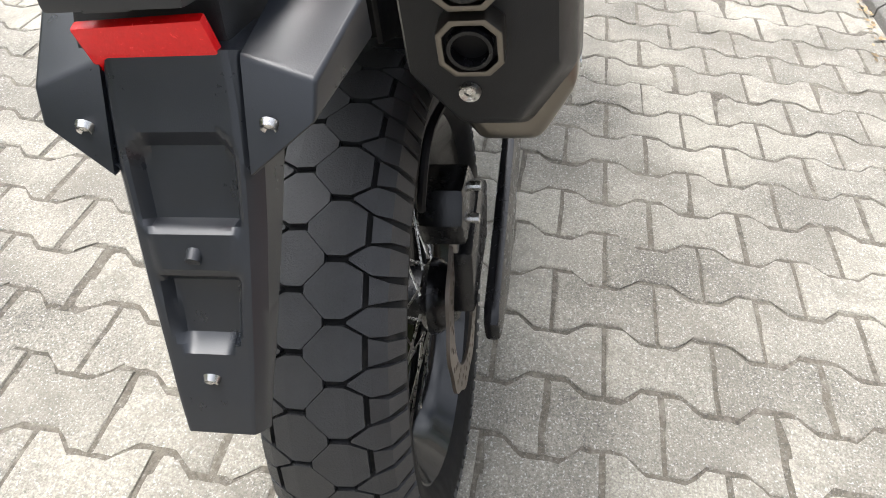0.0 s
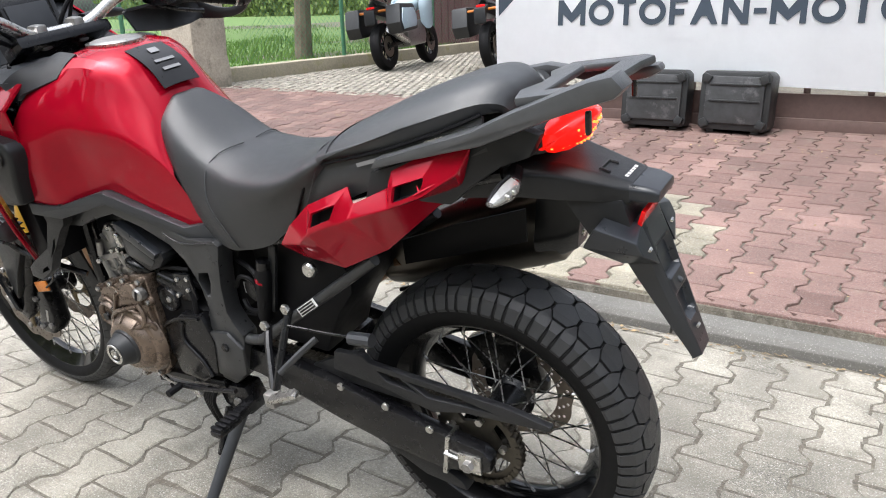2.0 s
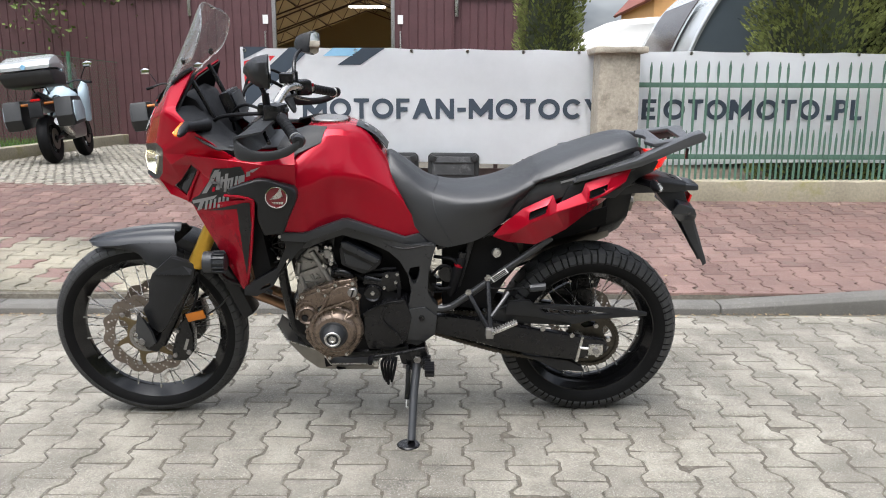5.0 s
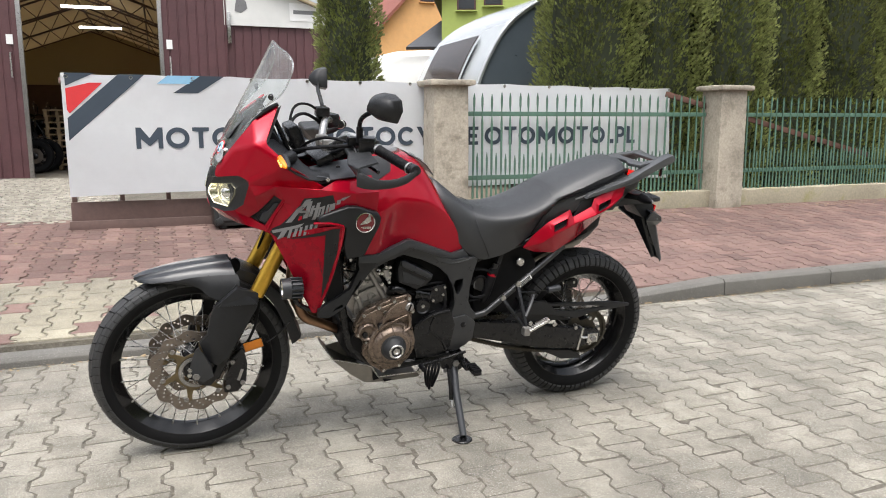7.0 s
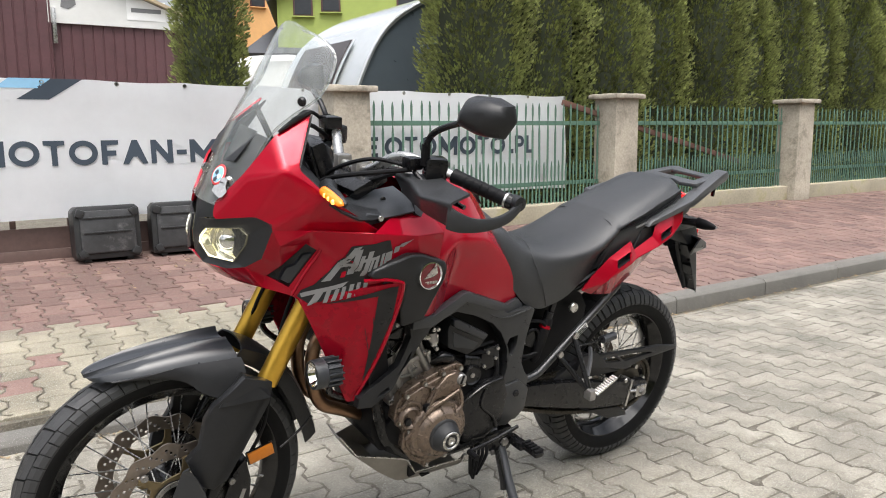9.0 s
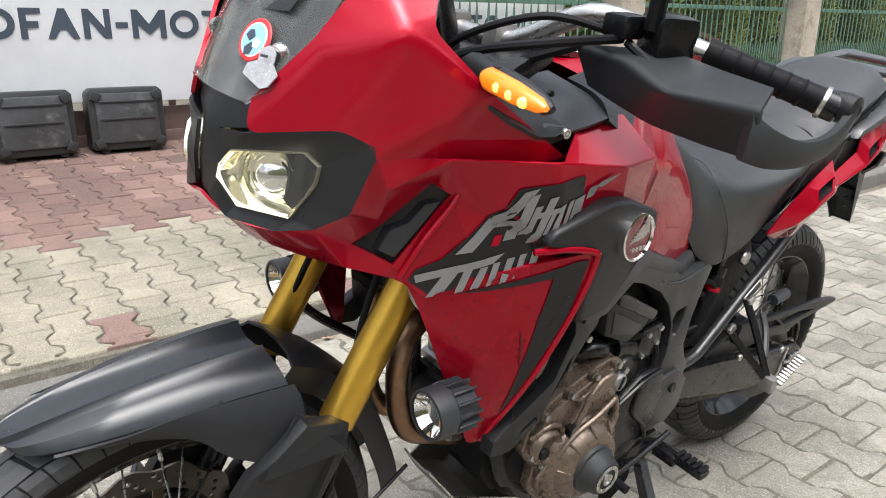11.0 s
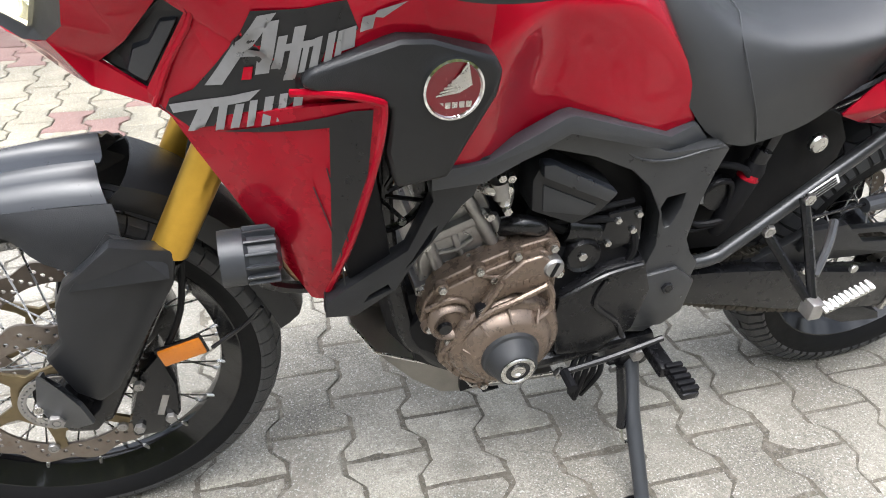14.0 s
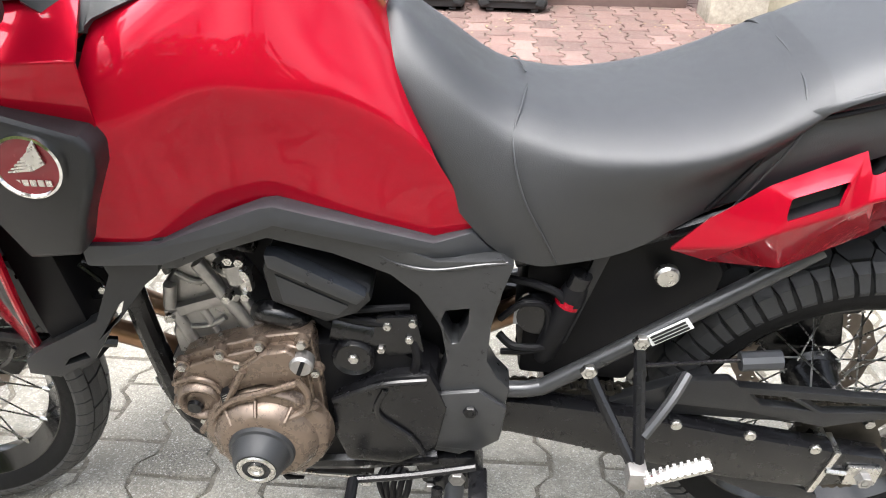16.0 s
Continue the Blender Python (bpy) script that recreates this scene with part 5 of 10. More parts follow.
oc = part("oil_cap", lathe([(0.001, -0.020), (0.014, -0.020), (0.017, -0.016), (0.017, 0)], 22, pose(-0.846, -0.172, 0.562)), ALLOY, cov, "round oil filler cap")
part("cap_slot", box(0.006, 0.003, 0.026, 0.001, (-0.846, -0.1925, 0.562), pose(0, 0, 0, 0, 20, 0)), DEEP, oc)
part("data_label", slab([(-0.966, 0.505), (-0.945, 0.517), (-0.944, 0.497), (-0.966, 0.484)], -0.1935, -0.180, 0.001), DEEP, cov, "small dark data label")
for k in range(4):
    part("label_line", slab([(-0.963, 0.4885 + k * 0.0045), (-0.947, 0.4980 + k * 0.0045), (-0.947, 0.4992 + k * 0.0045), (-0.963, 0.4897 + k * 0.0045)], -0.1942, -0.193, 0), STEEL, cov)
for k in range(5):
    part("raised_letter_bar", slab([(-0.914 + k * 0.0100, 0.5360 + k * 0.0018), (-0.9075 + k * 0.0100, 0.5372 + k * 0.0018), (-0.9065 + k * 0.0100, 0.5450 + k * 0.0018), (-0.913 + k * 0.0100, 0.5438 + k * 0.0018)], -0.1895, -0.187, 0), BRONZE, cov)
cp1 = part("crash_pad", lathe([(0.012, -0.058), (0.030, -0.060), (0.034, -0.056), (0.043, -0.032), (0.047, -0.030), (0.048, -0.027), (0.053, -0.006), (0.056, 0.0)], 36, pose(-0.912, -0.192, 0.418)), GUARDM, eng, "dark grey conical crash pad")
part("pad_bolt", lathe([(0.001, -0.0595), (0.006, -0.0595), (0.008, -0.062), (0.012, -0.062), (0.013, -0.056)], 18, pose(-0.912, -0.192, 0.418)), STEEL, cp1)
part("pad_ring", lathe([(0.020, -0.0605), (0.022, -0.0625), (0.026, -0.0625), (0.028, -0.0605)], 24, pose(-0.912, -0.192, 0.418), cap=False), STEEL, cp1)
cyl = part("cylinder_block", slab([(-1.040, 0.500), (-0.914, 0.552), (-0.908, 0.580), (-0.945, 0.635), (-1.030, 0.603), (-1.044, 0.56)], -0.128, 0.125, 0.008, seg=3), ALLOY, eng, "cast alloy cylinder block")
part("upper_block", slab([(-1.034, 0.598), (-0.942, 0.630), (-0.930, 0.640), (-0.962, 0.708), (-1.000, 0.700), (-1.046, 0.640)], -0.122, 0.12, 0.008, seg=3), ALLOY, cyl)
part("block_flange", slab([(-1.044, 0.590), (-0.936, 0.628), (-0.932, 0.640), (-0.944, 0.644), (-1.046, 0.606)], -0.135, 0.13, 0.003), ALLOY, cyl)
part("base_flange", slab([(-1.048, 0.500), (-0.902, 0.556), (-0.900, 0.570), (-0.912, 0.572), (-1.050, 0.518)], -0.138, 0.13, 0.003), ALLOY, cyl)
for (x0, z0), (x1, z1), r_ in (((-1.032, 0.605), (-1.008, 0.535), 0.010), ((-0.985, 0.690), (-0.952, 0.630), 0.010), ((-0.952, 0.630), (-0.922, 0.572), 0.011), ((-0.930, 0.632), (-0.908, 0.580), 0.008), ((-0.992, 0.612), (-0.972, 0.556), 0.006), ((-1.030, 0.650), (-1.036, 0.612), 0.009)):
    part("cylinder_column", tube([(x0, -0.128, z0), (x1, -0.130, z1)], r_, 12, 1), ALLOY, cyl)
for pts in ([(-1.015, -0.129, 0.575), (-0.985, -0.131, 0.580), (-0.960, -0.131, 0.596)], [(-1.000, -0.129, 0.552), (-0.968, -0.131, 0.560), (-0.945, -0.131, 0.575)], [(-1.020, -0.124, 0.668), (-0.995, -0.126, 0.655), (-0.968, -0.126, 0.660)]):
    part("block_rib", tube(pts, 0.0045, 8), ALLOY, cyl)
for x, z in ((-1.036, 0.600), (-0.944, 0.646), (-0.966, 0.566), (-0.908, 0.566), (-1.040, 0.512)):
    part("block_bolt", bolt(x, -0.138, z, 0.008, 0.007), STEEL, cyl)
part("water_pipe", tube([(-0.955, -0.13, 0.690), (-0.940, -0.142, 0.690), (-0.920, -0.145, 0.690), (-0.918, -0.140, 0.660)], 0.011, 10), STEEL, cyl)
part("hose_clamp", tube([(-0.932, -0.145, 0.704), (-0.926, -0.146, 0.676)], 0.0135, 12, 1), ALLOY, cyl)
for x, z in ((-0.932, 0.714), (-0.918, 0.712), (-0.944, 0.649), (-0.918, 0.655)):
    part("pipe_bolt", bolt(x, -0.148, z, 0.007, 0.010), STEEL, cyl)
part("water_elbow", tube([(-0.914, -0.12, 0.600), (-0.895, -0.145, 0.622), (-0.862, -0.145, 0.612), (-0.850, -0.12, 0.585)], 0.016, 12), BLACKM, eng, "black rubber water elbow")
part("cylinder_head", slab([(-1.06, 0.73), (-1.045, 0.645), (-0.96, 0.700), (-0.91, 0.69), (-0.90, 0.77), (-1.0, 0.80)], -0.112, 0.115, 0.010), BLACKM, eng)
part("sprocket_cover", slab([(-0.815, 0.470), (-0.74, 0.520), (-0.67, 0.53), (-0.645, 0.46), (-0.66, 0.37), (-0.72, 0.33), (-0.80, 0.335), (-0.818, 0.40)], -0.165, -0.13, 0.010), BLACKM, eng, "black sprocket cover")
part("cover_crest", tube([(-0.812, -0.165, 0.472), (-0.780, -0.168, 0.492), (-0.735, -0.168, 0.512), (-0.675, -0.166, 0.520)], 0.005, 8), BLACKM, eng)
part("cover_curve", tube([(-0.735, -0.166, 0.50), (-0.748, -0.168, 0.45), (-0.70, -0.168, 0.40), (-0.68, -0.167, 0.36)], 0.005, 8), BLACKM, eng)
sc_ = part("small_cover", lathe([(0.001, -0.006), (0.024, -0.006), (0.029, -0.010), (0.032, -0.004), (0.032, 0.02)], 28, pose(-0.780, -0.146, 0.545)), BLACKM, eng)
part("cover_screw", bolt(-0.780, -0.152, 0.545, 0.008, 0.004), STEEL, sc_)
part("starter_motor", tube([(-0.81, -0.125, 0.590), (-0.72, -0.125, 0.570)], 0.026, 14, 1), BLACKM, eng)
part("bracket_plate", slab([(-0.745, 0.620), (-0.690, 0.625), (-0.680, 0.560), (-0.730, 0.548), (-0.752, 0.580)], -0.150, -0.142, 0.003), BLACKM, eng)
for x, z in ((-0.730, 0.608), (-0.700, 0.585), (-0.740, 0.565), (-0.695, 0.615)):
    part("small_bolt", bolt(x, -0.150, z, 0.006, 0.006), STEEL, eng)
box_o = [(-0.876, 0.737), (-0.862, 0.735), (-0.750, 0.672), (-0.748, 0.658), (-0.769, 0.635), (-0.811, 0.617), (-0.883, 0.652), (-0.888, 0.705)]
ab = part("airbox_cover", slab(box_o, -0.160, -0.10, 0.010), PLASTIC, bike, "black angular plastic cover beside the engine")
part("cover_lip", slab([(-0.880, 0.740), (-0.862, 0.738), (-0.752, 0.676), (-0.766, 0.660), (-0.878, 0.718)], -0.174, -0.150, 0.006), FENDER, ab)
part("cover_inset", slab([(-0.872, 0.700), (-0.778, 0.650), (-0.794, 0.633), (-0.866, 0.652)], -0.1625, -0.155, 0.003), FENDER, ab)
for pts, r in (([(-0.87, -0.11, 0.62), (-0.80, -0.13, 0.585), (-0.74, -0.13, 0.60), (-0.69, -0.12, 0.58)], 0.010),
               ([(-0.84, -0.12, 0.60), (-0.76, -0.145, 0.61), (-0.70, -0.14, 0.60)], 0.006),
               ([(-0.86, -0.10, 0.58), (-0.78, -0.14, 0.625), (-0.70, -0.135, 0.63)], 0.005),
               ([(-0.72, -0.13, 0.62), (-0.69, -0.15, 0.56), (-0.70, -0.15, 0.50)], 0.007)):
    part("engine_hose", tube(pts, r, 8), DEEP, eng)
sk_rows = [(-1.140, 0.372, 0.035, 0.374, 0.040), (-1.101, 0.316, 0.062, 0.322, 0.070), (-1.040, 0.266, 0.095, 0.318, 0.100), (-0.988, 0.232, 0.108, 0.312, 0.122), (-0.968, 0.230, 0.110, 0.305, 0.126), (-0.940, 0.229, 0.112, 0.258, 0.128), (-0.900, 0.228, 0.114, 0.250, 0.132), (-0.770, 0.234, 0.122, 0.266, 0.142)]
sk = part("skid_plate", skin([[(x, -wt, zt), (x, -wb, zb), (x, -wb * 0.7, zb - 0.004), (x, wb * 0.7, zb - 0.004), (x, wb, zb), (x, wt, zt)] for x, zb, wb, zt, wt in sk_rows], 1, 1, 0.004), SKID, bike, "brushed aluminium engine skid plate", 20)
for xs, zs in (((-0.962, -0.935, -0.958), (0.285, 0.250, 0.246)), ((-0.920, -0.885, -0.915), (0.246, 0.240, 0.236))):
    part("plate_opening", slab(list(zip(xs, zs)), -0.1275, -0.1165, 0, f=lambda x, z: -0.004 * (x > -0.93)), DEEP, sk)
part("plate_edge", tube([(-1.140, -0.041, 0.375), (-1.101, -0.071, 0.323), (-1.040, -0.101, 0.319), (-0.988, -0.123, 0.313), (-0.968, -0.127, 0.306), (-0.940, -0.129, 0.259), (-0.770, -0.143, 0.267)], 0.0028, 6, 1), STEEL, sk)
part("skid_bolt", bolt(-0.777, -0.146, 0.272, 0.013, 0.010), STEEL, sk)
part("engine_front", slab([(-1.070, 0.44), (-1.060, 0.50), (-1.02, 0.50), (-0.99, 0.40), (-1.03, 0.36)], -0.13, 0.13, 0.012), DEEP, eng)
for sy in (-0.045, 0.045):
    part("exhaust_header", tube([(-1.07, sy, 0.66), (-1.15, sy, 0.715), (-1.215, sy, 0.705), (-1.240, sy, 0.640), (-1.232, sy, 0.555), (-1.205, sy, 0.500), (-1.150, sy * 0.9, 0.470), (-1.06, sy * 0.9 + 0.02, 0.42), (-0.95, 0.10, 0.33)], 0.0185, 14), PIPE, bike, "heat-tinted exhaust header pipe")

# added black block: stands in for the dark depth between engine and tank
part("airbox", slab([(-1.0, 0.80), (-0.86, 0.81), (-0.62, 0.75), (-0.56, 0.70), (-0.585, 0.62), (-0.60, 0.52), (-0.66, 0.50), (-0.88, 0.56), (-0.92, 0.66), (-0.97, 0.73)], -0.095, 0.095, 0.008), DEEP, bike, "black filler block added in the dark gap between the frame spars")
part("front_casting", slab([(-1.085, 0.40), (-1.080, 0.47), (-1.03, 0.52), (-0.98, 0.50), (-0.98, 0.33), (-1.05, 0.345)], -0.11, 0.11, 0.010), DEEP, eng)

# radiators behind the shrouds
for sy in (-1, 1):
    rad = part("radiator", slab([(-1.20, 0.90), (-1.14, 0.90), (-1.10, 0.62), (-1.16, 0.60)], sy * 0.07, sy * 0.215, 0.006), DEEP, bike, "black radiator")
    for k in range(8):
        part("radiator_fin", box(0.012, 0.13, 0.006, 0.001, (-1.205 + k * 0.006, sy * 0.145, 0.86 - k * 0.028)), BLACKM, rad)
fan = part("fan_grille", lathe([(0.062, -0.006), (0.068, -0.006), (0.070, 0.0), (0.062, 0.004)], 30, pose(-1.115, -0.180, 0.735), cap=False), BLACKM, bike, "round black radiator fan grille")
for k in range(10):
    a = k * TAU / 10
    part("grille_spoke", tube([(-1.115 + 0.012 * math.cos(a), -0.184, 0.735 + 0.012 * math.sin(a)), (-1.115 + 0.064 * math.cos(a + 0.3), -0.184, 0.735 + 0.064 * math.sin(a + 0.3))], 0.0032, 6, 1), BLACKM, fan)
for x, z in ((-1.120, 0.815), (-1.085, 0.690), (-1.075, 0.765)):
    part("grille_screw", bolt(x, -0.190, z, 0.006, 0.005, -1, False), STEEL, fan)

rc = part("rear_caliper", slab([(-0.045, 0.452), (0.050, 0.462), (0.062, 0.500), (0.040, 0.535), (-0.020, 0.530), (-0.050, 0.495)], 0.082, 0.136, 0.008), BLACKM, bike, "black rear brake caliper")
part("caliper_pin", tube([(0.030, 0.080, 0.488), (0.030, 0.150, 0.488)], 0.006, 10, 1), STEEL, rc)
part("caliper_pin", tube([(0.000, 0.080, 0.512), (0.000, 0.150, 0.512)], 0.006, 10, 1), STEEL, rc)
part("caliper_arm", slab([(-0.012, 0.33), (0.018, 0.335), (0.036, 0.42), (0.040, 0.47), (0.018, 0.47), (0.006, 0.42)], 0.112, 0.122, 0.003), ALLOY, rc)
part("brake_line", tube([(0.055, 0.09, 0.52), (0.09, 0.10, 0.56), (0.05, 0.11, 0.62), (-0.08, 0.12, 0.60), (-0.30, 0.12, 0.52)], 0.005, 8), DEEP, rc)

# ---- tank, seat and tail ----
def mirror_rows(rows):
    """Each row of points from the left edge to the middle, carried on to the right."""
    return [r + [(x, -y, z) for x, y, z in reversed(r[:-1])] for r in rows]


tank_rows = [
    [(-1.055, -0.232, 0.795), (-1.045, -0.250, 0.87), (-1.030, -0.255, 0.945), (-1.010, -0.215, 1.020), (-0.995, -0.13, 1.085), (-0.985, 0, 1.103)],
    [(-0.990, -0.214, 0.780), (-0.985, -0.230, 0.86), (-0.975, -0.238, 0.950), (-0.965, -0.200, 1.030), (-0.955, -0.12, 1.100), (-0.950, 0, 1.114)],
    [(-0.915, -0.186, 0.806), (-0.915, -0.196, 0.88), (-0.908, -0.213, 0.972), (-0.900, -0.170, 1.045), (-0.895, -0.115, 1.105), (-0.890, 0, 1.118)],
    [(-0.850, -0.172, 0.825), (-0.850, -0.180, 0.89), (-0.850, -0.196, 0.966), (-0.845, -0.152, 1.044), (-0.840, -0.105, 1.095), (-0.835, 0, 1.110)],
    [(-0.770, -0.158, 0.803), (-0.775, -0.163, 0.87), (-0.775, -0.172, 0.950), (-0.780, -0.126, 1.015), (-0.785, -0.082, 1.065), (-0.785, 0, 1.082)],
    [(-0.668, -0.133, 0.746), (-0.682, -0.140, 0.81), (-0.706, -0.150, 0.905), (-0.722, -0.112, 0.960), (-0.730, -0.072, 0.995), (-0.730, 0, 1.010)],
    [(-0.614, -0.118, 0.754), (-0.630, -0.124, 0.79), (-0.666, -0.132, 0.860), (-0.690, -0.100, 0.91), (-0.705, -0.066, 0.955), (-0.710, 0, 0.97)],
]
def creased(row):
    """Extra points close to the crease line, so that the fold stays sharp."""
    b_, m_, c_, s_, t_, e_ = [Vector(p) for p in row]
    b_.z -= 0.014
    if -0.93 < b_.x < -0.64:
        for p in (b_, m_, c_, s_):
            p.y *= 0.945
    return [tuple(p) for p in (b_, m_, c_.lerp(m_, 0.17), c_.lerp(s_, 0.15), s_, t_, e_)]


tank_rows = [creased(r) for r in tank_rows]
tank = part("fuel_tank", skin(mirror_rows(tank_rows), 5, 3), RED, bike, "glossy red painted fuel tank", 20)
bm = lathe([(0.001, 0.010), (0.040, 0.010), (0.052, 0.008), (0.058, 0.004), (0.060, -0.004)], 36, pose(-0.915, 0, 1.116, 90, 0, 0))
bm.transform(Matrix.Translation((0, 0, 0)))
part("filler_cap", bm, ALLOY, tank, "round alloy filler cap")
part("filler_ring", lathe([(0.058, -0.002), (0.062, 0.006), (0.066, 0.004), (0.067, -0.004)], 36, pose(-0.915, 0, 1.116, -90, 0, 0), cap=False), STEEL, tank)
pad = part("tank_pad", skin([[(x, y, z - 1.2 * y * y) for y in (-0.05, -0.025, 0, 0.025, 0.05)] for x, z in ((-0.825, 1.109), (-0.79, 1.093), (-0.755, 1.068), (-0.725, 1.030))], 3, 2, 0.002), DECALK, tank, "black tank pad with pale print")
for k, (x, z, w) in enumerate(((-0.795, 1.0985, 0.024), (-0.765, 1.079, 0.052), (-0.747, 1.063, 0.046))):
    part("pad_print", box(0.008 if k else 0.016, w, 0.001, 0, (x, 0, z), pose(0, 0, 0, 0, 32 + 6 * k, 0)), DECALG, pad)
# plastic strip between tank and frame, and the front cowling beside the bars
strip = [(-1.062, 0.798), (-0.985, 0.788), (-0.868, 0.823), (-0.852, 0.823), (-0.667, 0.744), (-0.618, 0.754), (-0.572, 0.706), (-0.585, 0.696), (-0.664, 0.716), (-0.855, 0.795), (-0.985, 0.757), (-1.062, 0.768)]
o = part("tank_trim", slab(strip, -0.006, 0.022, 0.005, f=lambda x, z: -0.120 - 0.26 * max(0, -x - 0.6)), GREYP, bike, "black plastic trim below the tank")
twin(o)
cowl_rows = [[(-1.060, -0.214, 1.064), (-1.050, -0.190, 1.082), (-1.045, -0.160, 1.092), (-1.040, -0.110, 1.098)], [(-1.010, -0.216, 1.036), (-1.012, -0.192, 1.066), (-1.010, -0.160, 1.088), (-1.002, -0.110, 1.108)],
             [(-0.998, -0.206, 1.046), (-0.985, -0.178, 1.070), (-0.975, -0.150, 1.092), (-0.970, -0.108, 1.116)], [(-0.930, -0.160, 1.070), (-0.926, -0.146, 1.084), (-0.922, -0.130, 1.098), (-0.915, -0.108, 1.112)]]
o = part("bar_cowling", skin(cowl_rows, 3, 3, 0.006), PLASTIC, bike, "small black plastic cowl hugging the front of the tank")
twin(o)


def seat_row(xt, zt, hw, xb, zb, b):
    return [(xb, -b, zb), (xb * 0.6 + xt * 0.4, -(b + 0.008), zb * 0.6 + zt * 0.4), (xt * 0.8 + xb * 0.2, -hw - 0.012, zt - 0.035), (xt, -hw + 0.015, zt - 0.012), (xt, -hw * 0.5, zt - 0.001), (xt, 0, zt)]


seat_rows = [
    seat_row(-0.738, 1.000, 0.055, -0.738, 0.935, 0.075),
    seat_row(-0.716, 1.008, 0.070, -0.722, 0.905, 0.088),
    seat_row(-0.670, 0.974, 0.092, -0.670, 0.825, 0.116),
    seat_row(-0.594, 0.918, 0.106, -0.600, 0.738, 0.130),
    seat_row(-0.530, 0.898, 0.120, -0.545, 0.712, 0.138),
    seat_row(-0.478, 0.892, 0.130, -0.500, 0.712, 0.136),
    seat_row(-0.400, 0.899, 0.142, -0.420, 0.735, 0.134),
    seat_row(-0.330, 0.918, 0.146, -0.350, 0.785, 0.132),
    seat_row(-0.262, 0.952, 0.140, -0.285, 0.835, 0.130),
    seat_row(-0.225, 0.975, 0.130, -0.235, 0.900, 0.126),
]
seat = part("rider_seat", skin(mirror_rows(seat_rows), 4, 4), SEATM, bike, "black vinyl rider seat with stitched seams", 60)
for sy in (-1, 1):
    seam = [(-0.555, sy * 0.02, 0.908), (-0.565, sy * 0.08, 0.905), (-0.575, sy * 0.120, 0.878), (-0.560, sy * 0.148, 0.82), (-0.530, sy * 0.147, 0.76), (-0.510, sy * 0.138, 0.716)]
    part("seam", tube(seam, 0.0013, 6), SEATG, seat)
pas_rows = [
    seat_row(-0.262, 0.944, 0.128, -0.262, 0.915, 0.128),
    seat_row(-0.215, 0.978, 0.132, -0.235, 0.930, 0.134),
    seat_row(-0.100, 1.026, 0.126, -0.095, 0.962, 0.128),
    seat_row(0.020, 1.066, 0.112, 0.020, 1.000, 0.118),
    seat_row(0.075, 1.074, 0.096, 0.080, 1.026, 0.106),
    seat_row(0.108, 1.062, 0.076, 0.112, 1.030, 0.088),
    seat_row(0.120, 1.040, 0.060, 0.122, 1.020, 0.070),
]
pas = part("passenger_seat", skin(mirror_rows(pas_rows), 4, 4), SEATG, bike, "dark grey vinyl passenger seat", 60)
side_lo = [[(-0.262, -0.128, 0.915), (-0.300, -0.135, 0.86), (-0.335, -0.128, 0.80)], [(-0.215, -0.134, 0.932), (-0.24, -0.140, 0.89), (-0.265, -0.135, 0.83)], [(-0.095, -0.129, 0.963), (-0.10, -0.136, 0.935), (-0.11, -0.135, 0.90)], [(0.020, -0.120, 1.001), (0.02, -0.128, 0.975), (0.02, -0.128, 0.945)], [(0.085, -0.108, 1.026), (0.09, -0.115, 1.0), (0.095, -0.118, 0.972)]]
o = part("seat_skirt", skin(side_lo, 3, 3, 0.008), SEATM, bike, "black skirt below the passenger seat", 60)
twin(o)
half_seam = [(-0.312, -0.139, 0.800), (-0.268, -0.143, 0.880), (-0.252, -0.140, 0.918), (-0.252, -0.120, 0.948), (-0.247, -0.080, 0.957), (-0.244, 0.0, 0.962)]
part("front_seam", tube(half_seam + [(x, -y, z) for x, y, z in reversed(half_seam[:-1])], 0.0014, 6), SEATG, pas)
for sy in (-1, 1):
    part("piping", tube([(-0.335, sy * 0.134, 0.80), (-0.298, sy * 0.140, 0.862), (-0.264, sy * 0.136, 0.917), (-0.215, sy * 0.140, 0.934), (-0.095, sy * 0.134, 0.965), (0.02, sy * 0.124, 1.003), (0.085, sy * 0.111, 1.029)], 0.003, 6), DEEP, pas)
    part("strap_tab", box(0.038, 0.004, 0.010, 0.001, (0.004, sy * 0.127, 0.985), pose(0, 0, 0, 0, -18, 0)), STEEL, pas)
    part("name_mark", box(0.05, 0.001, 0.007, 0, (-0.13, sy * 0.141, 0.942), pose(0, 0, 0, 0, -17, 0)), DECALG, pas)

CW = dict(p0=(-0.374, -0.148, 0.750), u1=(-0.335, -0.152, 0.800), u2=(-0.272, -0.160, 0.846), u3=(-0.184, -0.158, 0.882), u4=(-0.164, -0.154, 0.866), u5=(-0.086, -0.154, 0.904), u6=(-0.072, -0.158, 0.926), u7=(0.014, -0.150, 0.958), u8=(0.078, -0.138, 0.983),
          m0=(-0.300, -0.172, 0.772), m1=(-0.264, -0.184, 0.803), m2=(-0.197, -0.184, 0.832), m3=(-0.168, -0.174, 0.842), m4=(-0.070, -0.182, 0.877), m5=(-0.004, -0.174, 0.902), m6=(0.058, -0.156, 0.944),
          l1=(-0.138, -0.136, 0.782), l2=(-0.226, -0.136, 0.717), l3=(-0.320, -0.140, 0.728), r1=(0.046, -0.128, 0.912),
          a1=(-0.256, -0.172, 0.843), b1=(-0.194, -0.170, 0.868), c1=(-0.203, -0.182, 0.842), d1=(-0.260, -0.182, 0.816), a2=(-0.062, -0.170, 0.915), b2=(0.000, -0.162, 0.936), c2=(-0.008, -0.172, 0.910), d2=(-0.064, -0.178, 0.888))
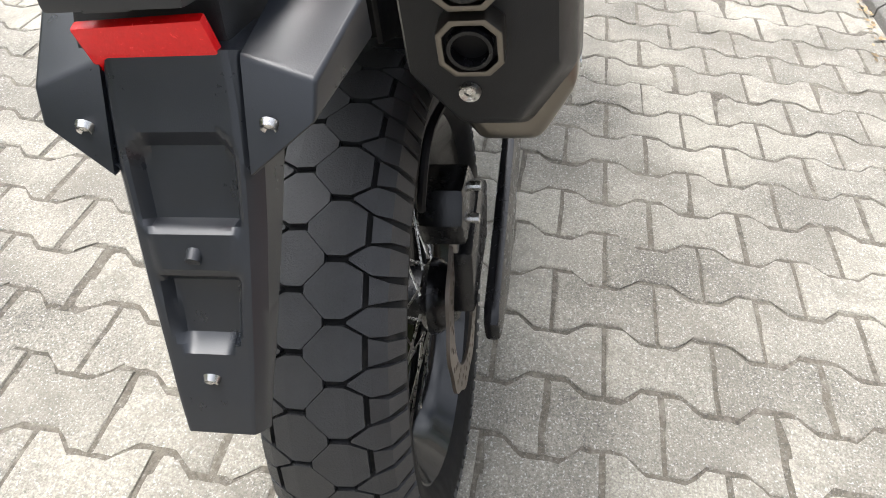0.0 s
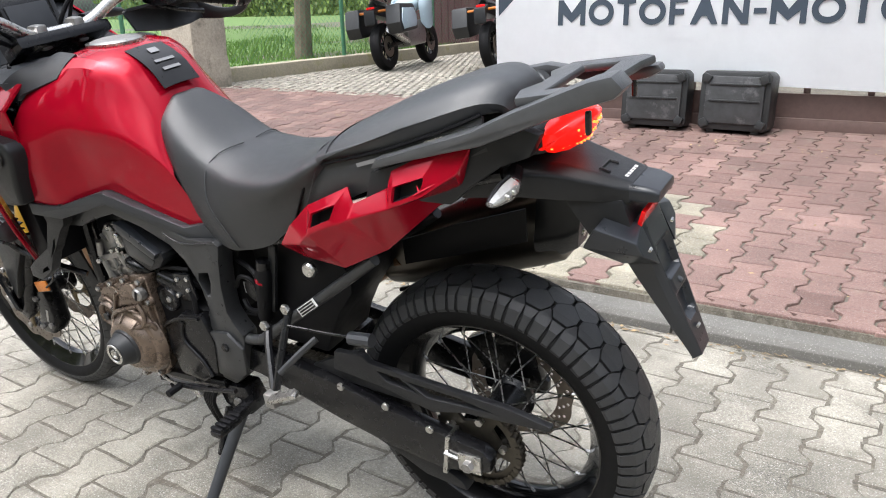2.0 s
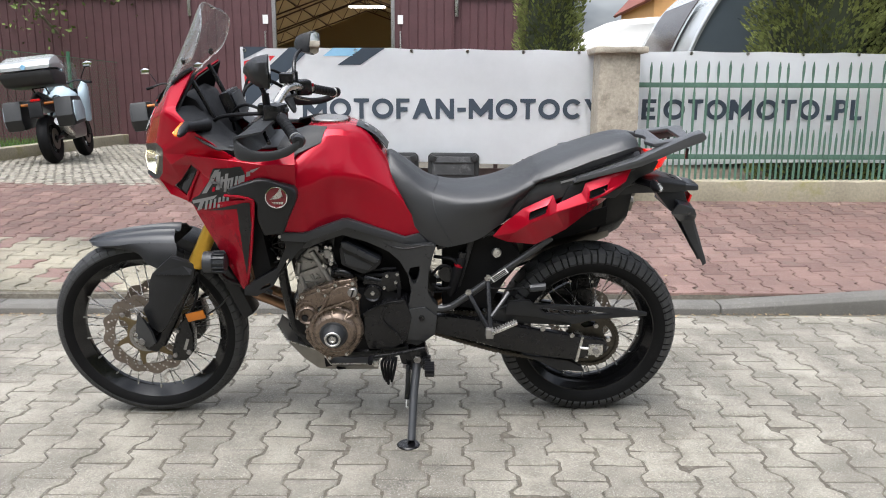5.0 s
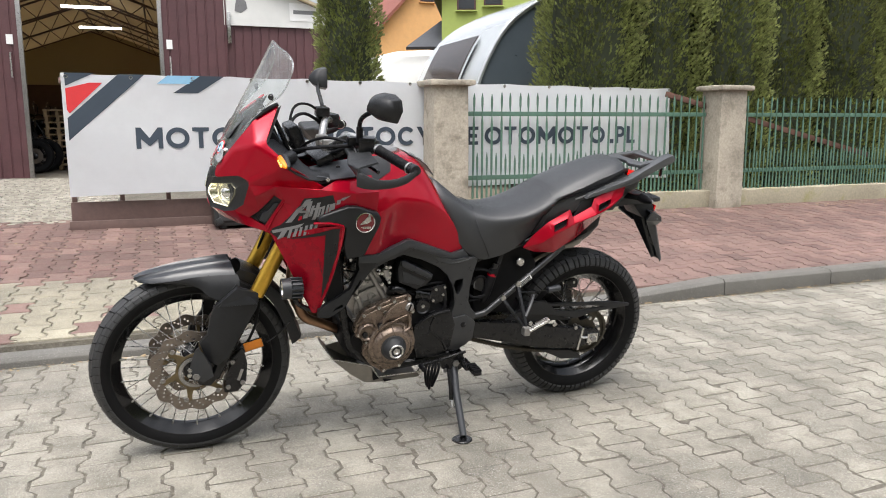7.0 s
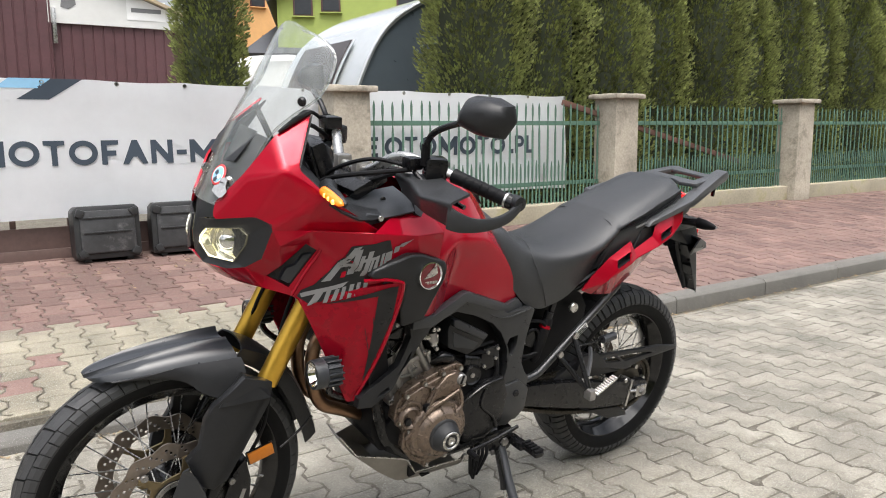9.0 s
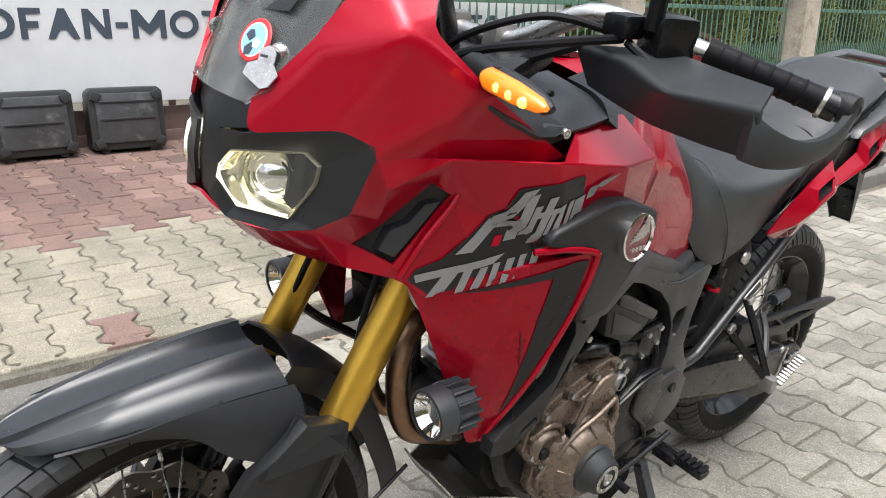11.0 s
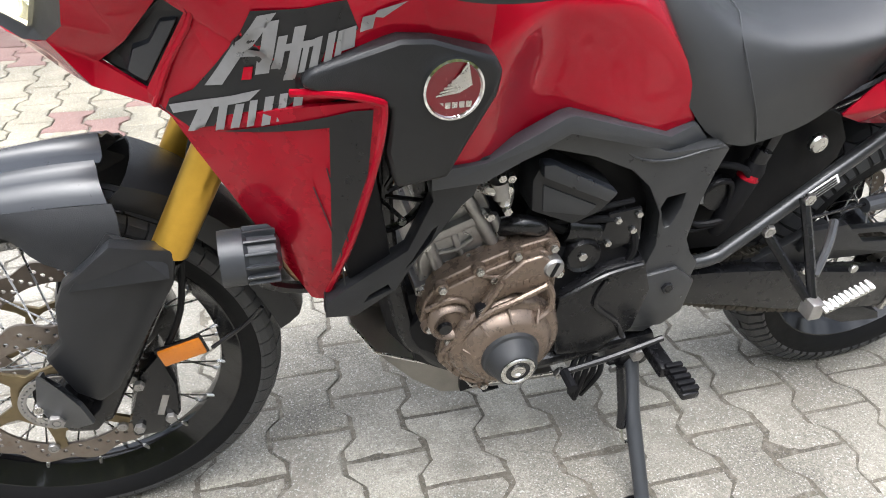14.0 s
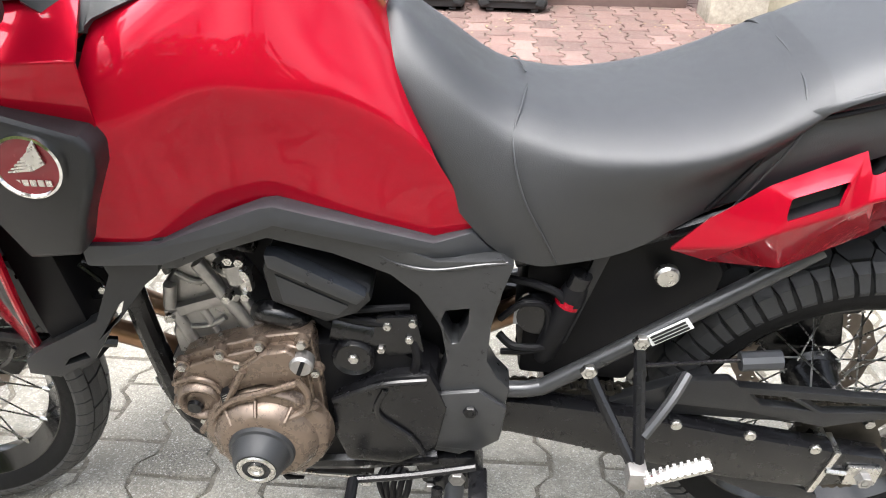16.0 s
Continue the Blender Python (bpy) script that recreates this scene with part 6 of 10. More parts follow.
o = part("tail_cowl", facets(CW, ["p0 u1 m0", "p0 m0 l3", "u1 u2 m1 m0", "u2 u3 b1 a1", "u3 m2 c1 b1", "m1 d1 c1 m2", "u2 a1 d1 m1", "m2 u3 u4 m3", "u4 u5 m4 m3", "u5 u6 m4", "u6 u7 b2 a2", "u7 m5 c2 b2", "m4 d2 c2 m5", "u6 a2 d2 m4", "u7 u8 m6 m5",
                                   "m0 m1 l2 l3", "m1 m2 l1 l2", "m2 m3 l1", "m3 m4 r1 l1", "m4 m5 m6 r1", "m6 u8 r1"], 0.004, 0.005), RED, bike, "red angular rear side cowl with two strap recesses", 40)
p2 = twin(o)
for oo, sy in ((o, -1), (p2, 1)):
    for q in "12":
        ps = [Vector(CW[k + q]) for k in "abcd"]
        bm = bmesh.new()
        front_, back_ = [bm.verts.new((p.x, -sy * (p.y + 0.003), p.z)) for p in ps], [bm.verts.new((p.x * 0.97, -sy * (p.y + 0.026), p.z)) for p in ps]
        for k in range(4):
            bm.faces.new((front_[k], front_[(k + 1) % 4], back_[(k + 1) % 4], back_[k]))
        bm.faces.new(back_)
        part("strap_recess", bm, PLASTIC, oo, "", 0)
sp_ = [(-0.127, 0.925), (0.0, 0.966), (0.14, 1.012), (0.178, 0.996), (0.160, 0.960), (0.113, 0.944), (0.066, 0.912), (0.03, 0.88), (-0.05, 0.88), (-0.16, 0.84)]
o = part("tail_side_panel", slab(sp_, -0.142, -0.118, 0.006, f=lambda x, z: 0.30 * max(0, x - 0.02)), PLASTIC, bike, "black panel between the seat and the tail lamp")
twin(o)

# luggage rack and grab rails
rail = [(-0.115, 0.936), (0.022, 0.972), (0.102, 0.992), (0.165, 1.016), (0.214, 1.036), (0.274, 1.056), (0.306, 1.066), (0.320, 1.080), (0.303, 1.100), (0.270, 1.092), (0.214, 1.070), (0.152, 1.045), (0.089, 1.016), (-0.060, 0.968), (-0.100, 0.956)]
rk = part("grab_rail", slab(rail, -0.160, -0.112, 0.007, f=lambda x, z: 0.16 * max(0, x - 0.10)), RACKM, bike, "black grab rail and luggage rack")
arch = [(-0.127, 0.985), (-0.126, 1.006), (-0.023, 1.024), (0.036, 1.044), (0.100, 1.056), (0.160, 1.050), (0.280, 1.060), (0.305, 1.066), (0.312, 1.054), (0.285, 1.040), (0.221, 1.026), (0.123, 1.034), (0.036, 1.024), (-0.054, 1.004), (-0.110, 0.970)]
part("right_rail", slab(arch, 0.112, 0.140, 0.007, f=lambda x, z: -0.14 * max(0, x - 0.12)), RACKM, rk)
part("rail_foot", slab([(-0.130, 0.940), (-0.126, 1.000), (-0.100, 0.995), (-0.020, 0.975), (0.050, 0.990), (0.040, 0.965)], 0.118, 0.134, 0.006), RACKM, rk)
rack_o = [(0.150, -0.118), (0.285, -0.104), (0.305, -0.085), (0.292, -0.05), (0.284, 0.05), (0.300, 0.085), (0.290, 0.104), (0.150, 0.118), (0.132, 0.06), (0.150, 0.02), (0.150, -0.02), (0.132, -0.06)]
bm = slab([(x, y) for x, y in rack_o], -0.007, 0.007, 0.005, [[(0.185, -0.078), (0.185, 0.078), (0.250, 0.072), (0.250, -0.072)]])
bm.transform(Matrix.Translation((0, 0, 1.032)) @ pose(0, 0, 0, 0, -8, 0) @ pose(0, 0, 0, 90, 0, 0))
part("rack_plate", bm, RACKM, rk)
for sx, sy, z_ in ((0.155, -0.135, 1.036), (0.155, 0.118, 1.052), (0.272, -0.112, 1.072), (0.272, 0.110, 1.062)):
    part("rack_hole", lathe([(0.004, 0.002), (0.011, 0.002), (0.013, 0.0), (0.013, -0.004)], 14, pose(sx, sy, z_, 90, 0, 0)), DEEP, rk)
part("rack_hook", box(0.008, 0.012, 0.036, 0.003, (0.262, -0.11, 1.026), None), BLACKM, rk)
part("rack_hook", box(0.008, 0.012, 0.036, 0.003, (0.262, 0.10, 1.026), None), BLACKM, rk)
part("rack_label", box(0.045, 0.001, 0.018, 0, (0.195, 0.106, 1.044), pose(0, 0, 0, 25, 0, 0)), WHITEP, rk)
part("label_mark", box(0.012, 0.001, 0.012, 0, (0.183, 0.1050, 1.0442), pose(0, 0, 0, 25, 0, 0)), PBLUE, rk)

# tail lamp and rear mudguard
LR = [(0.080, 0.963, 0.990, 0.178), (0.062, 0.953, 1.001, 0.196), (0.032, 0.949, 1.006, 0.208), (0.0, 0.948, 1.007, 0.212)]
LR = [(-y, a, b, c) for y, a, b, c in LR] + [(y, a, b, c) for y, a, b, c in reversed(LR[:-1])]
rings_ = [[(0.168, y, zl), (xr - 0.016, y, zl), (xr + 0.006, y, zl + (zh - zl) * 0.30), (xr + 0.018, y, zh - 0.006), (xr + 0.008, y, zh), (0.168, y, zh)] for y, zl, zh, xr in LR]
tl = part("tail_lamp", bevel(loft(rings_), 0.003, 2, 25), TAILL, bike, "lit red tail lamp")
tl.location.y = 0.012
part("lamp_housing", bevel(loft([[(x, -w, a), (x, w, a), (x, w, b), (x, -w, b)] for x, w, a, b in ((0.09, 0.085, 0.945, 0.995), (0.140, 0.084, 0.950, 1.000), (0.172, 0.078, 0.956, 0.996))]), 0.006), PLASTIC, tl, "black tail lamp housing")
led_rnd = random.Random(21)
for row in range(3):
    for k in range(13):
        u = (k - 6) / 6 + led_rnd.uniform(-0.04, 0.04)
        part("led", lathe([(0.0006, 0.0016), (0.0015, 0.0012), (0.0023, -0.003)], 7, pose(0.2120 + row * 0.0078 - 0.031 * abs(u) ** 2.2, u * 0.070, 0.962 + row * 0.0135 + led_rnd.uniform(-0.003, 0.003), -20, 0, 90 + 38 * u)), TAILH, tl)
ton = []
for x, hw, zc, th in ((0.02, 0.100, 0.905, 0.070), (0.12, 0.092, 0.908, 0.055), (0.19, 0.084, 0.908, 0.056), (0.302, 0.052, 0.890, 0.032)):
    ton.append([(x, 0.012 + hw * u, zc + th * v) for u, v in ((-1, -0.5), (1, -0.5), (1, 0.25), (0.72, 0.5), (-0.72, 0.5), (-1, 0.25))])
mg = part("rear_mudguard", bevel(loft(ton), 0.005, 2, 20), PLASTIC, bike, "black plastic tail mudguard")
tbk = part("tail_block", bevel(loft([[(x, -w, z - h), (x, w, z - h), (x, w, z + h * 0.5), (x, w * 0.85, z + h), (x, -w * 0.85, z + h), (x, -w, z + h * 0.5)] for x, w, z, h in ((0.296, 0.051, 0.892, 0.013), (0.325, 0.048, 0.890, 0.012), (0.345, 0.042, 0.887, 0.009))]), 0.005), FENDER, mg)
tbk.location.y = 0.010
part("plate_lamp", box(0.012, 0.030, 0.008, 0.002, (0.330, 0.0, 0.878), None), GREYP, mg)
for k in range(5):
    part("name_letter_bar", box(0.0055, 0.0075, 0.0006, 0, (0.287, -0.012 + k * 0.0112, 0.9110), pose(0, 0, 0, 0, 15, 0)), WHITEP, mg)
part("guard_recess", tube([(0.262, -0.022, 0.9175), (0.246, -0.020, 0.9218), (0.246, 0.020, 0.9218), (0.262, 0.022, 0.9175)], 0.003, 6, 1), PLASTIC, mg)
part("tail_arm", bevel(loft([[(x, -w, z), (x, w, z), (x2, w * 0.9, z2), (x2, -w * 0.9, z2)] for x, z, x2, z2, w in ((0.190, 0.880, 0.290, 0.882, 0.052), (0.215, 0.848, 0.304, 0.846, 0.056), (0.240, 0.818, 0.306, 0.818, 0.060))]), 0.004), PLASTIC, mg)
part("rear_reflector", box(0.008, 0.084, 0.034, 0.002, (0.317, 0.007, 0.847), pose(0, 0, 0, 2, 16, 0)), REFLR, mg, "rectangular red rear reflector")


def hang_y(z):
    """Sideways place of the hanger's middle, a little right of the wheel's."""
    return 0.015


HW = [(0.318, 0.842, 0.048), (0.330, 0.812, 0.050), (0.345, 0.776, 0.050), (0.358, 0.742, 0.047), (0.374, 0.704, 0.043), (0.395, 0.652, 0.037), (0.408, 0.622, 0.033), (0.416, 0.600, 0.030)]
hb_ = bmesh.new()
NU, NV = 36, 60
grid_ = []
for v in range(NV + 1):
    s_ = v / NV * (len(HW) - 1)
    k = min(int(s_), len(HW) - 2)
    x, z, w = [HW[k][q] + (HW[k + 1][q] - HW[k][q]) * (s_ - k) for q in range(3)]
    row = []
    for u in range(NU + 1):
        uu = u / NU * 2 - 1
        half_ = 0.74 - 0.10 * max(0, (0.74 - z) / 0.07)
        # distance inside the rounded outline of the recess
        dy, dz = half_ - abs(uu), min(0.797 - z, z - 0.660) / w
        corner = 0.34
        if dy < corner and dz < corner:
            ins = corner - math.hypot(corner - dy, corner - dz)
        else:
            ins = min(dy, dz)
        d = -0.011 * min(1.0, max(0.0, ins / 0.13))
        ledge = min(1.0, max(0.0, (0.020 - abs(z - 0.725)) / 0.006))
        if ins > 0:
            d = d * (1 - ledge) + 0.002 * ledge * min(1.0, ins / 0.13)
        d -= 0.012 * (max(0, abs(uu) - 0.80) / 0.20) ** 1.5
        row.append(hb_.verts.new((x + d * 0.88, hang_y(z) + w * uu, z + d * 0.47)))
    grid_.append(row)
for a, b in zip(grid_, grid_[1:]):
    for i in range(NU):
        hb_.faces.new((a[i], a[i + 1], b[i + 1], b[i]))
bmesh.ops.recalc_face_normals(hb_, faces=hb_.faces)
rim_ = [e for e in hb_.edges if e.is_boundary]
ext_ = bmesh.ops.extrude_edge_only(hb_, edges=rim_)
for v in ext_["geom"]:
    if isinstance(v, bmesh.types.BMVert):
        v.co += Vector((-0.004 - 0.046 * max(0.0, min(1.0, (v.co.z - 0.60) / 0.22)), 0, -0.003))
hg = part("plate_hanger", hb_, FENDER, mg, "dark grey plastic plate hanger", 28)
for sy in (-1, 1):
    y_ = 0.015
    WP = dict(a=(0.316, sy * 0.046 + y_, 0.838), b=(0.324, sy * 0.092 + y_, 0.824), c=(0.335, sy * 0.090 + y_, 0.802), d=(0.348, sy * 0.046 + y_, 0.772), e=(0.262, sy * 0.112 + y_, 0.850), f=(0.240, sy * 0.106 + y_, 0.812), g=(0.290, sy * 0.060 + y_, 0.770), h=(0.262, sy * 0.052 + y_, 0.852))
    part("hanger_wing", facets(WP, ["a b c d", "b e f c", "c f g d", "a h e b"], 0.003, 0.006), FENDER, hg, "angular wing of the plate hanger", 35)
    part("hanger_screw", lathe([(0.001, -0.002), (0.003, -0.001), (0.005, -0.0025), (0.0065, 0.002)], 14, pose(0.3355, sy * 0.061 + y_, 0.801) @ pose(0, 0, 0, 0, 22, 0) @ pose(0, 0, 0, 0, 0, 90)), STEEL, hg)
part("hanger_screw", lathe([(0.001, -0.002), (0.003, -0.001), (0.005, -0.0025), (0.0065, 0.002)], 14, pose(0.4015, 0.015, 0.641) @ pose(0, 0, 0, 0, 22, 0) @ pose(0, 0, 0, 0, 0, 90)), STEEL, hg)
part("hanger_knob", lathe([(0.001, -0.006), (0.005, -0.006), (0.006, 0.002)], 12, pose(0.366, 0.015, 0.724) @ pose(0, 0, 0, 0, 22, 0) @ pose(0, 0, 0, 0, 0, 90)), GREYP, hg)
for sy in (-1, 1):
    ind = part("rear_indicator", tube([(0.12, sy * 0.075, 0.925), (0.14, sy * 0.12, 0.927), (0.15, sy * 0.145, 0.929)], [0.014, 0.012, 0.014], 10, 1), DEEP, bike, "rear indicator on a short black stalk")
    rg = []
    for y, h, d_ in ((0.142, 0.009, 0.010), (0.150, 0.016, 0.014), (0.18, 0.015, 0.014), (0.212, 0.009, 0.010), (0.224, 0.004, 0.006)):
        rg.append([(0.155 + d_ * math.cos(a * TAU / 10), sy * y, 0.931 + h * math.sin(a * TAU / 10)) for a in range(10)])
    part("indicator_lens", loft(rg), LENSG, ind, "clear indicator lens")
    part("indicator_body", loft([[(0.153 + (x - 0.155) * 0.82 if x > 0.155 else x - 0.003, y, 0.931 + (z - 0.931) * (1.08 if x < 0.156 else 0.8)) for x, y, z in r] for r in rg]), INDB, ind, "pale reflector of the indicator")
    part("indicator_back", loft([[(0.150 + (x - 0.155) * 0.9 if x < 0.156 else 0.151, y, 0.931 + (z - 0.931) * 1.22) for x, y, z in r] for r in rg]), DEEP, ind)
    for yb in (0.172, 0.192):
        part("indicator_bulb", lathe([(0.001, -0.005), (0.004, -0.003), (0.005, 0.004)], 8, pose(0.1645, sy * yb, 0.931) @ pose(0, 0, 0, 0, 0, 90)), STEEL, ind)

# muffler on the right
mf = []
for x, yc, zc, hw, hh in ((-0.32, 0.150, 0.590, 0.045, 0.05), (-0.26, 0.175, 0.615, 0.056, 0.080), (-0.12, 0.200, 0.662, 0.062, 0.100), (0.05, 0.214, 0.722, 0.062, 0.106), (0.10, 0.212, 0.742, 0.062, 0.104)):
    mf.append([(x, yc - hw, zc - hh * 0.5), (x, yc - hw * 0.45, zc - hh), (x, yc + hw * 0.45, zc - hh), (x, yc + hw, zc - hh * 0.45), (x, yc + hw, zc + hh * 0.6), (x, yc + hw * 0.5, zc + hh), (x, yc - hw * 0.5, zc + hh), (x, yc - hw, zc + hh * 0.6)])
mu = part("muffler", bevel(loft(mf), 0.016, 3, 20), MUFFM, bike, "steel exhaust muffler with black end cap")
mu.location.y = -0.016
ec = []
for x, yc, zc, hw, hh in ((0.050, 0.206, 0.738, 0.073, 0.108), (0.118, 0.202, 0.764, 0.072, 0.108), (0.150, 0.198, 0.776, 0.062, 0.100)):
    ec.append([(x, yc - hw, zc - hh * 0.4), (x - 0.02, yc - hw * 0.4, zc - hh), (x - 0.02, yc + hw * 0.4, zc - hh), (x - 0.01, yc + hw, zc - hh * 0.4), (x + 0.012, yc + hw, zc + hh * 0.6), (x + 0.016, yc + hw * 0.55, zc + hh), (x + 0.016, yc - hw * 0.55, zc + hh), (x + 0.012, yc - hw, zc + hh * 0.6)])
cap_ = part("end_cap", bevel(loft(ec), 0.008, 2, 20), PLASTIC, mu, "black muffler end cap")
for dz in (0.050, -0.008):
    mm = pose(0.160 + 0.16 * dz, 0.192, 0.777 + dz, 0, 10, 0) @ pose(0, 0, 0, 0, 0, 90)
    o_ = [(-0.026, -0.014), (-0.014, -0.026), (0.014, -0.026), (0.026, -0.014), (0.026, 0.014), (0.014, 0.026), (-0.014, 0.026), (-0.026, 0.014)]
    bm = slab(o_, -0.014, 0.012, 0.002, [[(x * 0.8, z * 0.8) for x, z in reversed(o_)]])
    o2 = part("outlet_frame", bm, MUFFM, cap_, "bright octagonal outlet frame")
    o2.matrix_basis = mm
    o2 = part("outlet_pipe", lathe([(0.015, -0.016), (0.018, -0.016), (0.018, 0.03), (0.015, 0.03), (0.015, -0.016)], 22, cap=False), BLACKM, cap_)
    o2.matrix_basis = mm
    o2 = part("outlet_dark", slab([(x * 0.84, z * 0.84) for x, z in o_], -0.004, 0.0, 0), DEEP, cap_)
    o2.matrix_basis = mm
o2 = part("cap_screw", lathe([(0.001, -0.004), (0.005, -0.002), (0.009, -0.004), (0.010, 0.0)], 14), STEEL, cap_)
o2.matrix_basis = pose(0.138, 0.184, 0.712, 0, 12, 0) @ pose(0, 0, 0, 0, 0, 90)
part("link_pipe", tube([(-0.95, 0.12, 0.33), (-0.70, 0.14, 0.34), (-0.52, 0.14, 0.42), (-0.38, 0.135, 0.54), (-0.28, 0.135, 0.61)], 0.024, 12), PIPE, mu)
part("heat_shield", slab([(-0.24, 0.62), (-0.10, 0.665), (0.06, 0.72), (0.06, 0.79), (-0.10, 0.735), (-0.24, 0.68)], 0.088, 0.094, 0.002), DEEP, mu)
for x, z in ((0.02, 0.83), (0.0, 0.67)):
    part("muffler_bolt", bolt(x, 0.264, z, 0.009, 0.014, 1), STEEL, mu)

# ---- forks and front mudguard ----
def fork_x(z):
    return -1.538 + (z - 0.347) * 0.52


for sy in (-1, 1):
    fk = part("fork_leg", tube([(fork_x(0.632), sy * 0.108, 0.632), (fork_x(0.97), sy * 0.105, 0.97)], 0.0265, 22, 1), GOLD, bike, "gold anodised fork tube")
    part("fork_slider", tube([(fork_x(0.335), sy * 0.105, 0.335), (fork_x(0.62), sy * 0.105, 0.62)], 0.023, 18, 1), BLACKM, fk, "black lower fork leg")
    part("axle_clamp", slab([(-1.615, 0.375), (-1.595, 0.310), (-1.555, 0.300), (-1.53, 0.33), (-1.52, 0.42), (-1.56, 0.43)], sy * 0.088, sy * 0.118, 0.008), BLACKM, fk)
    part("axle_nut", bolt(FX, sy * 0.118, FZ, 0.013, 0.012, sy), ALLOY, fk)
    part("fork_collar", tube([(fork_x(0.945), sy * 0.105, 0.945), (fork_x(0.985), sy * 0.105, 0.985)], 0.034, 20, 1), BLACKM, fk)
    gd = [(-1.530, 0.612), (-1.500, 0.640), (-1.458, 0.676), (-1.380, 0.645), (-1.392, 0.590), (-1.456, 0.489), (-1.497, 0.418), (-1.530, 0.386), (-1.562, 0.402), (-1.588, 0.470), (-1.560, 0.503), (-1.548, 0.575)]
    bm = slab(gd, -0.148, -0.124, 0.006, f=lambda x, z: 0.35 * max(0, -1.50 - x) + 0.30 * max(0, x + 1.43))
    if sy > 0:
        bm.transform(Matrix.Diagonal((1, -1, 1, 1)))
    g = part("fork_guard", bm, PLASTIC, fk, "large black plastic fork guard")
    foot = {k: (x, sy * y, z) for k, (x, y, z) in dict(a=(-1.592, 0.146, 0.468), b=(-1.574, 0.150, 0.440), c=(-1.556, 0.150, 0.398), d=(-1.604, 0.130, 0.452), e=(-1.622, 0.118, 0.384), f=(-1.590, 0.128, 0.362), g=(-1.612, 0.118, 0.332), h=(-1.580, 0.122, 0.322), i=(-1.548, 0.146, 0.352)).items()}
    part("guard_foot", facets(foot, ["a b d", "d b f e", "b c i f", "e f g", "f i h g"], 0.003, 0.008), GREYP, fk, "angular dark grey fork foot", 35)
    for bx, bz in ((-1.622, 0.372), (-1.624, 0.352)):
        part("clamp_bolt", bolt(bx, sy * 0.112, bz, 0.008, 0.008, sy), STEEL, fk)
    GS = dict(a=(-1.460, sy * 0.126, 0.682), b=(-1.393, sy * 0.120, 0.642), c=(-1.394, sy * 0.149, 0.612), d=(-1.520, sy * 0.148, 0.612), e=(-1.512, sy * 0.126, 0.640))
    part("guard_shoulder", facets(GS, ["a b c d"], 0.004, 0.005), PLASTIC, fk, "", 35)
    # caliper behind the leg
    cal = [(-1.475, 0.40), (-1.44, 0.44), (-1.425, 0.37), (-1.43, 0.30), (-1.46, 0.262), (-1.51, 0.262), (-1.505, 0.31)]
    c = part("brake_caliper", slab(cal, sy * 0.055, sy * 0.112, 0.010), BLACKM, bike, "black four-piston brake caliper")
    part("caliper_name_bar", box(0.010, 0.001, 0.045, 0, (-1.452, sy * 0.1125, 0.330), pose(0, 0, 0, 0, 20, 0)), ALLOY, c)
    for x, z in ((-1.478, 0.385), (-1.495, 0.288), (-1.445, 0.30)):
        part("caliper_bolt", bolt(x, sy * 0.112, z, 0.009, 0.008, sy), ALLOY, c)
    part("brake_hose", tube([(-1.44, sy * 0.10, 0.42), (-1.395, sy * 0.11, 0.52), (-1.37, sy * 0.10, 0.66), (-1.33, sy * 0.08, 0.80), (-1.25, sy * 0.06, 0.95)], 0.005, 8), DEEP, fk)
    rf = part("side_reflector", box(0.066, 0.006, 0.032, 0.003, (-1.405, sy * 0.118, 0.444), pose(0, 0, 0, 0, -14, 0)), AMBER, fk, "amber side reflector")
    part("reflector_tray", box(0.072, 0.006, 0.038, 0.003, (-1.405, sy * 0.113, 0.443), pose(0, 0, 0, 0, -14, 0)), BLACKM, fk)
    part("reflector_arm", tube([(-1.36, sy * 0.13, 0.455), (-1.31, sy * 0.13, 0.49), (-1.28, sy * 0.14, 0.53)], 0.0032, 8), BLACKM, fk)

part("lower_clamp", box(0.10, 0.26, 0.05, 0.014, (-1.225, 0, 0.955), pose(0, 0, 0, 0, -27, 0)), BLACKM, bike)
part("top_clamp", box(0.10, 0.25, 0.03, 0.010, (-1.135, 0, 1.115), pose(0, 0, 0, 0, -27, 0)), BLACKM, bike, "black top fork clamp")

fen = []
for x, zt, hw, drop, dip in ((-1.784, 0.688, 0.020, 0.010, 0.0), (-1.768, 0.696, 0.044, 0.016, 0.0), (-1.720, 0.709, 0.063, 0.023, 0.003), (-1.640, 0.724, 0.076, 0.030, 0.008), (-1.540, 0.736, 0.085, 0.033, 0.012), (-1.468, 0.739, 0.090, 0.035, 0.016)):
    fen.append([(x + 0.012, -hw, zt - drop), (x + 0.006, -hw * 0.80, zt - drop * 0.42), (x + 0.002, -hw * 0.50, zt - 0.006), (x, -hw * 0.41, zt + 0.001), (x, -hw * 0.36, zt - dip * 0.4), (x + 0.002, -hw * 0.18, zt - dip), (x + 0.004, 0, zt - dip)])
fm = part("front_mudguard", skin(mirror_rows(fen), 3, 2, 0.004), FENDER, bike, "satin black front mudguard with two ridges", 28)
cheek = [[(-1.735, -0.064, 0.687), (-1.66, -0.076, 0.692), (-1.60, -0.083, 0.701), (-1.53, -0.088, 0.704), (-1.450, -0.092, 0.704)],
         [(-1.710, -0.067, 0.687), (-1.64, -0.079, 0.686), (-1.585, -0.092, 0.686), (-1.53, -0.106, 0.676), (-1.445, -0.116, 0.668)],
         [(-1.690, -0.067, 0.686), (-1.63, -0.079, 0.681), (-1.580, -0.094, 0.668), (-1.545, -0.116, 0.640), (-1.480, -0.126, 0.610)]]
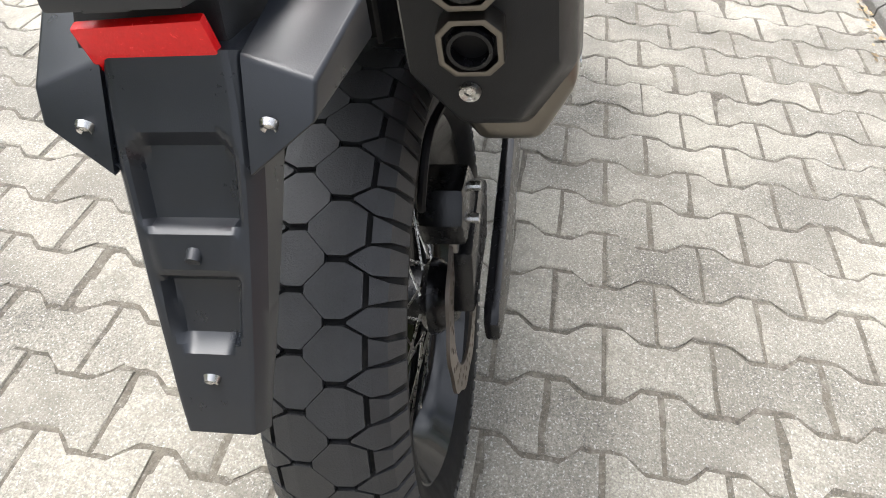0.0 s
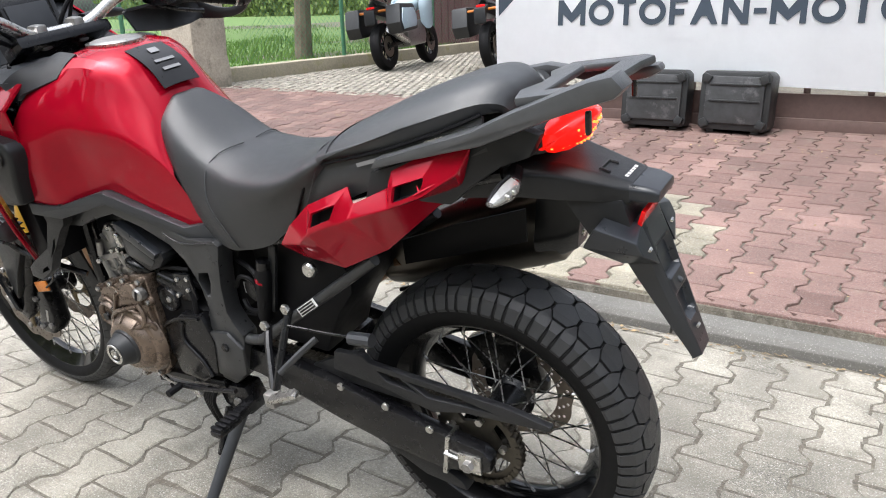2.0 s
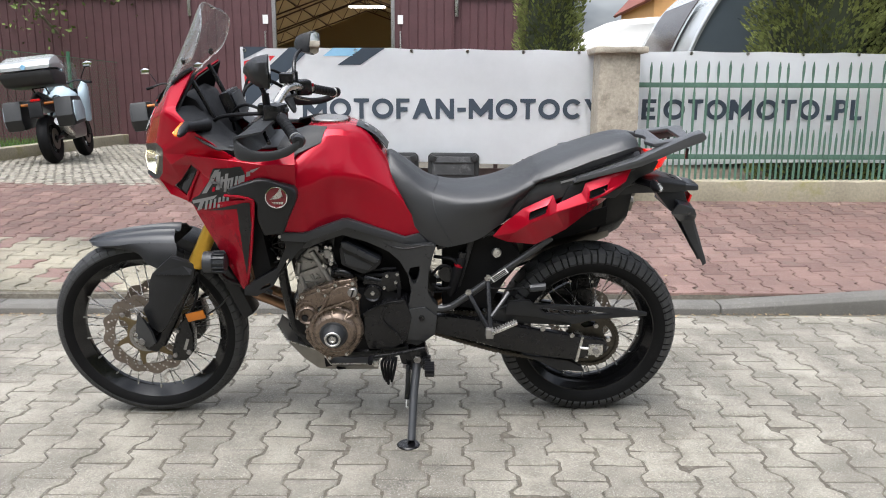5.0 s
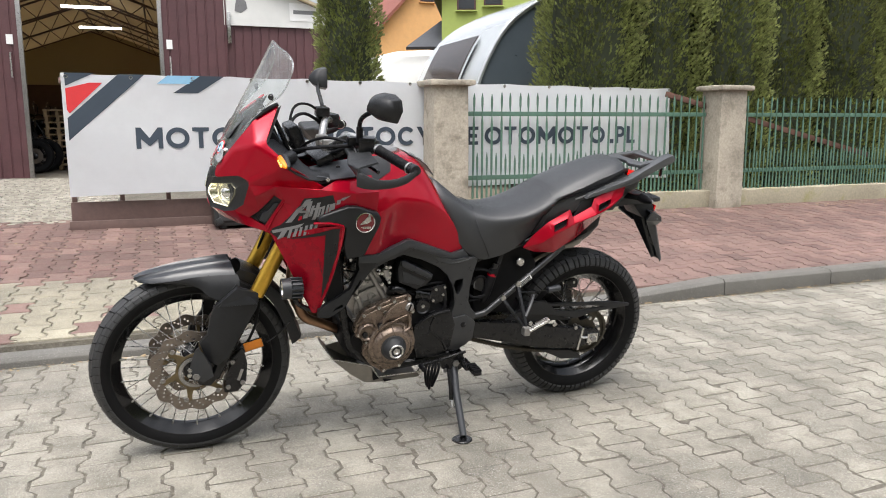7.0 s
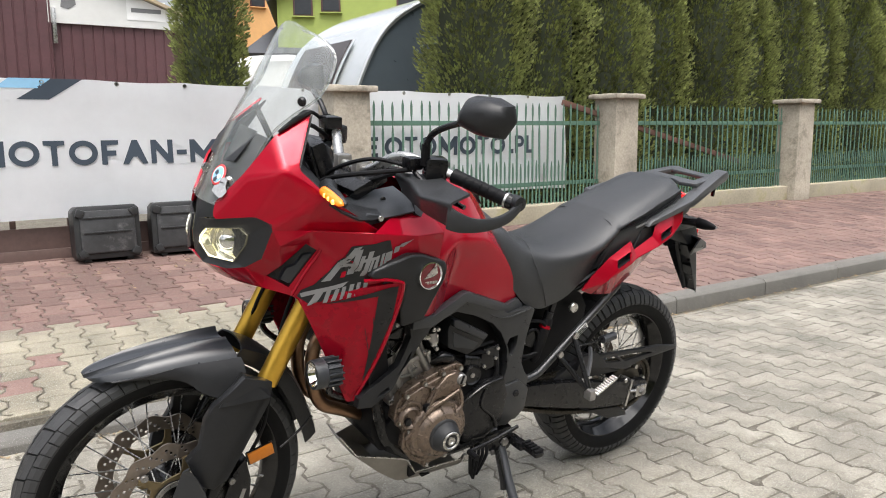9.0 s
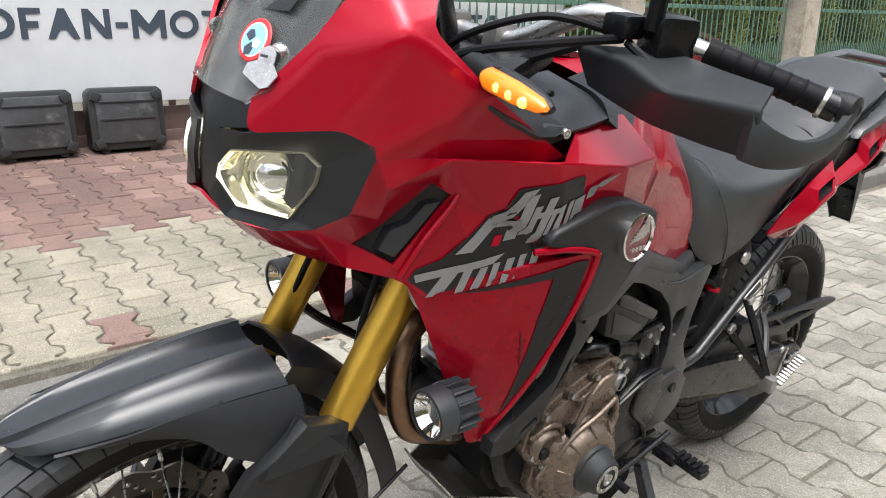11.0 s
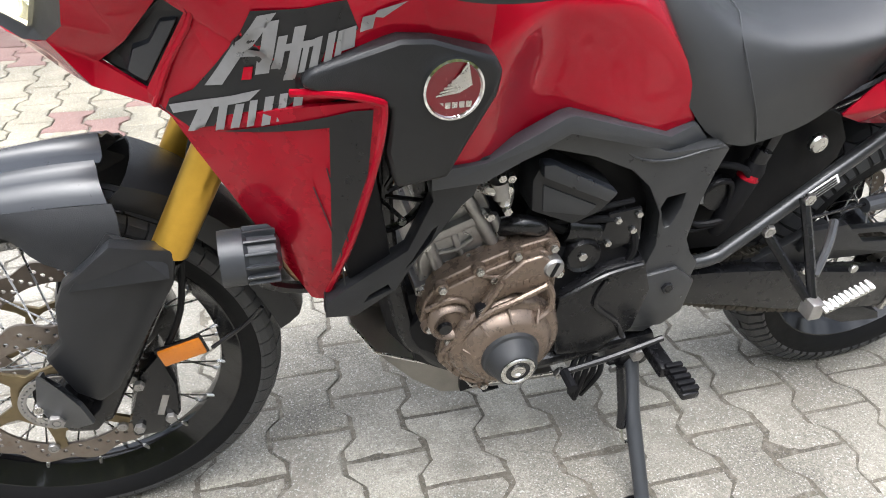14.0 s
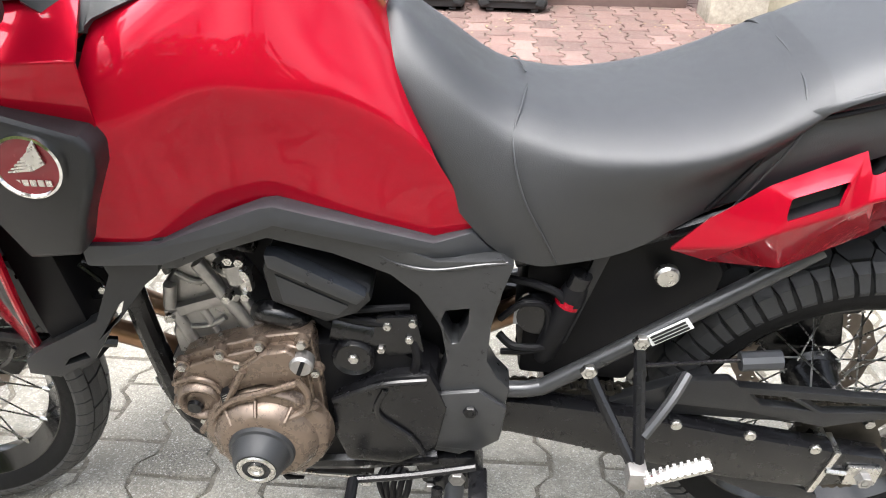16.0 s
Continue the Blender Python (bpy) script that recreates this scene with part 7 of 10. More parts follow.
o = part("mudguard_cheek", skin(cheek, 2, 3, 0.004), PLASTIC, bike, "black side cheek of the front mudguard")
twin(o)
bk = []
for x, zt, hw in ((-1.43, 0.712, 0.074), (-1.37, 0.68, 0.066), (-1.29, 0.60, 0.058), (-1.235, 0.48, 0.055), (-1.215, 0.42, 0.050)):
    bk.append([(x - 0.04, -hw, zt - 0.02), (x - 0.01, -hw * 0.9, zt), (x, 0, zt + 0.004), (x - 0.01, hw * 0.9, zt), (x - 0.04, hw, zt - 0.02)])
part("mudguard_tail", skin(bk, 3, 2, 0.004), PLASTIC, bike, "rear extension of the front mudguard")

for ob in [c for c in bike.children if c.name.split(".")[0] in ("fork_leg", "front_mudguard", "mudguard_cheek", "mudguard_tail", "brake_caliper", "lower_clamp")]:
    ob.location.y += FY

# ---- fairing ----
FP = dict(
    T=(-1.314, -0.149, 1.295), FM=(-1.395, -0.134, 1.240), FL=(-1.458, -0.138, 1.150), SB=(-1.505, -0.078, 1.087), RF=(-1.515, -0.078, 1.048),
    CT=(-1.446, -0.166, 1.070), CC=(-1.420, -0.196, 1.058), C2=(-1.419, -0.198, 1.044), CM=(-1.400, -0.212, 1.180), FR=(-1.365, -0.205, 1.184),
    RM=(-1.314, -0.240, 1.116), RE=(-1.185, -0.254, 1.041), V1=(-1.345, -0.208, 1.042), V2=(-1.205, -0.240, 1.030),
    SF=(-1.400, -0.196, 1.006), SM=(-1.338, -0.230, 1.047), SR=(-1.205, -0.270, 1.040), K1=(-1.150, -0.234, 1.056), TS=(-1.105, -0.200, 1.066), TS2=(-1.010, -0.195, 1.066),
    K2=(-1.090, -0.280, 1.026), TM=(-1.000, -0.258, 1.022), BT=(-1.002, -0.248, 0.945), B2=(-1.060, -0.262, 0.935), LT=(-1.190, -0.268, 0.918),
    LF=(-1.335, -0.195, 0.856), L2=(-1.270, -0.235, 0.880), LFR=(-1.350, -0.182, 0.872), BOT=(-1.366, -0.177, 0.894), RT=(-1.312, -0.208, 0.992), TOP=(-1.337, -0.196, 1.007), INM=(-1.386, -0.168, 0.956), LB=(-1.416, -0.150, 0.924),
    CL=(-1.435, -0.178, 0.976), CB=(-1.460, -0.144, 0.949), CH=(-1.424, -0.158, 0.900), BL=(-1.366, -0.172, 0.880))
bk1 = part("upper_fairing", facets(FP, ["T FM CM FR", "FM FL CM", "FL RF CT CM", "FL SB RF", "CM CT CC RM", "CM RM FR", "CC C2 V1 RM", "RM V1 V2 RE"], 0.015, 0.005, 4), RED, bike, "red upper fairing panel", 40)
twin(bk1)
LN = {k: (x + 0.010, y + 0.010, z - 0.004) for k, (x, y, z) in FP.items()}
o = part("fairing_lining", facets(LN, ["T FM CM FR", "FM FL CM", "FL RF CT CM", "FL SB RF"], 0.004, 0.003), PLASTIC, bike, "black lining inside the upper fairing", 40)
twin(o)
part("fairing_cap", tube([(-1.385, -0.140, 1.252), (-1.345, -0.146, 1.282), (-1.315, -0.150, 1.298)], [0.004, 0.007, 0.006], 8, 3), PLASTIC, bk1, "black cap on the fairing tip")
sh = part("side_fairing", facets(FP, ["C2 SF SM V1", "V1 SM SR V2", "SF SM RT TOP", "SM SR LT RT", "RT LT L2", "RT L2 LF BOT", "BOT LF LFR", "SR K2 B2 LT", "K2 TM BT B2", "SR K1 TS K2", "TS TS2 TM K2", "C2 SF INM CL", "SF TOP INM", "CL INM LB CB", "CB LB CH", "LB BOT BL CH", "BOT LFR BL"], 0.010, 0.005, 4), RED, bike, "red side fairing", 40)
twin(sh)
lower = [
    [(-1.348, -0.183, 0.870), (-1.290, -0.222, 0.884), (-1.235, -0.255, 0.902), (-1.185, -0.277, 0.914), (-1.130, -0.290, 0.920)],
    [(-1.326, -0.190, 0.825), (-1.268, -0.226, 0.830), (-1.220, -0.250, 0.834), (-1.178, -0.266, 0.838), (-1.136, -0.280, 0.842)],
    [(-1.272, -0.190, 0.710), (-1.240, -0.212, 0.710), (-1.212, -0.227, 0.711), (-1.186, -0.239, 0.713), (-1.160, -0.249, 0.716)],
    [(-1.212, -0.190, 0.580), (-1.207, -0.192, 0.578), (-1.203, -0.194, 0.578), (-1.199, -0.196, 0.579), (-1.193, -0.199, 0.582)],
]
lo = part("lower_fairing", skin(lower, 4, 3, 0.005), REDM, bike, "red lower fairing panel", 28)
twin(lo)
for sy in (-1, 1):
    part("panel_lip", tube([(-1.222, sy * 0.266, 0.926), (-1.180, sy * 0.283, 0.929), (-1.138, sy * 0.291, 0.921), (-1.129, sy * 0.291, 0.908), (-1.137, sy * 0.282, 0.842), (-1.161, sy * 0.250, 0.716), (-1.194, sy * 0.200, 0.584)], 0.0045, 8, 5), RED, lo)
    part("intake_rim", tube([(-1.362, sy * 0.183, 0.884), (-1.338, sy * 0.198, 0.940), (-1.308, sy * 0.212, 0.995), (-1.332, sy * 0.202, 1.013)], 0.004, 8, 3), RED, sh)


def decal(name, pts, material, parent, off=0.004, label=""):
    return part(name, project(pts, parent, off * 0.4, 6), material, parent, label, 60)


ink = [(-1.300, 0.862), (-1.223, 0.888), (-1.162, 0.908), (-1.140, 0.910), (-1.145, 0.825), (-1.168, 0.720), (-1.186, 0.640), (-1.182, 0.770), (-1.172, 0.852), (-1.185, 0.886), (-1.249, 0.872)]
decal("black_stripe", ink, DECALK, lo, 0.005)
for x0, z0, x1, z1 in ((-1.190, 0.83, -1.165, 0.70), (-1.205, 0.80, -1.168, 0.66), (-1.180, 0.78, -1.172, 0.63), (-1.162, 0.80, -1.185, 0.68)):
    decal("scratch_line", [(x0, z0), (x0 + 0.0016, z0), (x1 + 0.0016, z1), (x1, z1)], DECALK, lo, 0.006)

# a slanted two-line word mark, kept as plain grey strokes on a dark ground
decal("word_ground", [(-1.252, 1.009), (-1.214, 1.013), (-1.161, 1.021), (-1.150, 0.990), (-1.183, 0.974), (-1.206, 0.947), (-1.205, 0.925), (-1.225, 0.905), (-1.272, 0.893), (-1.294, 0.884), (-1.303, 0.870), (-1.328, 0.862), (-1.352, 0.880), (-1.345, 0.895), (-1.319, 0.910), (-1.276, 0.963)], DECALK, sh, 0.005, "dark ground of a slanted grey word mark")
STROKES = (((-1.306, 0.918), 0.018, (0.060, 0.087)), ((-1.254, 0.937), 0.014, (0.014, 0.062)), ((-1.227, 0.934), 0.011, (0.015, 0.062)), ((-1.202, 0.951), 0.008, (0.008, 0.034)), ((-1.187, 0.959), 0.008, (0.007, 0.030)),
           ((-1.169, 0.969), 0.014, (0.003, 0.022)), ((-1.149, 0.987), 0.013, (0.003, 0.016)), ((-1.332, 0.858), 0.016, (0.020, 0.040)), ((-1.302, 0.866), 0.009, (0.008, 0.032)), ((-1.286, 0.872), 0.009, (0.009, 0.030)), ((-1.269, 0.877), 0.008, (0.007, 0.031)),
           ((-1.254, 0.880), 0.009, (0.008, 0.034)), ((-1.238, 0.887), 0.008, (0.007, 0.032)), ((-1.222, 0.894), 0.009, (0.006, 0.032)), ((-1.238, 0.945), 0.009, (0.010, 0.040)), ((-1.212, 0.947), 0.006, (0.008, 0.034)), ((-1.176, 0.964), 0.007, (0.006, 0.026)))
for (x, z), w_, (dx, dz) in STROKES:
    decal("grey_stroke", [(x, z), (x + w_, z + w_ * 0.25), (x + w_ + dx, z + dz + w_ * 0.25), (x + dx, z + dz)], DECALG, sh, 0.009)
for pts in ([(-1.347, 0.888), (-1.344, 0.878), (-1.263, 0.908), (-1.250, 0.922)], [(-1.274, 0.953), (-1.241, 0.959), (-1.240, 0.969), (-1.269, 0.963)], [(-1.226, 0.969), (-1.193, 0.978), (-1.192, 0.985), (-1.224, 0.977)], [(-1.136, 1.003), (-1.126, 1.002), (-1.102, 1.020), (-1.132, 1.010)]):
    decal("grey_stroke", pts, DECALG, sh, 0.0095)
decal("red_stroke", [(-1.268, 0.930), (-1.258, 0.932), (-1.255, 0.946), (-1.264, 0.944)], RED, sh, 0.0095)
# black badge panel and side trim
bp = [(-1.213, 0.936), (-1.204, 0.953), (-1.112, 0.984), (-1.078, 0.982), (-1.006, 0.955), (-0.995, 0.938), (-1.000, 0.910), (-1.028, 0.850), (-1.048, 0.800), (-1.110, 0.792), (-1.124, 0.850), (-1.120, 0.908), (-1.133, 0.917), (-1.178, 0.922)]
b1 = part("badge_panel", slab(bp, -0.291, -0.240, 0.011, f=lambda x, z: 0.16 * max(0, x + 1.05) + 0.14 * max(0, -1.13 - x) + 0.22 * max(0, 0.90 - z), seg=3), PLASTIC, bike, "black side panel with a round wing badge")
twin(b1)
part("round_badge", lathe([(0.001, -0.004), (0.030, -0.004), (0.032, -0.002), (0.033, 0.004)], 40, pose(-1.056, -0.2910, 0.928, -3, 0, 3)), BADGER, b1, "round dark red badge with a chrome rim")
part("badge_rim", lathe([(0.0300, -0.004), (0.0315, -0.007), (0.0340, -0.006), (0.0345, 0.003)], 40, pose(-1.056, -0.2910, 0.928, -3, 0, 3), cap=False), CHROME, b1)
for k in range(7):
    z0 = 0.921 + k * 0.0038
    pts = [(-1.076 + k * 0.0042, z0 + 0.001), (-1.050 + k * 0.001, z0 + 0.004), (-1.036 - k * 0.0008, z0 + 0.012), (-1.037 - k * 0.0008, z0 + 0.0145), (-1.054 + k * 0.001, z0 + 0.0068), (-1.075 + k * 0.0042, z0 + 0.003)]
    part("wing_bar", slab(pts, -0.2970, -0.2950, 0), STEEL, b1)
for k in range(5):
    part("badge_bar", box(0.006, 0.001, 0.007, 0, (-1.070 + k * 0.0078, -0.2960, 0.911), None), STEEL, b1)
link = [(-1.090, 0.830), (-1.058, 0.832), (-1.036, 0.798), (-0.978, 0.791), (-0.996, 0.738), (-1.012, 0.725), (-1.069, 0.657), (-1.101, 0.605), (-1.158, 0.568), (-1.198, 0.573), (-1.196, 0.598), (-1.166, 0.620), (-1.085, 0.668), (-1.052, 0.740), (-1.060, 0.780)]
o = part("shroud_link", slab(link, -0.230, -0.205, 0.006, [[(-1.146, 0.590), (-1.138, 0.602), (-1.112, 0.616), (-1.108, 0.606)], [(-1.088, 0.638), (-1.078, 0.652), (-1.052, 0.694), (-1.044, 0.700), (-1.056, 0.668)]], f=lambda x, z: 0.10 * max(0, x + 1.10)), PLASTIC, bike, "black strut trim behind the lower fairing")
twin(o)
# intake in the side fairing
IP = {k: Vector(FP[k]) + Vector((0.004, 0.012, 0)) for k in ("LB", "BOT", "RT", "TOP", "INM")}
IP.update(D1=Vector((-1.392, -0.140, 0.935)), D2=Vector((-1.345, -0.172, 0.985)), D3=Vector((-1.355, -0.172, 0.920)), D4=Vector((-1.385, -0.150, 0.915)))
o = part("air_intake", facets(IP, ["LB D1 D4", "D1 INM D2", "INM TOP D2", "TOP RT D2", "RT BOT D3", "RT D3 D2", "BOT LB D4", "BOT D4 D3", "D1 D2 D3 D4", "LB INM D1"], 0.002, 0.004), PLASTIC, bike, "black angular air intake")
twin(o)
o = part("intake_vane", slab([(-1.385, 0.918), (-1.366, 0.908), (-1.322, 0.985), (-1.340, 0.980), (-1.356, 0.955), (-1.374, 0.945)], -0.186, -0.160, 0.004, f=lambda x, z: -0.55 * (x + 1.35)), FENDER, o)
# headlights
HL = ((-1.522, 0.059, 1.025), (-1.466, 0.131, 1.037), (-1.455, 0.145, 1.024), (-1.458, 0.142, 1.001), (-1.476, 0.118, 0.955), (-1.517, 0.066, 0.958), (-1.533, 0.045, 0.990), (-1.531, 0.048, 1.006))
HC = Vector((-1.494, 0.094, 0.996))
for sy in (-1, 1):
    def side(p, grow=1.0, back=0.0, sy=sy):
        q = HC + (Vector(p) - HC) * grow + Vector((0.79, -0.61, 0)) * back
        return Vector((q.x, sy * q.y, q.z))

    CP = {"h%d" % k: side(p, 1.02, 0.002) for k, p in enumerate(HL)}
    CP.update({k: Vector((FP[k][0], -sy * FP[k][1], FP[k][2])) for k in ("RF", "CT", "CC", "C2", "CL", "CB")})
    CP.update(b1=side((-1.490, 0.108, 0.938)), b2=side((-1.528, 0.060, 0.944)), n1=side((-1.532, 0.018, 0.960)), n2=side((-1.535, 0.014, 1.000)), n3=side((-1.526, 0.022, 1.040)))
    cw = part("headlight_cowl", facets(CP, ["RF CT h1 h0", "CT CC h2 h1", "CC C2 h3 h2", "C2 CL h3", "CL CB h4 h3", "CB b1 h4", "b1 b2 h5 h4", "b2 n1 h6 h5", "n1 n2 h7 h6", "n2 n3 h0 h7", "n3 RF h0"], 0.003), PLASTIC, bike, "black headlight surround", 40)
    lip = [[FP["CB"], (-1.490, -0.108, 0.938), (-1.526, -0.060, 0.944), (-1.534, 0.0, 0.955)],
           [FP["CH"], (-1.462, -0.110, 0.905), (-1.498, -0.058, 0.915), (-1.506, 0.0, 0.925)],
           [(-1.400, -0.140, 0.892), (-1.440, -0.100, 0.892), (-1.470, -0.050, 0.898), (-1.485, 0.0, 0.905)]]
    part("headlight_lip", skin([[(x, -sy * y, z) for x, y, z in r] for r in lip], 1, 2, 0.004), RED, bike, "red chin below the headlight", 40)
    bm = bmesh.new()
    a = [bm.verts.new(side(p, 1.0, 0.004)) for p in HL]
    b = [bm.verts.new(side(p, 0.97, -0.003)) for p in HL]
    c2 = [bm.verts.new(side(p, 0.80, 0.022)) for p in HL]
    c3 = [bm.verts.new(side(p, 0.46, 0.040)) for p in HL]
    for k in range(8):
        j = (k + 1) % 8
        bm.faces.new((a[k], a[j], b[j], b[k]))
        bm.faces.new((b[k], b[j], c2[j], c2[k]))
        bm.faces.new((c2[k], c2[j], c3[j], c3[k]))
    bm.faces.new(c3)
    hl = part("headlight", bm, HLREF, bike, "lit headlight with a chrome reflector", 50)
    bm = lathe([(0.001, -0.020), (0.014, -0.018), (0.026, -0.010), (0.031, 0.002), (0.033, 0.006)], 28)
    bm.transform(Matrix.Translation(side(tuple(HC + Vector((0, -0.006, -0.004))), 1, 0.026)) @ pose(0, 0, 0, 0, 0, -52 if sy < 0 else -128))
    part("projector", bm, CHROME, hl, "round projector of the headlight")
    bowl = Matrix.Translation(side(tuple(HC + Vector((0, -0.006, -0.004))), 1, 0.018)) @ pose(0, 0, 0, 0, 0, -52 if sy < 0 else -128)
    for r_, w_ in ((0.040, 0.0030), (0.033, 0.0014)):
        part("lamp_ring", lathe([(r_ - w_, 0.004), (r_, -0.003), (r_ + w_, 0.004)], 32, bowl, cap=False), CHROME if r_ > 0.035 else HLREF, hl)
    for k in range(5):
        q0 = Vector(HL[1]).lerp(Vector(HL[3]), k / 4)
        part("reflector_rib", tube([side(q0.lerp(HC, 0.16), 1, 0.012), side(q0.lerp(HC, 0.50), 1, 0.026)], 0.0022, 6, 1), HLREF, hl)
    bm = box(0.010, 0.004, 0.030, 0.001, (0, 0, 0))
    bm.transform(Matrix.Translation(side((-1.478, 0.112, 1.016), 1, 0.016)) @ pose(0, 0, 0, 0, -24, 0))
    part("reflector_step", bm, GREYP, hl)
    bm = bmesh.new()
    bm.faces.new([bm.verts.new(side(p, 0.98, -0.005)) for p in HL])
    le = part("headlight_lens", bm, LENSG, hl, "clear headlight lens")
    le.visible_shadow = False
    part("light_strip", tube([side(p, 0.9, -0.001) for p in (HL[4], HL[5], HL[6], HL[7], HL[0])], 0.0013, 6, 3), LEDW, hl)
nose = [[(-1.538, -0.020, 0.960), (-1.541, 0, 0.955), (-1.538, 0.020, 0.960)], [(-1.541, -0.016, 1.000), (-1.544, 0, 1.000), (-1.541, 0.016, 1.000)], [(-1.532, -0.024, 1.040), (-1.536, 0, 1.045), (-1.532, 0.024, 1.040)], [(-1.514, -0.078, 1.052), (-1.527, 0, 1.066), (-1.514, 0.078, 1.052)], [(-1.503, -0.080, 1.088), (-1.515, 0, 1.092), (-1.503, 0.080, 1.088)], [(-1.470, -0.110, 1.130), (-1.490, 0, 1.140), (-1.470, 0.110, 1.130)]]
part("nose_panel", skin([[(x + 0.014, y, z) for x, y, z in r] for r in nose], 2, 3, 0.004), PLASTIC, bike, "black nose panel under the screen")
part("inner_fairing", slab([(-1.47, 0.96), (-1.46, 1.09), (-1.36, 1.22), (-1.32, 1.20), (-1.24, 1.05), (-1.20, 0.99), (-1.25, 0.93), (-1.38, 0.91)], -0.128, 0.128, 0.012), DEEP, bike, "black inner fairing")
o = part("inner_shelf", skin([[(-1.372, -0.196, 1.182), (-1.345, -0.150, 1.185), (-1.30, -0.10, 1.175)], [(-1.315, -0.232, 1.116), (-1.285, -0.180, 1.125), (-1.25, -0.10, 1.12)], [(-1.235, -0.255, 1.070), (-1.215, -0.205, 1.085), (-1.20, -0.10, 1.075)], [(-1.165, -0.228, 1.062), (-1.140, -0.190, 1.075), (-1.13, -0.09, 1.07)]], 2, 2, 0.005), PLASTIC, bike, "black shelf beside the instruments")
twin(o)
o = part("shelf_bracket", slab([(-1.245, 1.066), (-1.200, 1.076), (-1.150, 1.066), (-1.100, 1.070), (-1.110, 1.058), (-1.160, 1.050), (-1.215, 1.048)], -0.240, -0.222, 0.004, f=lambda x, z: 0.30 * max(0, x + 1.21)), GREYP, bike, "grey bracket beside the tank")
part("bracket_screw", bolt(-1.170, -0.236, 1.064, 0.007, 0.004, -1, False), STEEL, o)
twin(o)
o = part("cockpit_panel", skin([[(-1.215, -0.236, 1.058), (-1.21, -0.19, 1.072), (-1.20, -0.09, 1.078)], [(-1.120, -0.226, 1.066), (-1.12, -0.18, 1.082), (-1.12, -0.08, 1.092)], [(-1.045, -0.205, 1.068), (-1.045, -0.16, 1.086), (-1.04, -0.07, 1.100)]], 3, 3, 0.005), GREYP, bike, "dark grey panel beside the steering head")
twin(o)
part("panel_plug", bolt(-1.115, -0.150, 1.087, 0.007, 0.003, -1, False), BLACKM, o)
# screen
sc = []
for z, xc, hw, bow in ((1.080, -1.518, 0.070, 1.8), (1.11, -1.503, 0.104, 2.0), (1.16, -1.478, 0.126, 2.0), (1.24, -1.437, 0.128, 2.2), (1.29, -1.411, 0.150, 2.5), (1.335, -1.386, 0.176, 2.6), (1.40, -1.350, 0.180, 2.3), (1.455, -1.322, 0.160, 2.0), (1.480, -1.308, 0.110, 2.0), (1.488, -1.304, 0.060, 2.0)):
    sc.append([(xc + bow * (hw * u) ** 2, hw * u, z - 0.02 * abs(u) ** 3 * (z > 1.4)) for u in (-1, -0.75, -0.4, 0, 0.4, 0.75, 1)])
scr = part("windscreen", skin(sc, 3, 2, 0.003), SCREEN, bike, "tall clear plastic windscreen", 60)
scr.visible_shadow = False
for sy in (-1, 1):
    part("screen_edge", tube([r[0 if sy < 0 else -1] for r in sc], 0.0028, 6, 3), LENS, scr)
    part("screen_bolt", lathe([(0.001, -0.004), (0.004, -0.006), (0.008, -0.006), (0.011, -0.002), (0.012, 0.003)], 16, pose(-1.476, sy * 0.082, 1.134, 0, 0, sy * -62 - 90 + 0 if sy > 0 else -62)), STEEL, scr)
    part("screen_bolt", lathe([(0.001, -0.006), (0.007, -0.006), (0.010, -0.002), (0.011, 0.003)], 16, pose(-1.338, sy * 0.152, 1.320, 0, 0, -118 if sy > 0 else -62)), BLACKM, scr)
    vent = [(-1.425, sy * 0.012, 1.252), (-1.412, sy * 0.086, 1.245), (-1.442, sy * 0.090, 1.212), (-1.464, sy * 0.080, 1.178), (-1.470, sy * 0.022, 1.172)]
    bm = bmesh.new()
    bm.faces.new([bm.verts.new(Vector(p)) for p in vent])
    bmesh.ops.solidify(bm, geom=bm.faces[:], thickness=0.010)
    bevel(bm, 0.002)
    part("screen_vent", bm, PLASTIC, scr, "black vent flap behind the screen")
disc_at = pose(-1.4870, -0.048, 1.142) @ pose(0, 0, 0, -27, 0, -79)
part("round_sticker", lathe([(0.001, -0.0015), (0.024, -0.0015), (0.0255, 0.0)], 28, disc_at), PRED, scr, "round red, white and blue sticker")
part("sticker_ring", lathe([(0.001, -0.0020), (0.0200, -0.0020), (0.0205, 0.0)], 24, disc_at), WHITEP, scr)
part("sticker_middle", lathe([(0.001, -0.0025), (0.0180, -0.0025), (0.0185, 0.0)], 24, disc_at), PBLUE, scr)
for x, z, a, w in ((-0.006, 0.004, 20, 0.007), (0.007, -0.004, 70, 0.006), (-0.003, -0.012, 130, 0.008)):
    part("sticker_blot", slab([(-w, -0.004), (w * 0.4, -0.006), (w, 0.002), (0.0, 0.007), (-w * 0.8, 0.004)], -0.0032, -0.0026, 0, m=disc_at @ pose(x, 0, z, 0, a, 0)), NAVY if x < 0 else WHITEP, scr)
tag_at = pose(-1.4930, -0.080, 1.120) @ pose(0, 0, 0, -26, 0, -70)
blob = [(-0.024, -0.012), (-0.012, -0.017), (0.006, -0.024), (0.016, -0.020), (0.024, -0.006), (0.014, 0.004), (0.012, 0.018), (0.002, 0.024), (-0.010, 0.019), (-0.009, 0.006), (-0.022, 0.000)]
part("pale_sticker", slab(blob, -0.0015, 0.0, 0, m=tag_at), INDB, scr, "small pale grey cut-out sticker")
for z, w in ((-0.010, 0.014), (0.012, 0.006)):
    part("sticker_mark", box(w * 1.6, 0.001, 0.003, 0, (0, -0.002, z), tag_at), GREYP, scr)
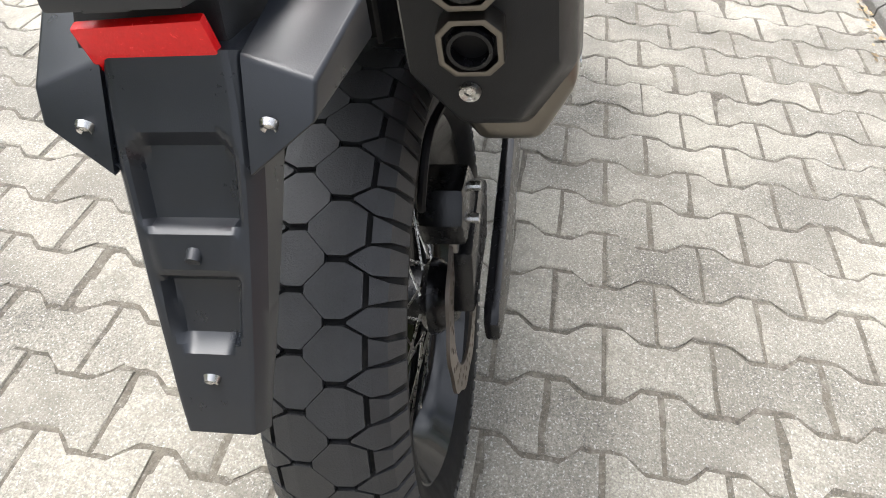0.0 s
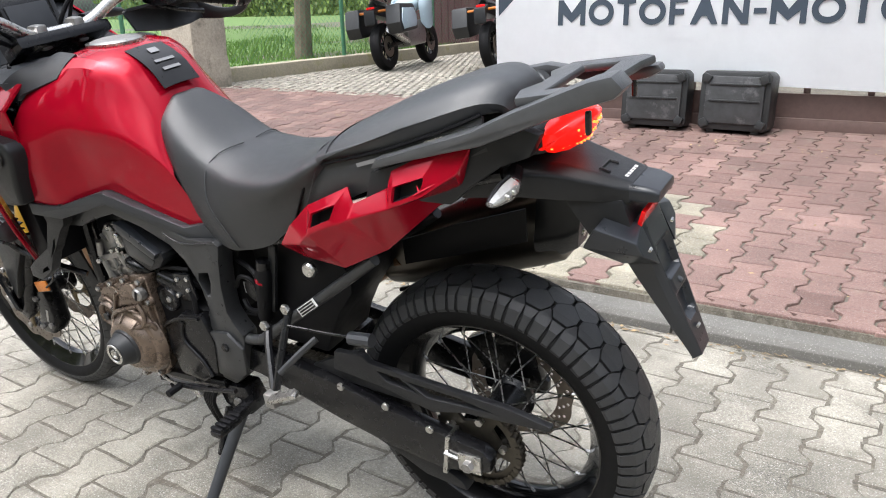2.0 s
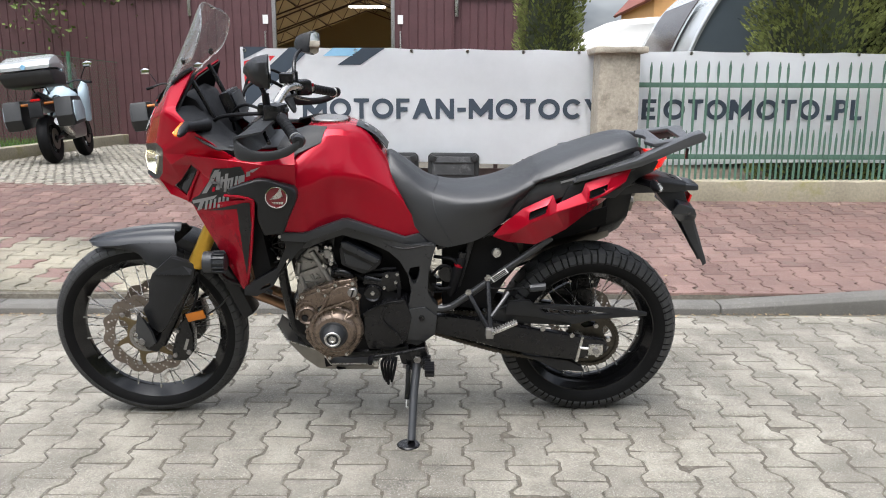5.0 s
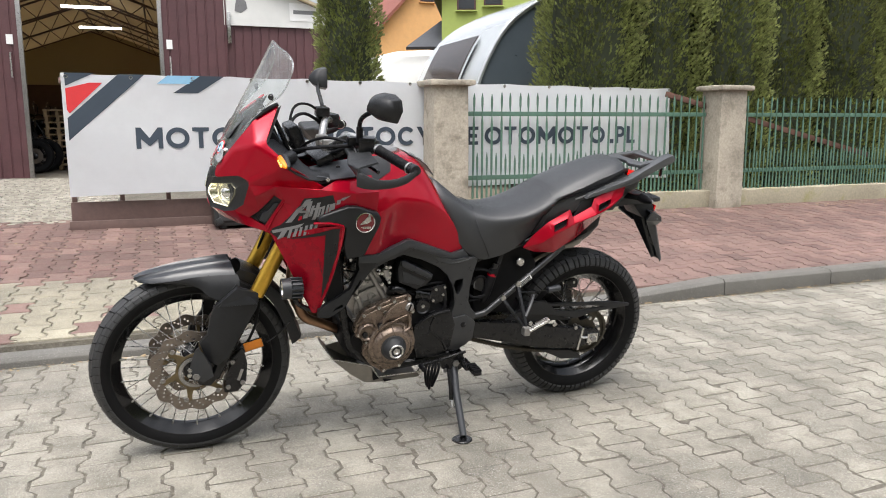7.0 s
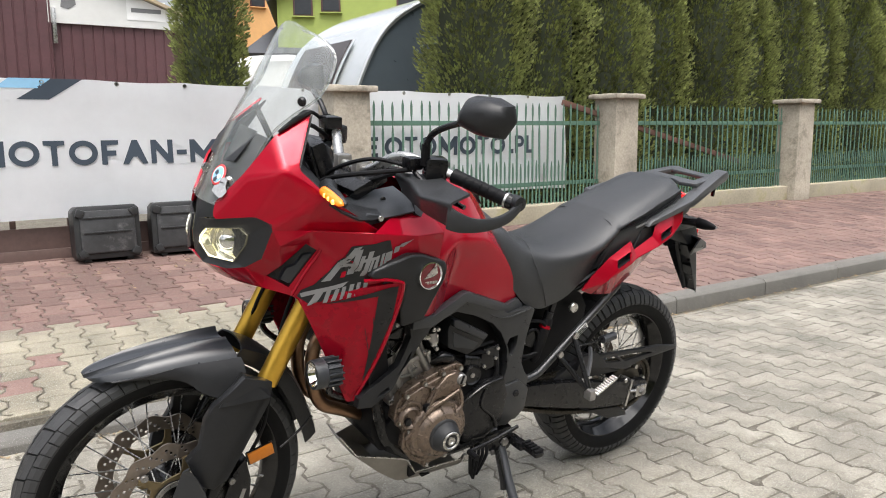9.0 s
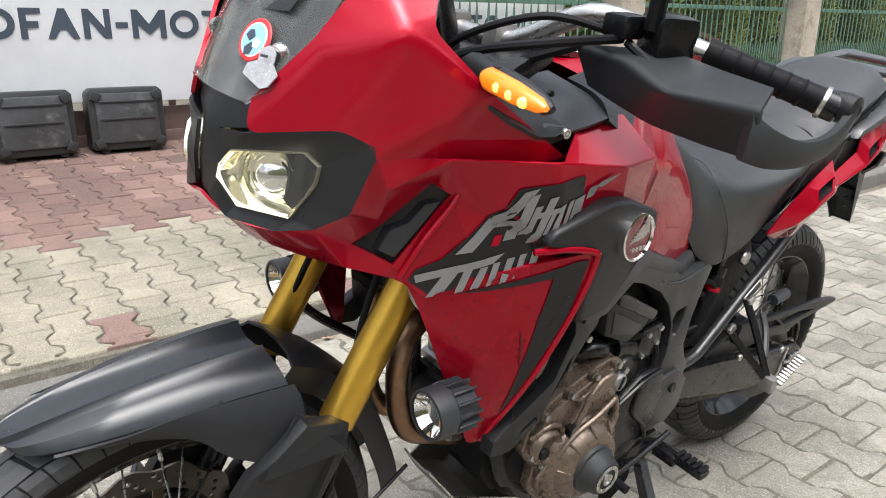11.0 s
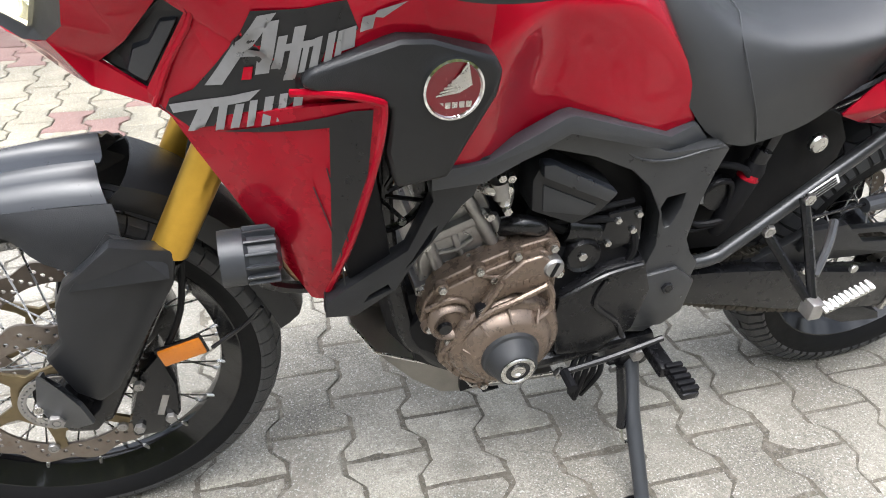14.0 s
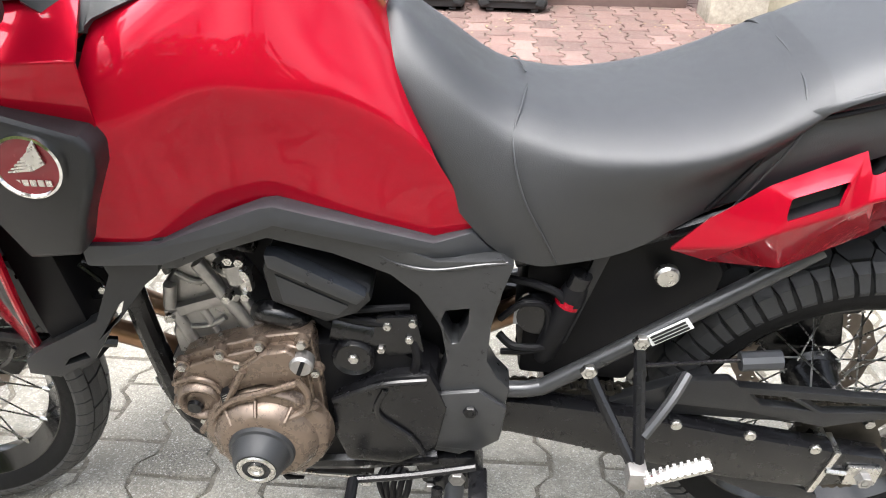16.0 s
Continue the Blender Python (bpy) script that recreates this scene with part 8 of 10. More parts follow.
for sy in (-1, 1):
    part("screen_stay", tube([(-1.34, sy * 0.12, 1.28), (-1.30, sy * 0.115, 1.20), (-1.26, sy * 0.10, 1.10)], 0.008, 8), BLACKM, bike)
dash = part("dashboard", box(0.04, 0.13, 0.10, 0.012, (-1.235, 0, 1.165), pose(0, 0, 0, 0, -20, 0)), BLACKM, bike, "black instrument panel")
part("display", box(0.004, 0.11, 0.075, 0.002, (-1.213, 0, 1.172), pose(0, 0, 0, 0, -20, 0)), GREYP, dash, "grey instrument display")
# front indicators
for sy in (-1, 1):
    ind = part("front_indicator", tube([(-1.28, sy * 0.18, 1.130), (-1.30, sy * 0.23, 1.137), (-1.320, sy * 0.268, 1.140)], [0.022, 0.016, 0.016], 12, 2), PLASTIC, bike, "front indicator on a black stalk")
    rg, rg2 = [], []
    for y, h, d_ in ((0.250, 0.008, 0.009), (0.258, 0.0125, 0.013), (0.30, 0.012, 0.013), (0.332, 0.008, 0.009), (0.342, 0.003, 0.004)):
        rg.append([(-1.326 + d_ * math.cos(a * TAU / 12), sy * y, 1.141 + h * math.sin(a * TAU / 12) - 0.12 * (y - 0.26)) for a in range(12)])
        rg2.append([(x + 0.009, yy, 1.137 + (z - 1.137) * 1.22) for x, yy, z in rg[-1]])
    part("lens", loft(rg), AMBERL if sy < 0 else AMBER, ind, "lit amber indicator lens" if sy < 0 else "amber indicator lens")
    part("lens_back", loft(rg2), PLASTIC, ind)
    if sy < 0:
        for k in range(3):
            part("bulb", lathe([(0.001, -0.0034), (0.0045, -0.002), (0.0062, 0.002)], 10, pose(-1.3372, -0.280 - k * 0.019, 1.138 - k * 0.003, 0, 0, -90)), AMBERH, ind)

# ---- handlebar, controls, mirrors ----
hb = part("handlebar", tube([(-0.972, -0.405, 1.147), (-1.045, -0.250, 1.185), (-1.085, -0.17, 1.195), (-1.115, -0.09, 1.150), (-1.125, -0.045, 1.140), (-1.125, 0.045, 1.140), (-1.115, 0.09, 1.150), (-1.085, 0.17, 1.195), (-1.045, 0.25, 1.185), (-0.972, 0.405, 1.147)], [0.0115, 0.0125, 0.0140, 0.0148, 0.0148, 0.0148, 0.0148, 0.0140, 0.0125, 0.0115], 14), STEEL, bike, "silver tapered handlebar")
for y in (-0.05, 0.05):
    part("bar_clamp", box(0.045, 0.03, 0.06, 0.010, (-1.125, y, 1.135)), ALLOY, hb)
for sy in (-1, 1):
    A, B = Vector((-1.020, sy * 0.305, 1.173)), Vector((-0.960, sy * 0.432, 1.140))
    gp = part("hand_grip", tube([A, A.lerp(B, 0.2), A.lerp(B, 0.8), B], [0.0180, 0.0162, 0.0158, 0.0165], 16, 4), DEEP, hb, "black rubber hand grip")
    for k in range(6):
        c = A.lerp(B, 0.12 + k * 0.14)
        q = (B - A).to_track_quat("Y", "Z").to_matrix().to_4x4()
        part("grip_ring", lathe([(0.0160, -0.003), (0.0171, 0), (0.0160, 0.003)], 16, Matrix.Translation(c) @ q, cap=False), DEEP, gp)
    q = (B - A).to_track_quat("Y", "Z").to_matrix().to_4x4()
    part("bar_end", lathe([(0.001, 0.022), (0.013, 0.022), (0.0175, 0.018), (0.0178, 0.002)], 18, Matrix.Translation(B) @ q), BLACKM, hb)
    part("end_collar", lathe([(0.017, 0.004), (0.0192, 0.003), (0.0192, -0.002), (0.016, -0.003)], 18, Matrix.Translation(B) @ q, cap=False), STEEL, hb, "bright collar at the grip end")
    swb = part("switch_box", box(0.055, 0.06, 0.055, 0.012, (0, 0, 0), pose(-1.045, sy * 0.262, 1.183, 0, 0, sy * 24)), BLACKM, hb, "black switch housing")
    part("switch_button", box(0.012, 0.012, 0.012, 0.003, (-1.012, sy * 0.262, 1.192)), REDM if sy > 0 else GREYP, swb)
    part("lever_perch", box(0.04, 0.04, 0.03, 0.008, (-1.085, sy * 0.225, 1.190)), BLACKM, hb)
    part("clutch_lever" if sy < 0 else "brake_lever", tube([(-1.085, sy * 0.235, 1.172), (-1.078, sy * 0.30, 1.142), (-1.045, sy * 0.39, 1.118)], 0.006, 8), BLACKM, hb)
    if sy > 0:
        part("reservoir", box(0.05, 0.05, 0.035, 0.006, (-1.09, 0.20, 1.225)), BLACKM, hb, "black brake fluid reservoir")
    # hand guard shell
    GP = dict(a=(-1.105, 0.170, 1.158), b=(-1.072, 0.175, 1.104), c=(-1.079, 0.220, 1.096), h=(-1.085, 0.290, 1.084), h2=(-1.100, 0.380, 1.085), d=(-1.115, 0.260, 1.156), e=(-1.042, 0.270, 1.168), g=(-1.053, 0.350, 1.162), l=(-1.057, 0.420, 1.158),
              f=(-1.138, 0.331, 1.138), j=(-1.133, 0.452, 1.148), k=(-1.122, 0.446, 1.092))
    hgd = part("hand_guard", facets({q: (x, sy * y, z) for q, (x, y, z) in GP.items()}, ["a b c d", "a d e", "d f g e", "d c h f", "f h h2 k j", "f j l g"], 0.016, 0.006, 5), GUARDM, bike, "black angular plastic hand guard", 40)
    hoop = []
    for x, y, z, hh, dx, dy in ((-1.128, 0.440, 1.116, 0.026, 0.6, 1.0), (-1.108, 0.458, 1.106, 0.021, 0.8, 0.8), (-1.070, 0.469, 1.099, 0.015, 0.1, 1.0), (-1.020, 0.471, 1.101, 0.0125, 0.0, 1.0), (-0.976, 0.468, 1.114, 0.0125, -0.1, 1.0), (-0.944, 0.461, 1.136, 0.013, -0.2, 1.0)):
        hoop.append([(x - 0.007 * dx * u, sy * (y + 0.007 * dy * u), z + hh * w_) for u, w_ in ((1, -0.55), (1, 0.55), (0.55, 1), (-0.55, 1), (-1, 0.55), (-1, -0.55), (-0.55, -1), (0.55, -1))])
    part("guard_bar", loft(hoop, 4), GUARDM, hgd, "", 50)
    part("guard_boss", lathe([(0.004, -0.010), (0.007, -0.012), (0.016, -0.010), (0.018, 0.0), (0.018, 0.016)], 20, pose(-0.949, sy * 0.458, 1.138) @ pose(0, 0, 0, 0, 0, 0 if sy < 0 else 180)), PLASTIC, hgd)
    # mirror
    ms = part("mirror", tube([(-1.073, sy * 0.258, 1.195), (-1.075, sy * 0.262, 1.235), (-1.078, sy * 0.290, 1.268), (-1.076, sy * 0.335, 1.290), (-1.066, sy * 0.375, 1.305)], 0.0075, 10), BLACKM, bike, "black rear view mirror on a bent stalk")
    part("mirror_joint", tube([(-1.072, sy * 0.258, 1.19), (-1.073, sy * 0.260, 1.24)], 0.011, 10, 1), DEEP, ms)
    shp = [(0.362, 1.296), (0.366, 1.330), (0.388, 1.366), (0.450, 1.368), (0.490, 1.356), (0.500, 1.325), (0.472, 1.285), (0.42, 1.282)]
    cx, cz = 0.432, 1.326
    rg = []
    for d_, k in ((-0.055, 0.25), (-0.048, 0.55), (-0.028, 0.85), (0.0, 1.0), (0.008, 1.0)):
        rg.append([(-1.030 + d_ + 0.16 * (y - cx), sy * (cx + (y - cx) * k), cz + (z - cz) * k) for y, z in shp])
    part("mirror_shell", loft(rg, 2), PLASTIC, ms, smooth=50)
    bm = bmesh.new()
    bm.faces.new([bm.verts.new((-1.0195 + 0.16 * (y - cx), sy * (cx + (y - cx) * 0.94), cz + (z - cz) * 0.94)) for y, z in shp])
    part("mirror_face", bm, MIRROR, ms, "mirror glass")
for pts, r in (([(-1.09, -0.21, 1.18), (-1.16, -0.16, 1.19), (-1.22, -0.08, 1.15), (-1.24, 0.0, 1.08)], 0.005), ([(-1.09, -0.23, 1.175), (-1.19, -0.20, 1.165), (-1.26, -0.13, 1.14), (-1.30, -0.10, 1.10)], 0.006),
               ([(-1.09, 0.21, 1.18), (-1.16, 0.18, 1.22), (-1.22, 0.12, 1.20), (-1.25, 0.06, 1.10)], 0.006), ([(-1.07, 0.23, 1.20), (-1.14, 0.21, 1.25), (-1.21, 0.15, 1.24), (-1.24, 0.1, 1.12)], 0.005), ([(-1.08, -0.20, 1.17), (-1.13, -0.12, 1.13), (-1.18, -0.04, 1.09)], 0.006)):
    part("control_cable", tube(pts, r, 8), DEEP, bike)

# ---- fog lamps and horn ----
for sy in (-1, 1):
    m0 = Matrix.Translation((-1.292, sy * 0.217, 0.686)) @ pose(0, 0, 0, 0, 0, -90) @ Matrix.Scale(0.86, 4)
    fl = part("fog_lamp", lathe([(0.036, -0.034), (0.041, -0.034), (0.042, -0.028), (0.042, 0.0), (0.036, 0.006), (0.034, 0.045), (0.020, 0.052), (0.001, 0.052)], 28, m0, cap=False), GREYP, bike, "round grey finned fog lamp")
    for k in range(14):
        a = k * TAU / 14
        bm = box(0.004, 0.046, 0.010, 0.001, (0, 0.024, 0.039))
        bm.transform(m0 @ pose(0, 0, 0, 0, math.degrees(a), 0))
        part("fin", bm, GREYP, fl)
    part("reflector", lathe([(0.036, -0.030), (0.026, -0.012), (0.010, -0.006), (0.001, -0.006)], 24, m0, cap=False), CHROME, fl)
    o = part("lens", lathe([(0.037, -0.032), (0.02, -0.034), (0.001, -0.0345)], 24, m0, cap=False), LENSG, fl)
    o.visible_shadow = False
    part("lamp_bracket", tube([(-1.275, sy * 0.217, 0.650), (-1.265, sy * 0.205, 0.625), (-1.22, sy * 0.18, 0.590), (-1.13, sy * 0.13, 0.54)], 0.009, 8), BLACKM, fl)
hn = part("horn", lathe([(0.001, -0.014), (0.012, -0.014), (0.016, -0.020), (0.030, -0.018), (0.036, -0.008), (0.036, 0.008), (0.02, 0.016)], 26, Matrix.Translation((-1.285, -0.165, 0.845)) @ pose(0, 0, 0, 0, 0, -75)), BLACKM, bike, "round black horn")
part("horn_ring", lathe([(0.028, -0.0185), (0.031, -0.021), (0.034, -0.0185)], 26, Matrix.Translation((-1.285, -0.165, 0.845)) @ pose(0, 0, 0, 0, 0, -75), cap=False), ALLOY, hn)


# ---- hall behind the gate ----
hall = empty("hall", pose(0, 12.0, 0.28), label="brown panelled dealer's hall with a white tarp gable and open doors", category="building")


def ribbed(x0, x1, z0, z1, y, pitch=0.16):
    """A wall sheet with raised upright ribs."""
    out = []
    x = x0
    while x < x1 - 1e-4:
        e = min(x + pitch, x1)
        out += [(x, y), (x + (e - x) * 0.8, y), (x + (e - x) * 0.85, y + 0.012), (x + (e - x) * 0.95, y + 0.012)]
        x = e
    out.append((x1, y))
    loop = out + [(x1, y + 0.05), (x0, y + 0.05)]
    bm = bmesh.new()
    lo_ = [bm.verts.new((a, b, z0)) for a, b in loop]
    hi_ = [bm.verts.new((a, b, z1)) for a, b in loop]
    for i in range(len(loop)):
        j = (i + 1) % len(loop)
        bm.faces.new((lo_[i], lo_[j], hi_[j], hi_[i]))
    return bm


part("wall", ribbed(-0.42, 1.68, 0, 2.72, 0.0), BROWN, hall, "brown ribbed wall panel", 0)
part("left_wall", ribbed(-9.5, -5.4, 0, 2.72, 0.0), BROWN, hall, "brown ribbed wall panel", 0)
part("sliding_door", ribbed(-1.54, -0.40, 0, 3.6, -0.06), BROWN, hall, "open brown sliding door leaf", 0)
part("sliding_door", ribbed(-5.45, -3.74, 0, 3.6, -0.06), BROWN, hall, "open brown sliding door leaf", 0)
for x in (-1.54, -3.74):
    part("door_edge", box(0.07, 0.06, 3.6, 0.004, (x, -0.06, 1.8)), ALLOY, hall)
for x in (-1.40, -3.90):
    part("door_handle", tube([(x, -0.08, 1.70), (x, -0.14, 1.70), (x, -0.14, 2.10), (x, -0.08, 2.10)], 0.015, 8, 1), STEEL, hall)
    part("door_sticker", box(0.10, 0.004, 0.16, 0, (x, -0.078, 2.32)), WHITEP, hall)
for x, z in ((-0.36, 2.65), (-5.3, 2.65)):
    part("door_lock_bar", box(0.06, 0.05, 0.55, 0.01, (x, -0.08, z)), STEEL, hall)
gab = [(-9.5, 2.70), (-5.45, 2.70), (-5.45, 3.45), (-0.44, 3.45), (-0.44, 2.70), (1.72, 2.70), (1.74, 2.90), (-3.9, 5.0), (-9.5, 2.92)]
part("gable", slab(gab, -0.05, 0.0, 0.0), TARP, hall, "white tarp gable")
part("gable_edge", tube([(1.78, -0.06, 2.90), (-3.9, -0.06, 5.02)], 0.035, 8, 1), ALLOY, hall)
part("gable_sign", box(0.62, 0.006, 0.32, 0, (1.05, -0.056, 2.98)), WHITEP, hall, "small pale sign on the gable")
part("sign_bar", box(0.48, 0.004, 0.07, 0, (1.05, -0.061, 2.98)), DECALG, hall)
part("gable_mark", slab([(-0.25, 2.95), (-0.14, 2.92), (-0.02, 3.0), (-0.04, 3.12), (-0.12, 3.2), (-0.2, 3.22), (-0.23, 3.08)], -0.056, -0.052, 0), DECALG, hall)
roof = [[(1.9, -0.2, 2.88), (-3.9, -0.2, 5.05), (-9.7, -0.2, 2.88)], [(1.9, 24, 2.88), (-3.9, 24, 5.05), (-9.7, 24, 2.88)]]
part("roof", skin(roof, 1, 1, 0.05), TARPIN, hall, "yellowed tarp roof")
part("side_wall", box(0.06, 24, 2.9, 0, (1.68, 12.0, 1.4)), BROWN, hall)
part("side_wall", box(0.06, 24, 2.9, 0, (-9.5, 12.0, 1.4)), BROWN, hall)
part("back_wall", box(11.2, 0.06, 2.6, 0, (-3.9, 22.0, 1.3)), BEAM, hall)
part("back_gable", slab([(-9.5, 2.6), (1.7, 2.6), (1.7, 2.9), (-3.9, 5.0), (-9.5, 2.9)], 21.9, 22.0, 0), TARPIN, hall)
part("hall_floor", box(11.2, 22.2, 0.04, 0, (-3.9, 11.1, 0.0)), JOINT, hall)
for k in range(6):
    y = 2.0 + k * 3.2
    for sx in (-1, 1):
        a, b = Vector((-3.9, y, 4.95)), Vector((-3.9 + sx * 5.5, y, 2.85))
        a2, b2 = Vector((-3.9, y, 4.45)), Vector((-3.9 + sx * 5.3, y, 2.55))
        bm = join(tube([a, b], 0.03, 6, 1), tube([a2, b2], 0.025, 6, 1), *[tube([a.lerp(b, i / 8), a2.lerp(b2, (i + (0.5 if i < 8 else 0)) / 8)], 0.014, 5, 1) for i in range(9)], *[tube([a.lerp(b, (i + 1) / 8), a2.lerp(b2, (i + 0.5) / 8)], 0.014, 5, 1) for i in range(8)])
        part("roof_truss", bm, BEAM, hall, "lattice roof truss")
for i in range(5):
    x = -8.0 + i * 2.05
    part("purlin", tube([(x, 0, 4.9 - abs(x + 3.9) * 0.375), (x, 22, 4.9 - abs(x + 3.9) * 0.375)], 0.025, 6, 1), BEAM, hall)
for x, y, z in ((-3.2, 7.0, 3.85), (-3.1, 10.5, 3.75)):
    part("tube_lamp", box(1.15, 0.10, 0.06, 0.01, (x, y, z)), TUBEL, hall, "lit fluorescent tube lamp")

# ---- caravan ----
cav = empty("caravan", pose(2.35, 7.0, 0.3), label="silver teardrop caravan with a slate-coloured side", category="caravan")
prof_c = [(0.0, 0.45), (0.02, 1.15), (0.20, 1.70), (0.55, 2.25), (1.10, 2.62), (1.8, 2.85), (2.7, 2.85), (3.6, 2.55), (4.2, 1.9), (4.4, 1.0), (4.4, 0.45)]
sp = [tuple(p) for p in spline([(a, 0, b) for a, b in prof_c], 4)]
bm = skin([[(x, y, z) for y in (0.0, 2.75)] for x, _, z in sp], 1, 1, 0.04)
part("shell", bm, CAVS, cav, "silver curved shell")
inn = [(2.2 + (x - 2.2) * 0.995, z * 0.995) for x, _, z in sp]
part("side", slab(inn, 0.03, 0.08, 0.0), CAVG, cav, "slate-coloured side wall")
for yy in (0.0,):
    part("edge_trim", tube([(x, yy, z) for x, _, z in sp], 0.022, 8, 1), CAVS, cav)
for a, b, nm, mt, g in ((0.62, 2.35, "window_frame", CAVS, 0.05), (0.69, 2.28, "front_window", BROWNWIN, 0.06)):
    rows = [[(sp[i][0] - g * 0.8, y, sp[i][2] + g * 0.6) for y in (a, b)] for i in range(5, 12)]
    part(nm, skin(rows, 1, 1, 0.01), mt, cav, "tinted front window" if nm == "front_window" else "")
part("side_window", lathe([(0.001, -0.02), (0.26, -0.02), (0.33, -0.035), (0.36, 0.0)], 32, pose(1.75, 0.05, 1.75)), BROWNWIN, cav, "round tinted side window")
part("window_ring", lathe([(0.27, -0.03), (0.31, -0.05), (0.37, -0.03), (0.37, 0.0)], 32, pose(1.75, 0.05, 1.75), cap=False), DEEP, cav)
for y in (0.15, 2.60):
    part("wheel", lathe([(0.10, -0.08), (0.30, -0.08), (0.32, 0), (0.30, 0.08), (0.10, 0.08)], 28, pose(2.6, y, 0.32)), WALLR, cav)
part("chassis", box(3.8, 2.3, 0.14, 0.02, (2.2, 1.37, 0.42)), BLACKM, cav)
part("jockey_leg", tube([(0.3, 1.1, 0.0), (0.3, 1.1, 0.5)], 0.04, 8, 1), BLACKM, cav)
hood = [(0.0, 0.0), (0.0, 1.20), (0.10, 1.72), (0.40, 2.04), (1.10, 2.20), (2.10, 2.16), (2.55, 1.90), (2.70, 1.2), (2.70, 0.0)]
hood = [(x, z) for x, _, z in spline([(x, 0, z) for x, z in hood], 3)]
rings_ = [[(1.35 + (x - 1.35) * k, y, z * (0.5 + 0.5 * k) + 0.02 * noise.noise(Vector((x * 2, y, z * 2)))) for x, z in hood] for y, k in ((0.0, 0.90), (0.06, 0.97), (0.25, 1.0), (1.8, 1.0), (2.1, 0.94))]
o = finish("covered_vehicle", loft(rings_), TARP, m=pose(1.55, 10.3, 0.3))
tagged(o, label="white tarpaulin-covered vehicle behind the fence", category="tarpaulin")


# ---- thujas ----
def thuja(x, y, h, r, seed):
    rnd = random.Random(seed)
    root = empty("thuja", pose(x, y, 0.28), label="dense dark green thuja with brownish tints", category="conifer", group="thuja hedge")
    part("trunk", tube([(0, 0, 0), (0.03, 0, 0.5), (0, 0, h * 0.9)], [0.07, 0.06, 0.02], 8, 2), BARK, root)
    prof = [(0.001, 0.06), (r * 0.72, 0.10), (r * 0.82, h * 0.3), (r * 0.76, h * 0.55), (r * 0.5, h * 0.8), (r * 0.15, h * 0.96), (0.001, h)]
    # solid dark core that stands in for the shaded depth between the sprays
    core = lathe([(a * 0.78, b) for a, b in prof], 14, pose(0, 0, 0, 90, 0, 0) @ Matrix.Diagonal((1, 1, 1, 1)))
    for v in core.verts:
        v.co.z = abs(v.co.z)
    part("inner_crown", core, THUJA_SHADE, root)
    bm = bmesh.new()
    for i in range(int(11500 * r * h / 2.4)):
        z = h * (rnd.random() ** 0.85)
        t = z / h
        rr = r * (0.86 if t < 0.45 else 0.86 * max(0.02, 1 - ((t - 0.45) / 0.55) ** 1.7)) * (0.80 + 0.26 * rnd.random())
        a = rnd.uniform(0, TAU)
        lump = 1 + 0.26 * noise.noise(Vector((math.cos(a) * 2.2 + x, math.sin(a) * 2.2, z * 2.0))) + 0.20 * noise.noise(Vector((math.cos(a) * 6 + x, math.sin(a) * 6, z * 5.0)))
        c = Vector((math.cos(a) * rr * lump, math.sin(a) * rr * lump, z + 0.03))
        out = Vector((math.cos(a), math.sin(a), 0.9 + rnd.uniform(-0.5, 0.5))).normalized()
        side = out.cross(Vector((rnd.uniform(-1, 1), rnd.uniform(-1, 1), rnd.uniform(-1, 1)))).normalized()
        L_, w_ = rnd.uniform(0.030, 0.070), rnd.uniform(0.009, 0.018)
        p = [c - out * L_ * 0.3, c + side * w_, c + out * L_, c - side * w_]
        bm.faces.new([bm.verts.new(q) for q in p])
        up = side.cross(out) * w_
        bm.faces.new([bm.verts.new(q) for q in (c - out * L_ * 0.2, c + up + out * L_ * 0.3, c + out * L_ * 0.9, c - up + out * L_ * 0.3)])
    part("crown", bm, THUJA, root, "scale-leaved sprays", smooth=0)
    return root


tx = 3.35
k = 0
while tx < 15.5:
    thuja(tx, 5.65 + 0.15 * (k % 2), 4.3 + 0.5 * math.sin(k * 2.1), 0.74 + 0.07 * math.sin(k * 1.7), 11 + k)
    tx += 0.98 + 0.06 * math.sin(k)
    k += 1
thuja(0.80, 7.6, 4.6, 0.50, 91)
thuja(16.6, 5.7, 4.5, 0.7, 92)

# ---- houses ----
def house(name, x, y, z0, w, d, h, rh, wall, roofm, label, wins, over=0.5):
    root = empty(name, pose(x, y, z0), label=label, category="house")
    part("wall", slab([(0, 0), (w, 0), (w, h), (w / 2, h + rh), (0, h)], 0, d, 0), wall, root)
    for s0, s1 in ((0, 1), (w, -1)):
        rows = [[(s0 - s1 * over, yy, h - rh * over / (w / 2)) for yy in (-over, d + over)], [(w / 2, yy, h + rh + 0.05) for yy in (-over, d + over)]]
        part("roof", skin(rows, 1, 1, 0.18), roofm, root)
    for wx, wz, ww, wh in wins:
        wi = part("window", box(ww + 0.16, 0.10, wh + 0.16, 0.01, (wx, -0.02, wz)), BROWN, root)
        part("pane", box(ww, 0.04, wh, 0, (wx, -0.07, wz)), WINDOWM, wi)
        part("sill", box(ww + 0.3, 0.2, 0.06, 0.01, (wx, -0.1, wz - wh / 2 - 0.1)), wall, wi)
    return root


